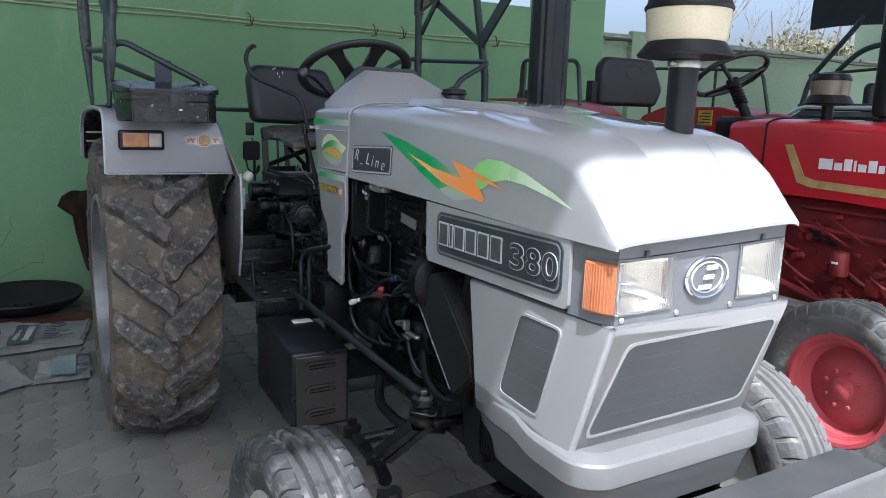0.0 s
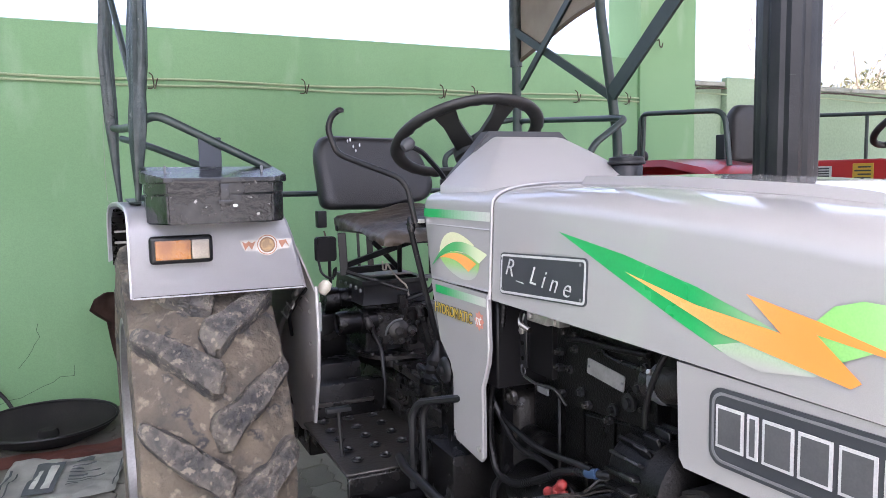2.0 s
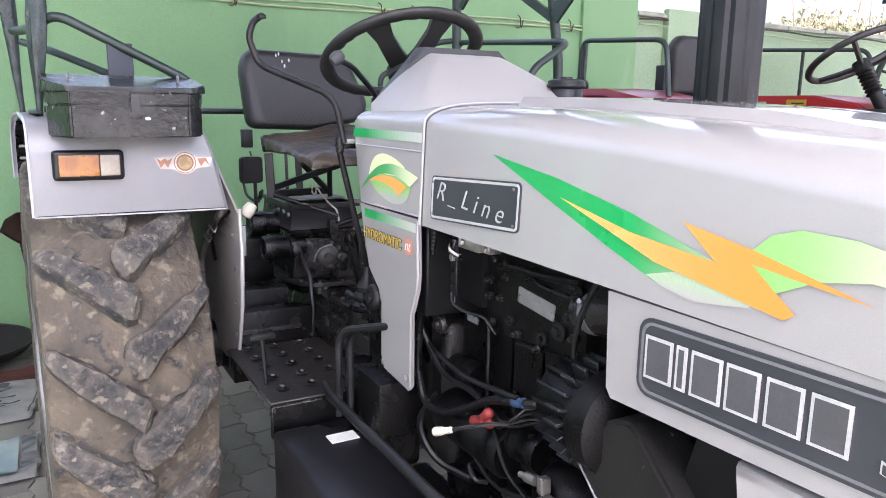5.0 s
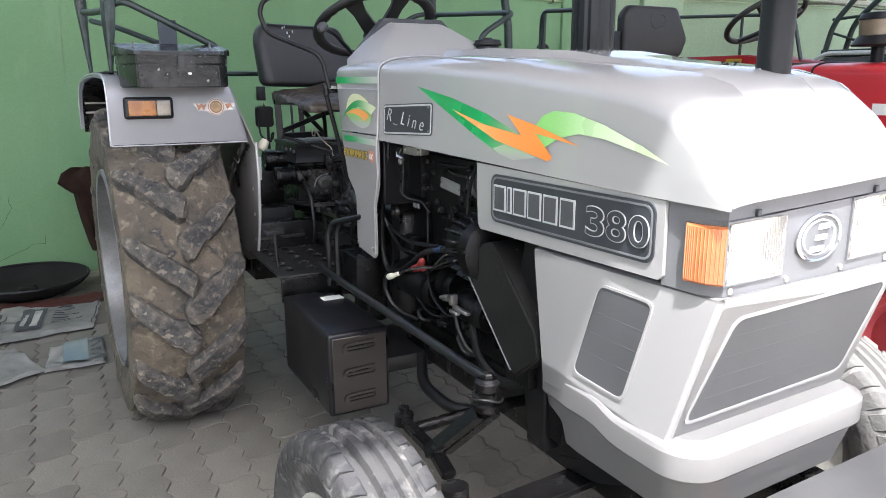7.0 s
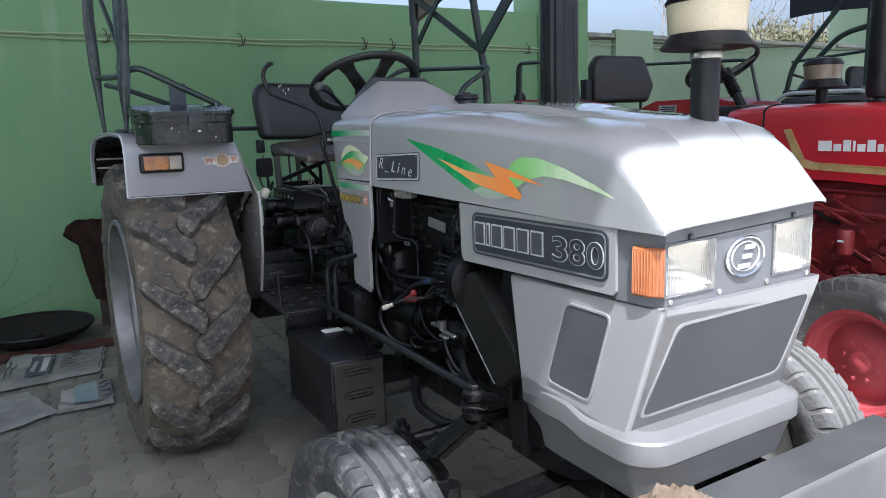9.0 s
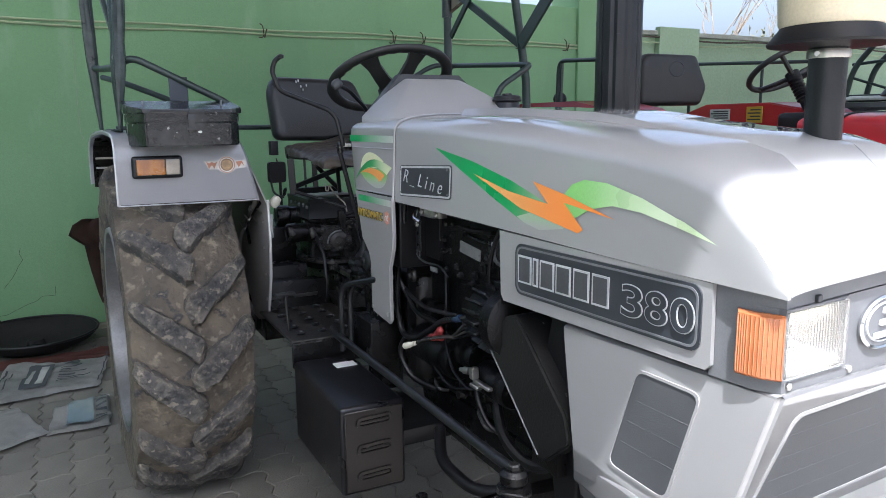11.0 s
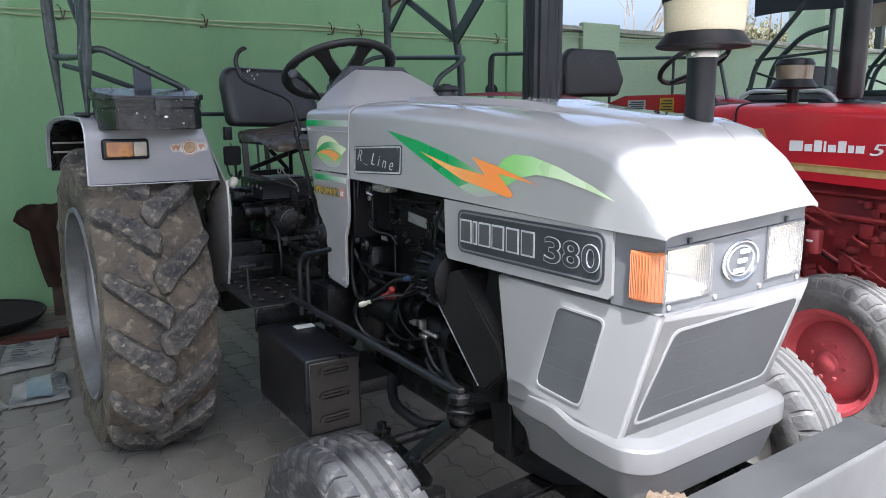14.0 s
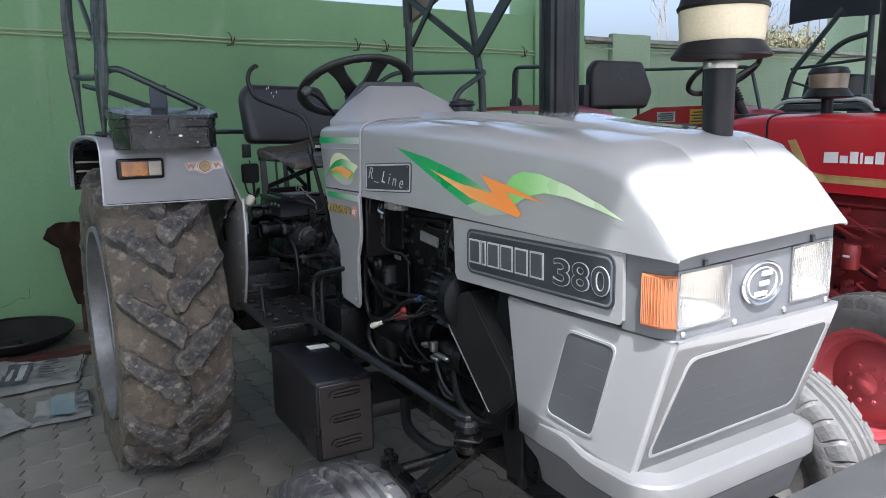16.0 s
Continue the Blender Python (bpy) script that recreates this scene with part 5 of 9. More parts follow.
def front_wheel(centre, parent, rim_mat, tyre_mat, R=0.365, half=0.082, rim_r=0.205, out=-1, notch=True, turn=0.0):
    c = Vector(centre)
    tm = Matrix.Translation(c) @ Matrix.Rotation(turn, 4, "Z")
    m = tm @ AXLE
    prof = [(rim_r - 0.004, -half * 0.72), (rim_r + 0.03, -half * 0.92), (rim_r + 0.075, -half * 1.05), (R - 0.055, -half * 1.02), (R - 0.026, -half * 0.93), (R - 0.012, -half * 0.84), (R - 0.006, -half * 0.66), (R - 0.004, -half * 0.45),
            (R - 0.015, -half * 0.40), (R - 0.015, -half * 0.33), (R, -half * 0.27), (R + 0.001, -half * 0.10), (R - 0.009, -half * 0.05)]
    prof = prof + [(r, -h) for r, h in reversed(prof)]
    b = B()
    lathe(b, prof, m, 64)
    for v in b.verts:
        d = v.co - c
        v.co += Vector((0, d.y, d.z)).normalized() * 0.002 * noise.noise(v.co * 25)
    tyre = part("front_tyre", b, tyre_mat, parent, "worn rib-tread front tyre", smooth=45)
    if notch:
        def block(s):
            bm = B()
            loft(bm, [[(s * half * x, -r, z + k) for x, r, k in ((1.02, R - 0.050, 0.010), (0.97, R - 0.019, 0.006), (0.87, R - 0.006, 0.003), (0.58, R - 0.002, -0.008), (0.55, R - 0.016, -0.009))] for z in (-0.0215, 0.0215)])
            bmesh.ops.bevel(bm, geom=list(bm.edges), offset=0.002, segments=1, affect="EDGES")
            return finish("shoulder_block", bm, tyre_mat, 30)

        me, me2 = block(-1), block(1)
        for i in range(36):
            share("shoulder_block", me, tyre, tm @ rot_x(2 * math.pi * i / 36))
            share("shoulder_block", me2, tyre, tm @ rot_x(2 * math.pi * (i + 0.5) / 36))
    b = B()
    s = out
    lathe(b, [(rim_r - 0.006, s * half * 0.5), (rim_r + 0.006, s * half * 0.72), (rim_r + 0.004, s * half * 0.80), (rim_r - 0.012, s * half * 0.78), (rim_r - 0.020, s * half * 0.55), (rim_r - 0.036, s * half * 0.45), (rim_r - 0.040, s * half * 0.1),
              (rim_r - 0.055, -s * half * 0.1), (0.11, s * half * 0.12), (0.085, s * half * 0.30), (0.0, s * half * 0.30), (0.0, -s * half * 0.3), (rim_r - 0.03, -s * half * 0.6)], m, 48)
    rim = part("front_rim", b, rim_mat, parent, smooth=35)
    b = B()
    hl = 0.42 if rim_mat is RED_RIM else 1.0
    lathe(b, [(0.045, s * half * 0.28), (0.045, s * half * (0.30 + 0.45 * hl * hl)), (0.038, s * half * (0.32 + 0.63 * hl * hl)), (0.0, s * half * (0.34 + 0.66 * hl * hl))], m, 24)
    part("hub_cap", b, rim_mat, rim)
    for i in range(8):
        a = 2 * math.pi * i / 8 + 0.3
        bolt(rim, tm @ Vector((s * half * 0.28, 0.072 * math.cos(a), 0.072 * math.sin(a))), tm.to_3x3() @ Vector((s, 0, 0)), 0.009, 0.011, rim_mat if rim_mat is not RIM_WHITE else STEEL)
    return tyre


RW = Vector((0.366, 3.355, 0.572))
rear_wheel(RW, T, RIM, TYRE, LUG, R=0.648, half=0.198, rim_r=0.384, seed=1, turn=0.035, lugs=16)
rear_wheel((1.815, 3.41, 0.572), T, RIM, TYRE, LUG, R=0.640, half=0.192, rim_r=0.368, out=1, seed=2, turn=0.053)
FW = Vector((0.478, 1.385, 0.326))
front_wheel(FW, T, RIM_WHITE, TYRE_FRONT, R=0.326, half=0.088, rim_r=0.20, turn=0.053)
front_wheel((1.785, 1.40, 0.338), T, RIM_WHITE, TYRE_DUSTY, R=0.338, half=0.085, rim_r=0.20, out=1, turn=0.053)


def fender(s):
    """Rear mudguard; s = 1 left, -1 right (mirrored)."""
    X = (lambda x: x) if s > 0 else (lambda x: 2 * CX - x)
    prof = [(2.925, 1.094), (2.915, 1.16), (2.908, 1.24), (2.915, 1.285), (2.945, 1.315), (3.00, 1.328), (3.25, 1.338), (3.50, 1.332), (3.72, 1.318), (3.85, 1.285), (3.91, 1.22), (3.93, 1.10)]
    xr = [0.662, 0.645, 0.626, 0.612, 0.603, 0.60, 0.60, 0.60, 0.60, 0.60, 0.60, 0.60]
    XO = lambda y: X(0.196 - 0.053 * max(0.0, y - 2.93))
    b = B()
    outer = [[(XO(y), y + 0.004, z - 0.010), (XO(y), y, z), (XO(y) + 0.009 * s, y - 0.001, z + 0.004), (X(0.30), y - 0.001, z + 0.004), (X(0.50), y - 0.001, z + 0.004), (X(r - 0.012), y, z + 0.003), (X(r), y + 0.012, z - 0.006)] for (y, z), r in zip(prof, xr)]
    loft(b, outer, closed=False, caps=False)
    bmesh.ops.solidify(b, geom=list(b.faces), thickness=0.005)
    f = part("mudguard", b, SILVER_DULL, T, "dull silver mudguard", smooth=45)
    b = B()
    tube(b, [(X(0.198), 2.924, 1.094), (X(0.40), 2.923, 1.093), (X(0.655), 2.924, 1.093)], 0.0022, 6)
    part("edge_trim", b, SILVER_DULL, f)
    b = B()
    tube(b, [(XO(y), y + 0.002, z + 0.001) for y, z in prof], 0.0042, 6)
    part("rolled_edge", b, SILVER_DULL, f)
    # Dark sheet added inside the arch so the silver underside comes out dark.
    b = B()
    loft(b, [[(XO(y) + s * 0.012, y - 0.012, z - 0.012), (X(0.688 - 0.40 * max(0.0, z - 1.06)), y - 0.012, z - 0.012)] for y, z in prof[5:]], closed=False, caps=False)
    bmesh.ops.solidify(b, geom=list(b.faces), thickness=0.003)
    part("lining", b, BLACK_DUSTY, f, "dark sheet added under the mudguard arch")
    # ribs pressed into the rear drop
    for z in (1.235, 1.212, 1.17):
        b = B()
        box(b, (min(X(0.165), X(0.30)), 3.878, z), (max(X(0.165), X(0.30)), 3.893, z + 0.009), 0.002, 1)
        part("pressed_rib", b, INNER_FENDER, f)
    # inner plate beside the driver
    b = B()
    out = [(3.045, 0.62), (2.985, 0.80), (2.965, 0.95), (2.9593, 1.06), (2.958, 1.085), (2.95, 1.20), (2.98, 1.29), (3.05, 1.325), (3.50, 1.32), (3.70, 1.20), (3.7156, 1.06), (3.75, 0.75), (3.70, 0.60), (3.2, 0.58)]
    lo = [b.verts.new((X(0.70 - max(0, z - 1.06) * 0.40), y, z)) for y, z in out]
    hi = [b.verts.new((X(0.694 - max(0, z - 1.06) * 0.40), y, z)) for y, z in out]
    low = [i for i, q in enumerate(out) if q[1] <= 1.0601]
    top = [i for i, q in enumerate(out) if q[1] >= 1.0599]
    for ids in (low, top):
        b.faces.new([lo[i] for i in ids])
        b.faces.new([hi[i] for i in reversed(ids)])
    for i in range(len(out)):
        j = (i + 1) % len(out)
        b.faces.new((lo[i], hi[i], hi[j], lo[j]))
    p = part("inner_plate", b, INNER_FENDER if s > 0 else SILVER_DULL, f, "dusty dark inner mudguard plate" if s > 0 else "dull silver inner mudguard plate")
    b = B()
    tube(b, [(X(0.699), 3.043, 0.63), (X(0.700), 2.983, 0.80), (X(0.700), 2.963, 0.95), (X(0.695), 2.956, 1.085)], 0.0055, 6)
    part("edge_trim", b, SILVER_EDGE, f)
    for z in (0.70, 0.80, 0.90, 1.0):
        bolt(f, (X(0.693), 3.03, z), (-s, 0, 0), 0.007, 0.005, STEEL)
    return f


fend = fender(1)
far_fend = fender(-1)
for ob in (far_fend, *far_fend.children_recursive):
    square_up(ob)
# cable conduit clipped to the inside of the mudguard
b = B()
run = bend([(0.668, 3.06, 1.100), (0.683, 3.109, 1.067), (0.683, 3.218, 1.000), (0.683, 3.381, 0.922), (0.683, 3.476, 0.837), (0.683, 3.455, 0.760), (0.683, 3.395, 0.665)], 0.05, 4)
tube(b, run, 0.0095, 10)
conduit = part("cable_conduit", b, INNER_FENDER, fend, "dusty grey cable conduit")
for y, z, dy, dz in ((3.165, 1.033, 0.85, -0.52), (3.290, 0.966, 0.90, -0.43), (3.470, 0.800, -0.2, -0.98), (3.41, 0.69, -0.5, -0.87)):
    d = Vector((0, dy, dz)).normalized()
    for off in (-0.009, 0.009):
        b = B()
        o = Vector((0.683, y, z)) + d * off
        u, w = Vector((1, 0, 0)), d.cross(Vector((1, 0, 0)))
        tube(b, [o + (u * math.cos(t) + w * math.sin(t)) * 0.0125 for t in (2 * math.pi * i / 14 for i in range(15))], 0.0026, 6)
        part("clip", b, STEEL, conduit)
# lamp on the mudguard
b = B()
box(b, (0.243, 2.884, 1.184), (0.402, 2.912, 1.258), 0.012, 3)
fl = part("fender_lamp", b, BLACK_PAINT, T, "black-framed amber and clear side lamp")
for x0, x1, mt in ((0.257, 0.345, AMBER_DEEP), (0.346, 0.391, CLEAR_LENS)):
    b = B()
    box(b, (x0, 2.872, 1.196), (x1, 2.885, 1.247), 0.004)
    lens = part("lens", b, mt, fl, "amber lens" if mt is AMBER_DEEP else "clear lens")
    b = B()
    for i in range(8):
        x = x0 + 0.006 + (x1 - x0 - 0.012) * i / 7
        box(b, (x - 0.0012, 2.8713, 1.200), (x + 0.0012, 2.8718, 1.243))
    part("lens_ribs", b, mt, fl)
# round badge with two wings
m = axes((0.548, 2.905, 1.221), (1, 0, 0), (0, 0, 1))
for r0, r1, mt, h in ((0.0, 0.030, STICKER_PALE, 0.0006), (0.0, 0.0275, STICKER_RUST, 0.0010), (0.0, 0.025, STICKER_PALE, 0.0014), (0.0, 0.0215, STICKER_BROWN, 0.0018), (0.0, 0.0175, STICKER_TAN, 0.0022)):
    b = B()
    lathe(b, [(0, h), (r1, h), (r1, -0.006)], m, 28)
    part("round_sticker", b, mt, fend)
b = B()
prism(b, [(-0.076, 0.015), (-0.060, -0.015), (0.060, -0.013), (0.070, 0.014)], 0.0045, axes((0.548, 2.9095, 1.221), (1, 0, 0), (0, 0, 1)))
part("sticker_banner", b, STICKER_PALE, fend)
for poly in ([(-0.068, 0.012), (-0.060, -0.012), (-0.050, 0.0), (-0.042, -0.012), (-0.031, 0.012), (-0.042, 0.006), (-0.050, 0.012), (-0.058, 0.006)], [(0.031, 0.010), (0.052, 0.012), (0.060, -0.006), (0.050, 0.004), (0.040, -0.010)]):
    b = B()
    prism(b, poly, 0.006, axes((0.548, 2.909, 1.221), (1, 0, 0), (0, 0, 1)))
    part("wing_sticker", b, STICKER_RUST, fend)

# toolbox on the mudguard
tool = thing("toolbox", (0.42, 2.9, 1.335), "dented black steel toolbox with paint spots, on the mudguard", "toolbox")
plan = [(0.243, 2.900), (0.288, 2.805), (0.548, 2.805), (0.588, 2.862), (0.588, 3.02), (0.243, 3.02)]
b = B()
loft(b, [[(x, y, z) for x, y in plan] for z in (1.290, 1.366)])
bmesh.ops.bevel(b, geom=[e for e in b.edges], offset=0.004, segments=2, affect="EDGES")
part("body", b, TOOLBOX, tool)
c0 = Vector((0.415, 2.92, 0))
b = B()
loft(b, [[(x + (x - c0.x) * k, y + (y - c0.y) * k, z) for x, y in plan] for z, k in ((1.366, 0.008), (1.396, 0.008))])
bmesh.ops.bevel(b, geom=[e for e in b.edges], offset=0.003, segments=2, affect="EDGES")
part("lid_band", b, TOOLBOX, tool)
b = B()
loft(b, [[(x + (x - c0.x) * k, y + (y - c0.y) * k, z + rise * (y - 2.79)) for x, y in plan] for z, k, rise in ((1.395, 0.055, 0.0), (1.401, 0.058, 0.05), (1.405, 0.050, 0.15))])
bmesh.ops.bevel(b, geom=[e for e in b.edges], offset=0.002, segments=2, affect="EDGES")
lid = part("lid", b, TOOLBOX, tool, "glossy black lid")
b = B()
box(b, (0.415, 2.792, 1.335), (0.437, 2.803, 1.392), 0.002)
box(b, (0.408, 2.790, 1.340), (0.444, 2.802, 1.350), 0.002)
part("hasp", b, TOOLBOX, tool)
for x in (0.292, 0.540):
    b = B()
    box(b, (x - 0.003, 2.895, 1.418), (x + 0.003, 2.905, 1.440), 0.002)
    part("hinge_tab", b, BADGE_GREY, tool)
b = B()
lathe(b, [(0, 0.001), (0.006, 0.0008), (0.008, -0.002)], axes((0.452, 2.8045, 1.335), (1, 0, 0), (0, 0, 1)) @ Matrix.Diagonal((1, 0.6, 1, 1)), 9)
part("paint_spot", b, DECAL_WHITE, tool)

# canopy posts and rails
def wrapped_post(path, radii, seed, label=""):
    """A post under loose sheeting that hangs in lengthwise folds and is tied in places."""
    bm = B()
    rings = []
    n, steps = 28, 46
    z0, z1 = path[0][2], path[-1][2]

    def along(rows, z):
        for a, c in zip(rows, rows[1:]):
            if z <= c[-1]:
                f = (z - a[-1]) / (c[-1] - a[-1])
                return [a[i] + (c[i] - a[i]) * f for i in range(len(a) - 1)]
        return list(rows[-1][:-1])

    for k in range(steps + 1):
        z = z0 + (z1 - z0) * k / steps
        cx, cy = along(path, z)
        r = along(radii, z)[0] * 0.86
        ring = []
        for i in range(n):
            a = 2 * math.pi * i / n
            loose = min(1.0, max(0.0, (r - 0.012) / 0.014))
            f = 1 + loose * (0.16 * math.sin(5 * a + seed + 3 * z) + 0.10 * math.sin(8 * a - 5 * z + 2 * seed) + 0.05 * math.sin(2 * a + 19 * z + seed))
            ring.append((cx + r * f * math.cos(a), cy + r * f * math.sin(a), z))
        rings.append(ring)
    loft(bm, rings)
    return part("canopy_post", bm, CLOTH_DARK, T, label, smooth=50)


wrapped_post([(0.230, 3.08, 1.335), (0.242, 3.08, 1.60), (0.256, 3.08, 1.90), (0.262, 3.08, 2.6)],
             [(0.009, 1.335), (0.010, 1.37), (0.017, 1.43), (0.025, 1.51), (0.028, 1.58), (0.024, 1.64), (0.028, 1.72), (0.029, 1.82), (0.026, 1.92), (0.029, 2.6)],
             0.6, "canopy post wrapped in dark torn sheeting")
wrapped_post([(0.190, 3.55, 1.33), (0.183, 3.55, 1.44), (0.168, 3.55, 1.82), (0.178, 3.55, 2.0), (0.20, 3.55, 2.6)],
             [(0.009, 1.33), (0.010, 1.38), (0.016, 1.48), (0.023, 1.60), (0.026, 1.80), (0.023, 1.95), (0.026, 2.6)], 2.4)
b = B()
tube(b, [(0.235, 3.10, 1.66), (0.185, 3.54, 2.05)], 0.010, 8)
part("canopy_brace", b, GREEN_PIPE, T)
b = B()
box(b, (0.205, 3.04, 1.340), (0.238, 3.58, 1.346), 0.002, 1)
part("post_foot", b, GREEN_PIPE, T)
b = B()
tube(b, bend([(0.180, 3.55, 1.580), (0.205, 3.40, 1.568), (0.232, 3.12, 1.555), (0.282, 3.06, 1.588), (0.600, 3.01, 1.425), (0.602, 3.0, 1.335)], 0.05, 5), 0.0125, 10)
part("grab_rail", b, GREEN_PIPE, T, "dark green grab rail")
b = B()
tube(b, bend([(0.205, 3.45, 1.54), (0.28, 3.25, 1.505), (0.425, 3.10, 1.435), (0.43, 3.08, 1.335)], 0.04, 4), 0.0105, 10)
part("grab_rail", b, GREEN_PIPE, T)
b = B()
box(b, (0.393, 3.035, 1.338), (0.455, 3.043, 1.522), 0.002, 1)
part("rail_plate", b, CANVAS_NAVY, T, "dark flat plate under the rail")

# right-hand posts, braces and hanging canvas
b = B()
tube(b, [(1.955, 3.165, 1.32), (1.945, 3.165, 1.55), (1.868, 3.165, 1.99), (1.80, 3.165, 2.6)], 0.019, 10)
part("canopy_post", b, GREEN_PIPE, T)
b = B()
tube(b, [(1.895, 3.83, 1.30), (1.890, 3.83, 1.92), (1.875, 3.83, 2.6)], 0.021, 10)
part("canopy_post", b, GREEN_PIPE, T)
b = B()
tube(b, [(1.890, 3.83, 1.90), (1.888, 3.83, 2.0), (1.876, 3.83, 2.6)], 0.028, 10)
part("post_wrap", b, CLOTH_DARK, T)


def flat_bar(bm, a, c, w, t, n):
    a, c = Vector(a), Vector(c)
    u = (c - a).normalized()
    v = Vector(n).cross(u).normalized()
    nn_ = u.cross(v)
    ring = lambda p: [p + v * w / 2 + nn_ * t / 2, p - v * w / 2 + nn_ * t / 2, p - v * w / 2 - nn_ * t / 2, p + v * w / 2 - nn_ * t / 2]
    return loft(bm, [ring(a), ring(c)])


for a, c, w in (((1.875, 3.81, 2.055), (1.925, 3.19, 1.705), 0.034), ((1.862, 3.30, 2.15), (1.89, 3.79, 1.80), 0.030), ((1.905, 3.15, 1.70), (1.90, 2.20, 2.47), 0.060)):
    b = B()
    flat_bar(b, a, c, w, 0.012, (1, 0, 0))
    part("canopy_brace", b, GREEN_PIPE, T)
b = B()
rows = []
for i in range(9):
    f = i / 8
    y = 3.83 - 0.665 * f
    zl = 1.915 + 0.12 * f + 0.02 * math.sin(f * 3.1)
    rows.append([(1.905 - 0.03 * f + 0.012 * math.sin(5 * f), y, zl), (1.90 - 0.03 * f + 0.012 * math.sin(5 * f), y, zl + 0.02), (1.89 - 0.03 * f + 0.02 * math.sin(7 * f + 1), y, 2.25), (1.87 - 0.03 * f, y, 2.60)])
loft(b, rows, closed=False, caps=False)
bmesh.ops.solidify(b, geom=list(b.faces), thickness=0.003)
cv = part("canopy_canvas", b, CANVAS, T, "beige canvas hanging from the canopy")
b = B()
tube(b, [(r[0][0] - 0.004, r[0][1], r[0][2] + 0.006) for r in rows], 0.009, 6)
part("canvas_binding", b, CANVAS_EDGE, cv)
b = B()
loft(b, [[(0.15, y, 2.60 + 0.03 * math.sin(i)), (1.2, y, 2.66), (1.95, y, 2.60 + 0.02 * math.sin(i * 2))] for i, y in enumerate((4.0, 3.6, 3.2, 2.8, 2.4, 2.15))], closed=False, caps=False)
bmesh.ops.solidify(b, geom=list(b.faces), thickness=0.004)
part("canopy_top", b, CANVAS, T, "beige canvas canopy top")
b = B()
tube(b, bend([(1.905, 3.84, 1.33), (1.905, 3.84, 1.655), (1.90, 3.05, 1.605), (1.68, 2.96, 1.50), (1.66, 3.02, 1.335)], 0.05, 5), 0.0125, 10)
part("grab_rail", b, GREEN_PIPE, T)
b = B()
tube(b, [(0.25, 3.72, 1.345), (2.19, 3.72, 1.345)], 0.011, 8)
part("cross_tube", b, GREEN_PIPE, T)

# seat
def pad(bm, outline, y0, thick, lean=0.0, zref=0.0):
    """An upholstered slab standing in the x-z plane, rounded on all edges."""
    cx = sum(p[0] for p in outline) / len(outline)
    cz = sum(p[1] for p in outline) / len(outline)
    rings = []
    for f, k in ((0.0, 0.82), (0.03, 0.90), (0.15, 0.965), (0.40, 1.0), (0.70, 1.0), (0.90, 0.965), (1.0, 0.90)):
        rings.append([(cx + (x - cx) * k, y0 + thick * f + (z - zref) * lean, cz + (z - cz) * k) for x, z in outline])
    return loft(bm, rings)


SY = 3.47
b = B()
pad(b, rounded([(0.862, 1.288), (1.10, 1.282), (1.285, 1.315), (1.322, 1.375), (1.248, 1.552), (0.882, 1.562), (0.850, 1.50)], 0.035, 5), SY - 0.015, 0.085, 0.22, 1.3)
seat = part("backrest", b, LEATHER, T, "black vinyl seat back with white paint spots", smooth=60)
b = B()
for (x, z) in ((0.975, 1.540), (0.995, 1.52), (1.003, 1.505), (1.02, 1.525), (0.985, 1.545)):
    lathe(b, [(0, 0.001), (0.003, 0.0008), (0.0042, -0.002)], axes((x, SY + (z - 1.3) * 0.22 - 0.0165, z), (1, 0, 0), (0, 0, 1)) @ Matrix.Diagonal((0.8, 1.6, 1, 1)), 8)
part("paint_spots", b, BADGE_SILVER, seat)
b = B()
nx, ny = 66, 46
vs = []
for j in range(ny + 1):
    row = []
    for i in range(nx + 1):
        u, w = i / nx, j / ny
        x = 0.922 - 0.024 * w + (0.44 + 0.03 * w) * u
        y = 2.995 + 0.465 * w - 0.012 * math.exp(-((u - 0.10) / 0.12) ** 2) * (1 - w)
        edge = min(1, min(u, 1 - u, w, 1 - w) / 0.10)
        crease = 0.005 * noise.noise(((x - y) * 26, (x + y) * 4, 7)) * math.exp(-(min(u, w) / 0.45) ** 2)
        z = 1.204 + 0.026 * math.sqrt(max(0.0, edge)) + 0.050 * w + 0.040 * w * math.exp(-((u - 0.62) / 0.24) ** 2)
        z += 0.007 * noise.noise((x * 7, y * 7, 0)) + 0.0045 * noise.noise((x * 12, y * 34, 3)) + crease
        row.append(b.verts.new((x, y, z)))
    vs.append(row)
for j in range(ny):
    for i in range(nx):
        b.faces.new((vs[j][i], vs[j][i + 1], vs[j + 1][i + 1], vs[j + 1][i]))
edge = [e for e in b.edges if e.is_boundary]
ex = bmesh.ops.extrude_edge_only(b, edges=edge)
skirt = [v for v in ex["geom"] if isinstance(v, bmesh.types.BMVert)]
for v in skirt:
    corner = math.exp(-((v.co.x - 0.925) / 0.05) ** 2 - ((v.co.y - 3.0) / 0.07) ** 2)
    v.co.z = 1.198 + 0.020 * min(1, (v.co.y - 2.98) / 0.2) + 0.007 * noise.noise(v.co * 17) + 0.004 * noise.noise(v.co * 45) - 0.012 * corner
    v.co.x += 0.012 * noise.noise(v.co * 24)
    v.co.y += 0.012 * noise.noise(v.co * 31)
bmesh.ops.contextual_create(b, geom=[e for e in b.edges if e.is_boundary])
part("cushion", b, LEATHER_DUST, T, "dusty rumpled vinyl seat cushion", smooth=70)
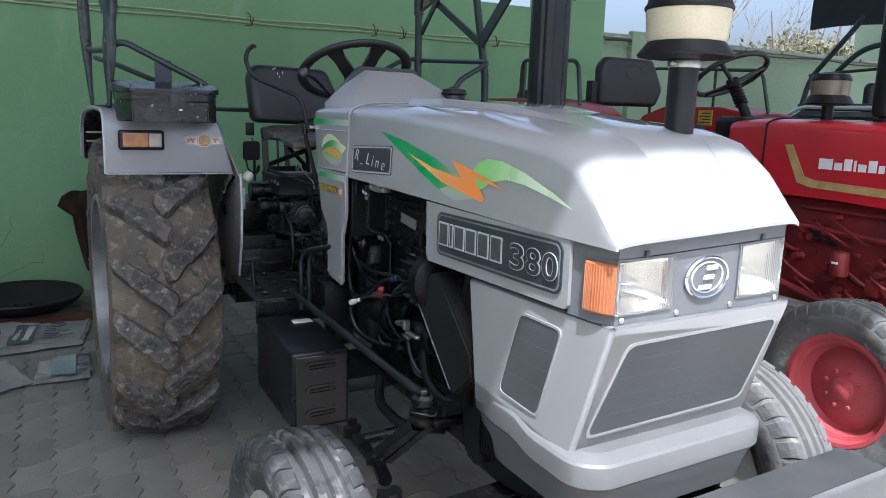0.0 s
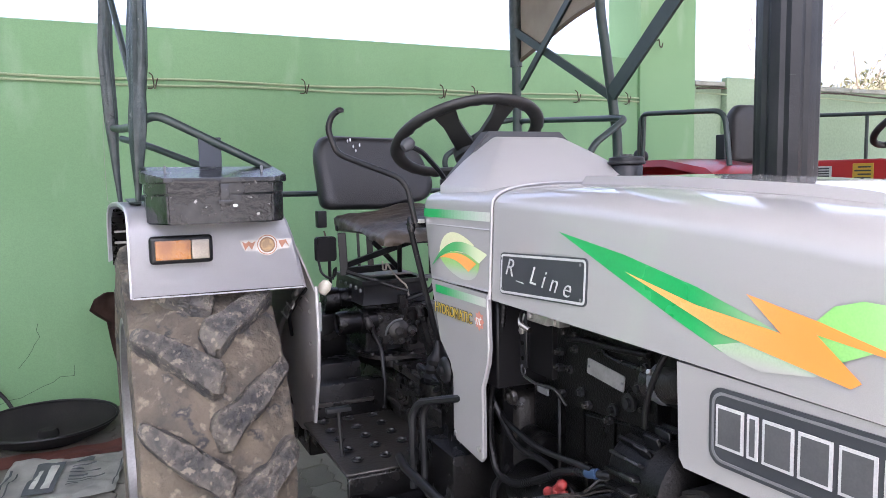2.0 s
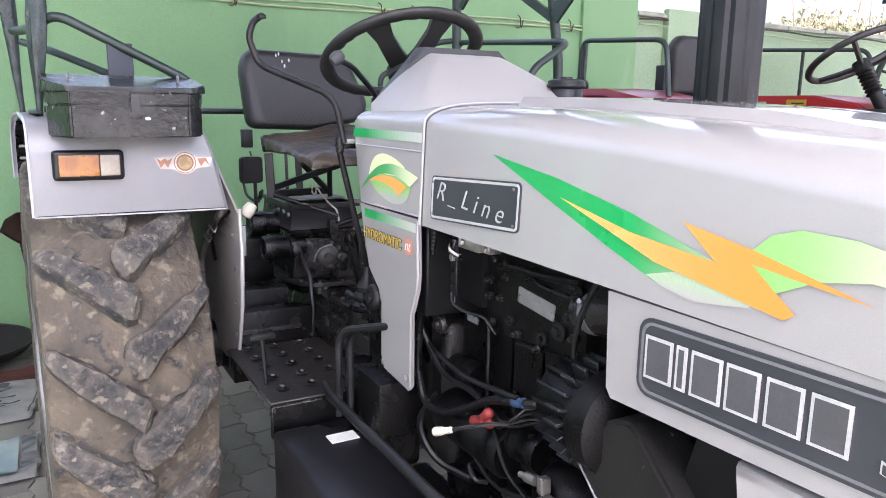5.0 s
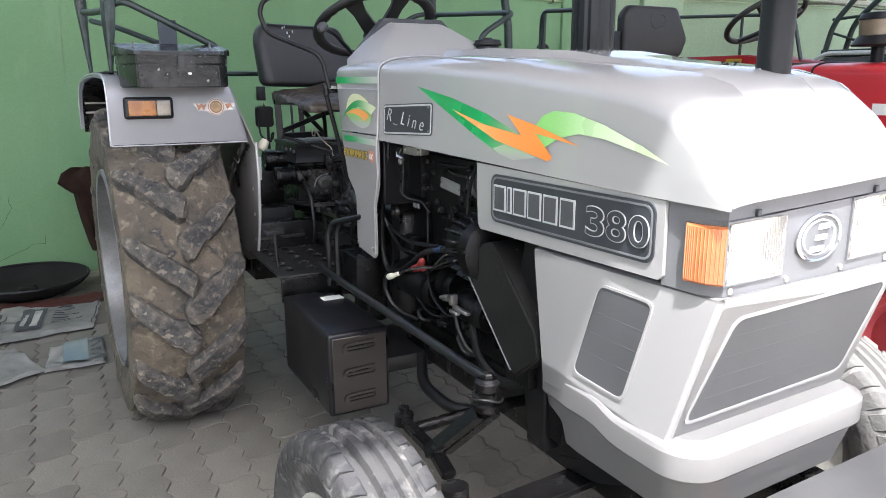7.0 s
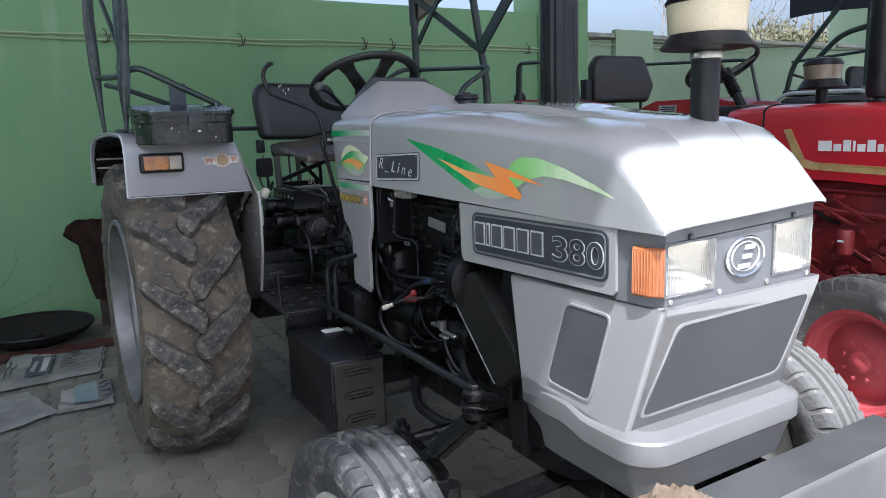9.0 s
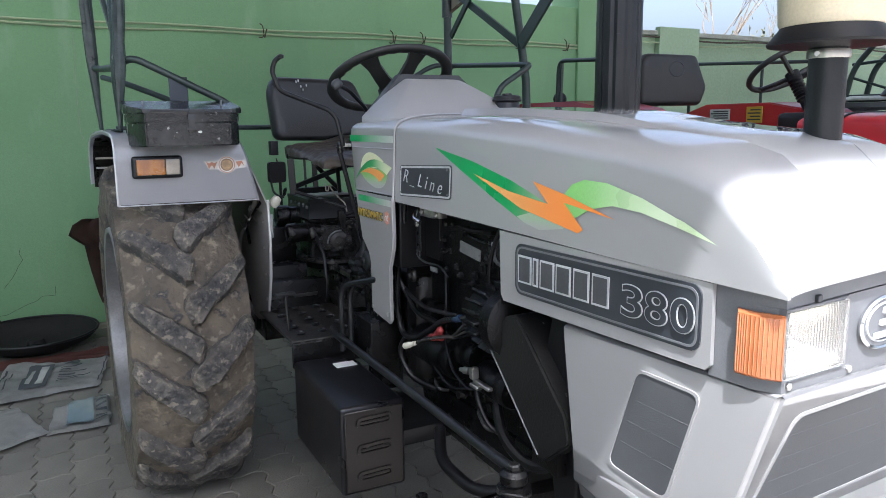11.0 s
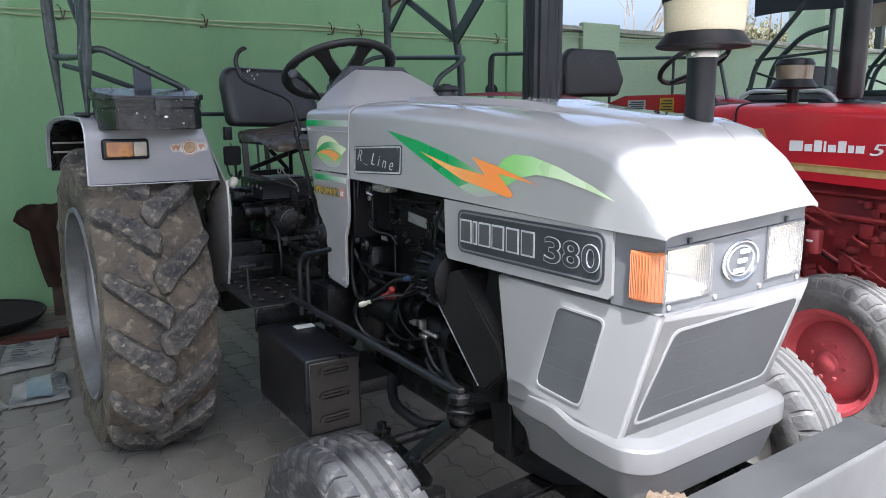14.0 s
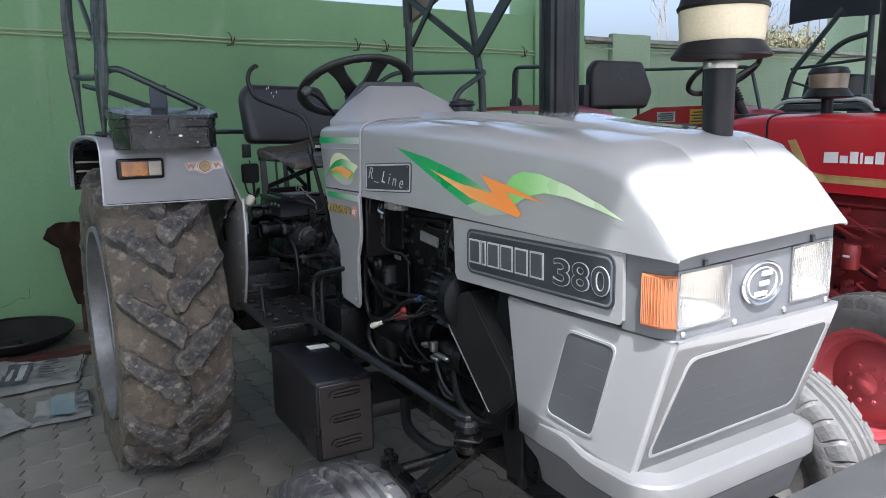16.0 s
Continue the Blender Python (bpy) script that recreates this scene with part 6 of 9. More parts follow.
for a, c, w, t in (((0.885, 3.30, 1.068), (0.879, 3.30, 1.215), 0.028, 0.020), ((0.944, 3.31, 1.068), (0.940, 3.31, 1.225), 0.010, 0.010), ((0.990, 3.32, 1.068), (0.984, 3.32, 1.225), 0.022, 0.014),
                   ((0.885, 3.33, 1.092), (1.035, 3.05, 1.195), 0.020, 0.012), ((0.950, 3.17, 1.190), (1.075, 3.26, 1.080), 0.018, 0.012), ((1.060, 3.22, 1.078), (1.000, 3.06, 1.192), 0.016, 0.012),
                   ((0.880, 3.30, 1.082), (1.10, 3.33, 1.082), 0.024, 0.014), ((1.28, 3.44, 1.03), (1.28, 3.44, 1.24), 0.028, 0.020), ((0.90, 3.44, 1.222), (1.33, 3.44, 1.232), 0.022, 0.014), ((0.94, 3.04, 1.196), (1.33, 3.04, 1.200), 0.018, 0.010)):
    b = B()
    flat_bar(b, a, c, w, t, (0.3, 1, 0.2))
    bmesh.ops.bevel(b, geom=list(b.edges), offset=0.002, segments=1, affect="EDGES")
    part("seat_strut", b, BLACK_PAINT, T)
b = B()
box(b, (0.824, 3.40, 1.228), (0.857, 3.44, 1.288), 0.004)
part("relay_box", b, BLACK_PLASTIC, T, "small black relay")
b = B()
tube(b, bend([(0.85, 3.42, 1.215), (0.86, 3.41, 1.17), (0.84, 3.38, 1.14), (0.85, 3.36, 1.10)], 0.02), 0.003, 6)
part("wire", b, WIRE, T)
b = B()
prism(b, rounded([(0, 0), (0.072, 0), (0.072, 0.084), (0, 0.084)], 0.014, 4), 0.022, axes((0.772, 3.262, 1.124), (1, 0.12, 0), (0, 0, 1)), 0.004)
part("rear_work_lamp", b, BLACK_PLASTIC, T, "small black lamp body")
b = B()
tube(b, bend([(0.785, 3.265, 1.13), (0.790, 3.25, 1.085), (0.815, 3.24, 1.066), (0.838, 3.25, 1.072), (0.845, 3.26, 1.100), (0.836, 3.26, 1.092), (0.832, 3.26, 1.06)], 0.014), 0.0042, 6)
tube(b, [(0.822, 3.262, 1.150), (0.826, 3.27, 1.03)], 0.006, 8)
part("wire", b, BLACK_PLASTIC, T)
b = B()
lathe(b, [(0, -0.024), (0.015, -0.02), (0.020, 0.0), (0.015, 0.02), (0, 0.024)], Matrix.Translation((0.740, 3.03, 1.070)) @ Matrix.Rotation(0.6, 4, "Y"), 16)
part("cream_knob", b, WHITE_PLASTIC, T, "cream plastic knob")
b = B()
tube(b, [(0.748, 3.04, 1.065), (0.76, 3.14, 1.045)], 0.008, 8)
part("control_lever", b, BLACK_GREASE, T)
b = B()
box(b, (0.720, 3.055, 0.93), (0.735, 3.06, 1.02), 0.002)
part("strap_plate", b, BADGE_SILVER, T)

# steering wheel and column
SW = Vector((1.135, 2.83, 1.512))
tilt = Matrix.Translation(SW) @ Matrix.Rotation(radians(-27), 4, "X")
b = B()
nR, nr = 64, 12
rings = []
for i in range(nR):
    a = 2 * math.pi * i / nR
    grip = 0.0018 * math.cos(a * 34)
    ring = []
    for j in range(nr):
        c = 2 * math.pi * j / nr
        rr = 0.0165 + (grip if math.sin(c) < 0 else 0)
        ring.append(tilt @ Vector(((0.212 + rr * 1.25 * math.cos(c)) * math.cos(a), (0.212 + rr * 1.25 * math.cos(c)) * math.sin(a), 0.78 * rr * math.sin(c))))
    rings.append(ring)
rings.append(rings[0])
loft(b, rings, caps=False)
bmesh.ops.remove_doubles(b, verts=b.verts, dist=1e-5)
sw = part("steering_wheel", b, WHEEL_PLASTIC, T, "black plastic steering wheel", smooth=60)
for deg in (227, 280, 70):
    a = radians(deg)
    d, q = Vector((math.cos(a), math.sin(a), 0)), Vector((-math.sin(a), math.cos(a), 0))
    b = B()
    rings = []
    for s, w, z in ((0.03, 0.030, -0.045), (0.09, 0.026, -0.035), (0.15, 0.024, -0.016), (0.196, 0.034, 0.0)):
        rings.append([tilt @ (d * s + q * w + Vector((0, 0, z + 0.007))), tilt @ (d * s - q * w + Vector((0, 0, z + 0.007))), tilt @ (d * s - q * w + Vector((0, 0, z - 0.006))), tilt @ (d * s + q * w + Vector((0, 0, z - 0.006)))])
    loft(b, rings)
    part("spoke", b, WHEEL_PLASTIC, sw)
    bolt(sw, tilt @ (d * 0.176 + Vector((0, 0, 0.004))), tilt.to_3x3() @ Vector((0, 0, 1)), 0.010, 0.006, BADGE_GREY)
b = B()
lathe(b, [(0, -0.020), (0.040, -0.022), (0.052, -0.035), (0.050, -0.062), (0.026, -0.07), (0.024, -0.26), (0, -0.26)], tilt, 24)
part("hub", b, WHEEL_PLASTIC, sw)
# hand throttle with ball knob beside the wheel
b = B()
lathe(b, [(0, -0.019), (0.011, -0.016), (0.0165, -0.006), (0.0165, 0.006), (0.011, 0.016), (0, 0.019)], Matrix.Translation((0.851, 2.599, 1.482)) @ Matrix.Rotation(0.9, 4, "Y"), 16)
kn = part("lever_knob", b, DASH_GREY, T, "dark round lever knob")
b = B()
tube(b, bend([(0.862, 2.605, 1.478), (0.90, 2.622, 1.465), (0.965, 2.66, 1.415), (0.986, 2.671, 1.392), (0.99, 2.671, 1.34)], 0.04), 0.007, 8)
part("throttle_lever", b, BLACK_PAINT, kn)
b = B()
lathe(b, [(0, 1.375), (0.016, 1.375), (0.016, 1.392), (0.010, 1.398), (0, 1.40)], Matrix.Translation((0.988, 2.671, 0)), 14)
part("lever_socket", b, BLACK_GREASE, kn)
b = B()
tube(b, bend([(1.90, 3.84, 1.665), (1.80, 3.86, 1.65), (1.538, 3.86, 1.496), (1.532, 3.86, 1.453), (1.577, 3.86, 1.383), (1.78, 3.86, 1.386)], 0.04, 5), 0.0125, 10)
part("grab_rail", b, GREEN_PIPE, T)

# long bent gear lever beside the seat
b = B()
tube(b, bend([(0.652, 2.532, 1.556), (0.640, 2.545, 1.545), (0.632, 2.555, 1.515), (0.650, 2.555, 1.465), (0.668, 2.56, 1.452), (0.815, 2.575, 1.400), (0.838, 2.575, 1.375), (0.860, 2.58, 1.285)], 0.02, 4), 0.0075, 10)
gl = part("gear_lever", b, BLACK_PAINT, T, "long bent black gear lever")
b = B()
lathe(b, [(0, -0.006), (0.0098, -0.004), (0.0102, 0.003), (0.005, 0.007), (0, 0.0075)], Matrix.Translation((0.655, 2.53, 1.556)), 14)
part("knob", b, BLACK_PLASTIC, gl)
b = B()
tube(b, [(0.850, 2.60, 1.285), (0.905, 2.63, 1.10), (0.955, 2.665, 0.95)], 0.008, 8)
part("lever_rod", b, BLACK_PAINT, T)
b = B()
lathe(b, [(0, 0), (0.0095, 0.0), (0.0105, 0.006), (0.0105, 0.030), (0.0085, 0.036), (0, 0.037)], Matrix.Translation((0.853, 2.592, 1.262)), 14)
box(b, (0.858, 2.588, 1.270), (0.905, 2.612, 1.284), 0.004)
part("lever_clamp", b, BLACK_GREASE, T)
b = B()
box(b, (0.858, 2.575, 1.283), (0.885, 2.595, 1.293), 0.002)
part("lever_pin", b, STEEL, T)

# spring clip on the inner mudguard plate
for y, z in ((3.118, 1.018), (3.20, 0.975)):
    b = B()
    tube(b, [(0.672 + 0.004 * k, y - 0.012 * k + 0.016 * math.cos(0.8 * k), z + 0.004 * k + 0.016 * math.sin(0.8 * k)) for k in range(-5, 6)], 0.003, 6)
    part("spring_clip", b, STEEL, T)
b = B()
tube(b, bend([(0.69, 3.05, 1.07), (0.675, 3.12, 1.02), (0.675, 3.25, 0.95), (0.69, 3.28, 0.88)], 0.04), 0.006, 6)
part("wire", b, BLACK_PLASTIC, T)
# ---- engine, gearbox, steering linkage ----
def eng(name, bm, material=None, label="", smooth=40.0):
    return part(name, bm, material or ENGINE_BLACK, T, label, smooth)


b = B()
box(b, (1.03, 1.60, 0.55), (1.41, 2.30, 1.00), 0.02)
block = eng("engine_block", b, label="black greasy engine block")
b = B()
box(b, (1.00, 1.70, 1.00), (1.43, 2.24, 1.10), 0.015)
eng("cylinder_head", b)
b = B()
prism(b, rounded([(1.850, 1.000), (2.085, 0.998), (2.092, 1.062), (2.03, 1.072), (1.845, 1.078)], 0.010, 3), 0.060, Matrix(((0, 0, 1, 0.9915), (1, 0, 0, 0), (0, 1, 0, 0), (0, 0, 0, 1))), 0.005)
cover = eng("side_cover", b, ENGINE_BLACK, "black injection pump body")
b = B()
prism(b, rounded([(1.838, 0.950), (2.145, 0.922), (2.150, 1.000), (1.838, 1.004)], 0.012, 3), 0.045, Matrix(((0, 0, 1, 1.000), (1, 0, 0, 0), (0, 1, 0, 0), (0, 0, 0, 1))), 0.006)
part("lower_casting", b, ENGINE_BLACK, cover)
b = B()
tube(b, bend([(0.990, 2.095, 1.066), (0.984, 2.02, 1.078), (0.984, 1.95, 1.078), (0.986, 1.845, 1.086)], 0.02), 0.0065, 8)
part("cover_rail", b, ENGINE_BLACK, cover)
b = B()
tube(b, bend([(0.988, 2.00, 1.060), (0.986, 1.972, 1.070), (0.980, 1.955, 1.064), (0.986, 1.93, 1.058), (0.988, 1.86, 1.056)], 0.012), 0.0045, 8)
part("fuel_line", b, BLACK_GREASE, cover)
for y, z, r in ((1.905, 0.985, 0.017), (1.952, 0.958, 0.012), (2.055, 0.965, 0.010), (1.878, 1.018, 0.013), (1.990, 1.078, 0.009)):
    b = B()
    lathe(b, [(0, 0.014), (r * 0.55, 0.014), (r * 0.6, 0.007), (r, 0.006), (r, 0)], axes((0.997, y, z), (0, 1, 0), (0, 0, -1)), 16)
    part("cover_plug", b, BLACK_PAINT, cover)
for y, z in ((2.128, 1.032), (2.130, 0.998), (2.088, 1.004), (2.120, 0.945), (2.070, 1.050), (1.962, 0.936), (1.862, 0.985), (1.858, 1.060), (2.03, 0.945)):
    bolt(cover, (0.998, y, z), (-1, 0, 0), 0.0095, 0.011, BLACK_PAINT)
    bolt(cover, (0.988, y, z), (-1, 0, 0), 0.0055, 0.008, BLACK_DUSTY)
b = B()
prism(b, rounded([(1.868, 0.825), (2.082, 0.815), (2.082, 0.920), (1.905, 0.938), (1.872, 0.918)], 0.012, 4), 0.020, Matrix(((0, 0, 1, 1.012), (1, 0, 0, 0), (0, 1, 0, 0), (0, 0, 0, 1))), 0.003)
gc = eng("timing_plate", b, ENGINE_BLACK, "flat black cover plate")
b = B()
tube(b, bend([(1.011, 2.06, 0.914), (1.011, 1.905, 0.936), (1.011, 1.872, 0.916), (1.011, 1.868, 0.84)], 0.014, 5), 0.0022, 6)
part("plate_edge", b, BLACK_PAINT, gc)
# wide intake hose with two clamps
b = B()
tube(b, [(1.022, 1.870, 1.030), (1.022, 1.80, 1.042), (1.022, 1.69, 1.062), (1.03, 1.58, 1.07)], 0.038, 24)
ih = eng("intake_hose", b, BLACK_DUSTY, "wide black rubber intake hose")
for y, z in ((1.838, 1.0355), (1.752, 1.051)):
    b = B()
    cyl(b, (1.022, y + 0.008, z - 0.0015), (1.022, y - 0.008, z + 0.0015), 0.0405, 28)
    part("hose_clamp", b, BADGE_GREY, ih, "dull steel hose clamp")
    bolt(ih, (0.985, y, z + 0.022), (-1, 0, 0.4), 0.006, 0.008, STEEL)


def corrugated(bm, pts, r, pitch=0.0042):
    """Ringed flexible conduit along a path."""
    pts = [Vector(p) for p in pts]
    line, run = [], 0.0
    for p, q in zip(pts, pts[1:]):
        n = max(1, int((q - p).length / pitch))
        line += [p.lerp(q, k / n) for k in range(n)]
    rings = []
    for k, p in enumerate(line):
        d = (line[min(k + 1, len(line) - 1)] - line[max(k - 1, 0)]).normalized()
        u = d.orthogonal().normalized()
        if rings:
            u = (prev - d * prev.dot(d)).normalized()
        prev = u
        v, rr = d.cross(u), r * (1.0 if k % 2 else 0.90)
        rings.append([p + u * rr * math.cos(a) + v * rr * math.sin(a) for a in (2 * math.pi * c / 10 for c in range(10))])
    return loft(bm, rings)


b = B()
corrugated(b, bend([(0.975, 1.765, 1.125), (0.966, 1.785, 1.098), (0.962, 1.812, 1.045), (0.962, 1.828, 0.985), (0.966, 1.822, 0.930)], 0.03, 6), 0.0058)
eng("corrugated_conduit", b, BLACK_PLASTIC, "thin black corrugated cable conduit", 20)
b = B()
corrugated(b, bend([(0.922, 2.235, 1.145), (0.920, 2.255, 1.00), (0.922, 2.300, 0.915), (0.925, 2.316, 0.80), (0.926, 2.286, 0.722), (0.930, 2.205, 0.726), (0.930, 2.10, 0.780), (0.930, 2.02, 0.828), (0.932, 1.925, 0.856), (0.955, 1.88, 0.862)], 0.035, 6), 0.0088)
cc = eng("corrugated_conduit", b, BLACK_PLASTIC, "black corrugated cable conduit", 20)
b = B()
cyl(b, (0.931, 1.945, 0.850), (0.933, 1.918, 0.858), 0.0098, 14)
part("tape_wrap", b, mat("blue_tape", (0.03, 0.06, 0.12), (0.02, 0.04, 0.09), rough=0.4, scale=20, fine=200, bump=0.1), cc, "blue tape wrap")
b = B()
tube(b, bend([(0.945, 2.30, 0.862), (0.935, 2.25, 0.852), (0.928, 2.11, 0.840), (0.930, 1.93, 0.862)], 0.05), 0.0062, 10)
eng("cable", b, BLACK_PLASTIC)
b = B()
lathe(b, [(0, 0.020), (0.008, 0.020), (0.009, 0.012), (0.018, 0.010), (0.021, 0.004), (0.021, 0)], axes((0.960, 2.268, 0.905), (0, 1, 0), (0, 0, -1)), 18)
eng("plug", b, BLACK_DUSTY)
b = B()
box(b, (0.988, 2.150, 0.965), (1.018, 2.32, 1.130), 0.006)
eng("side_shield", b, BLACK_PLASTIC)
b = B()
box(b, (0.985, 2.165, 0.928), (0.990, 2.205, 0.942), 0.001, 1)
eng("paper_tag", b, BADGE_GREY, "small pale tag")
m = axes((0.9905, 2.027, 1.012), (0.0, -1, -0.10), (0, 0, 1))
b = B()
prism(b, rounded([(0, 0), (0.112, 0), (0.112, 0.031), (0, 0.031)], 0.003, 2), 0.002, m)
npl = eng("maker_plate", b, PLATE_DULL, "blank silver maker's plate")
for u in (0.006, 0.106):
    bolt(npl, m @ Vector((u, 0.0155, 0.002)), (-1, 0, 0), 0.003, 0.0015, BADGE_GREY, "rivet")
rnd = random.Random(12)
# cover bolts, ribs and stubs
for i in range(7):
    bolt(block, (0.991, 1.87 + 0.04 * i, 1.078), (-1, 0, 0), 0.007, 0.006, BLACK_DUSTY)
for i in range(6):
    b = B()
    box(b, (1.012, 1.66 + 0.10 * i, 0.60), (1.032, 1.675 + 0.10 * i, 0.93), 0.004, 1)
    part("rib", b, ENGINE_BLACK, block)
# lifting bracket and zinc latch under the bonnet
b = B()
box(b, (0.935, 2.085, 1.098), (0.965, 2.165, 1.122), 0.003)
box(b, (0.935, 2.045, 1.102), (0.962, 2.09, 1.124), 0.003)
lt = eng("bonnet_latch", b, STEEL, "zinc-plated bonnet latch")
b = B()
tube(b, bend([(0.925, 2.165, 1.112), (0.912, 2.155, 1.094), (0.915, 2.12, 1.086)], 0.01), 0.006, 8)
part("latch_tongue", b, CHROME, lt)
for y in (2.06, 2.145):
    bolt(lt, (0.934, y, 1.112), (-1, 0, 0), 0.008, 0.005, STEEL)
b = B()
box(b, (0.938, 2.172, 0.992), (0.943, 2.198, 1.112), 0.002, 1)
lb = eng("latch_bracket", b, BLACK_PAINT, "black drilled strap")
bolt(lb, (0.938, 2.186, 1.072), (-1, 0, 0), 0.009, 0.006, STEEL)
for z in (1.045, 1.012):
    b = B()
    lathe(b, [(0, 0.0012), (0.0048, 0.0012), (0.0048, 0.0)], axes((0.938, 2.186, z), (0, 1, 0), (0, 0, -1)), 12)
    part("strap_hole", b, BLACK_GREASE, lb)
b = B()
tube(b, bend([(0.939, 2.190, 0.998), (0.934, 2.186, 0.985), (0.940, 2.182, 0.972), (0.946, 2.188, 0.985), (0.941, 2.19, 0.997)], 0.005), 0.0024, 8)
tube(b, bend([(0.940, 2.186, 0.974), (0.950, 2.165, 0.962), (0.975, 2.12, 0.958), (0.99, 2.10, 0.925)], 0.012), 0.0032, 8)
part("wire_link", b, BLACK_PAINT, lb)
# firewall sheet under the dash
b = B()
box(b, (0.968, 2.325, 0.70), (1.52, 2.340, 1.15), 0.003, 1)
eng("firewall", b, BLACK_PLASTIC)
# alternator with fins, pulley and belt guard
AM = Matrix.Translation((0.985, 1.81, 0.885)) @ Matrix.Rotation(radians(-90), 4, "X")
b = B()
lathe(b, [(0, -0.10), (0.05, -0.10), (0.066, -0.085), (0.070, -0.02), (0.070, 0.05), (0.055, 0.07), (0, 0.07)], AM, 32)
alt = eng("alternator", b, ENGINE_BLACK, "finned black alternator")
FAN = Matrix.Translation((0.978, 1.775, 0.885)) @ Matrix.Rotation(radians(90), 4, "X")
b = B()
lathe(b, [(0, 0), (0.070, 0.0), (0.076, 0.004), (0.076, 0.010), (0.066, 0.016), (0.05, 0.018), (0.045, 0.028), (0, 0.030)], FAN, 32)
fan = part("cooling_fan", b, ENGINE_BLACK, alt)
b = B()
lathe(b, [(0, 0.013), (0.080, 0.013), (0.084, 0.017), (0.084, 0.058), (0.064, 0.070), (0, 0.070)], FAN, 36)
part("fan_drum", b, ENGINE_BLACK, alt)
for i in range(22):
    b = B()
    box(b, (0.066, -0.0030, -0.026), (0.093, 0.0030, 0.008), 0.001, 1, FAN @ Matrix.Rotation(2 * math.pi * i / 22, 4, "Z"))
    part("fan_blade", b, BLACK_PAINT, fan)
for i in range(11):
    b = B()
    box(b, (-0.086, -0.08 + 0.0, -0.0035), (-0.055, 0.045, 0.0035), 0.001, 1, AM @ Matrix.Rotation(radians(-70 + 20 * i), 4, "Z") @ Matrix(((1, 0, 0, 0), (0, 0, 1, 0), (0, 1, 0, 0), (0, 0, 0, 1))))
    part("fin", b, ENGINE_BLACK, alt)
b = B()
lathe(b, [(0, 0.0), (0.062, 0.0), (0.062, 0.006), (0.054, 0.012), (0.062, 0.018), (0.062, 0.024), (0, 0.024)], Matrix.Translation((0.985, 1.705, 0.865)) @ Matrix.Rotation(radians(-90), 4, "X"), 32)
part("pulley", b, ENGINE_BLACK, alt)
b = B()
prism(b, rounded([(1.775, 0.835), (1.700, 0.915), (1.655, 0.930), (1.620, 0.905), (1.460, 0.760), (1.445, 0.70), (1.535, 0.625), (1.560, 0.635)], 0.012, 3), 0.085, Matrix(((0, 0, -1, 1.012), (1, 0, 0, 0), (0, 1, 0, 0), (0, 0, 0, 1))), 0.006)
bg = eng("belt_guard", b, GUARD, "flat black belt guard")
# Thin grey line drawn on the edge as the guard's highlight.
b = B()
tube(b, [(0.9265, 1.770, 0.832), (0.9265, 1.555, 0.637)], 0.0022, 5)
part("guard_rib", b, BADGE_GREY, bg)
b = B()
box(b, (0.94, 1.50, 0.60), (1.02, 1.60, 0.66), 0.006)
eng("guard_bracket", b, ENGINE_BLACK)
# radiator and shroud
b = B()
box(b, (0.955, 1.455, 0.46), (1.48, 1.475, 1.10), 0.004, 1)
eng("radiator_shroud", b, BLACK_PLASTIC)
b = B()
box(b, (0.965, 1.40, 0.50), (1.47, 1.454, 1.08), 0.006)
eng("radiator", b, ENGINE_BLACK)
b = B()
prism(b, [(1.475, 0.95), (1.56, 0.95), (1.60, 0.80), (1.53, 0.47), (1.46, 0.47)], 0.006, Matrix(((0, 0, 1, 0.966), (1, 0, 0, 0), (0, 1, 0, 0), (0, 0, 0, 1))))
eng("shroud_side", b, BLACK_PLASTIC)
b = B()
box(b, (0.905, 2.238, 0.935), (1.44, 2.44, 1.148), 0.004, 1)
eng("dash_underside", b, BLACK_PLASTIC)
# starter, filters, injection pump
for a, c, r in (((0.99, 2.02, 0.70), (0.99, 2.27, 0.69), 0.055), ((1.0, 1.93, 0.735), (1.0, 2.02, 0.735), 0.042), ((0.995, 1.75, 0.70), (0.995, 1.90, 0.70), 0.045), ((1.0, 2.17, 0.80), (1.0, 2.27, 0.80), 0.035)):
    b = B()
    lathe(b, [(0, 0), (r * 0.9, 0), (r, 0.008), (r, 0.035), (r * 0.93, 0.04), (r * 0.93, 0.06), (r, 0.065), (r, (Vector(c) - Vector(a)).length - 0.01), (r * 0.85, (Vector(c) - Vector(a)).length), (0, (Vector(c) - Vector(a)).length)],
          Matrix.Translation(a) @ Matrix.Rotation(radians(-90), 4, "X"), 24)
    eng("starter_motor" if r > 0.05 else "oil_filter" if r > 0.04 else "fuel_pump", b, ENGINE_BLACK)
b = B()
tube(b, [(0.914, 2.050, 0.776), (0.920, 2.018, 0.783)], 0.0100, 16)
tube(b, [(0.917, 2.034, 0.780), (0.921, 2.016, 0.802)], 0.0095, 16)
for p, r in (((0.914, 2.052, 0.775), 0.0105), ((0.921, 2.014, 0.803), 0.0110), ((0.919, 2.028, 0.785), 0.0122), ((0.922, 2.010, 0.784), 0.0105)):
    bmesh.ops.create_uvsphere(b, u_segments=16, v_segments=10, radius=r, matrix=Matrix.Translation(p))
eng("terminal_boot", b, RED_CAP, "red rubber battery terminal boot")
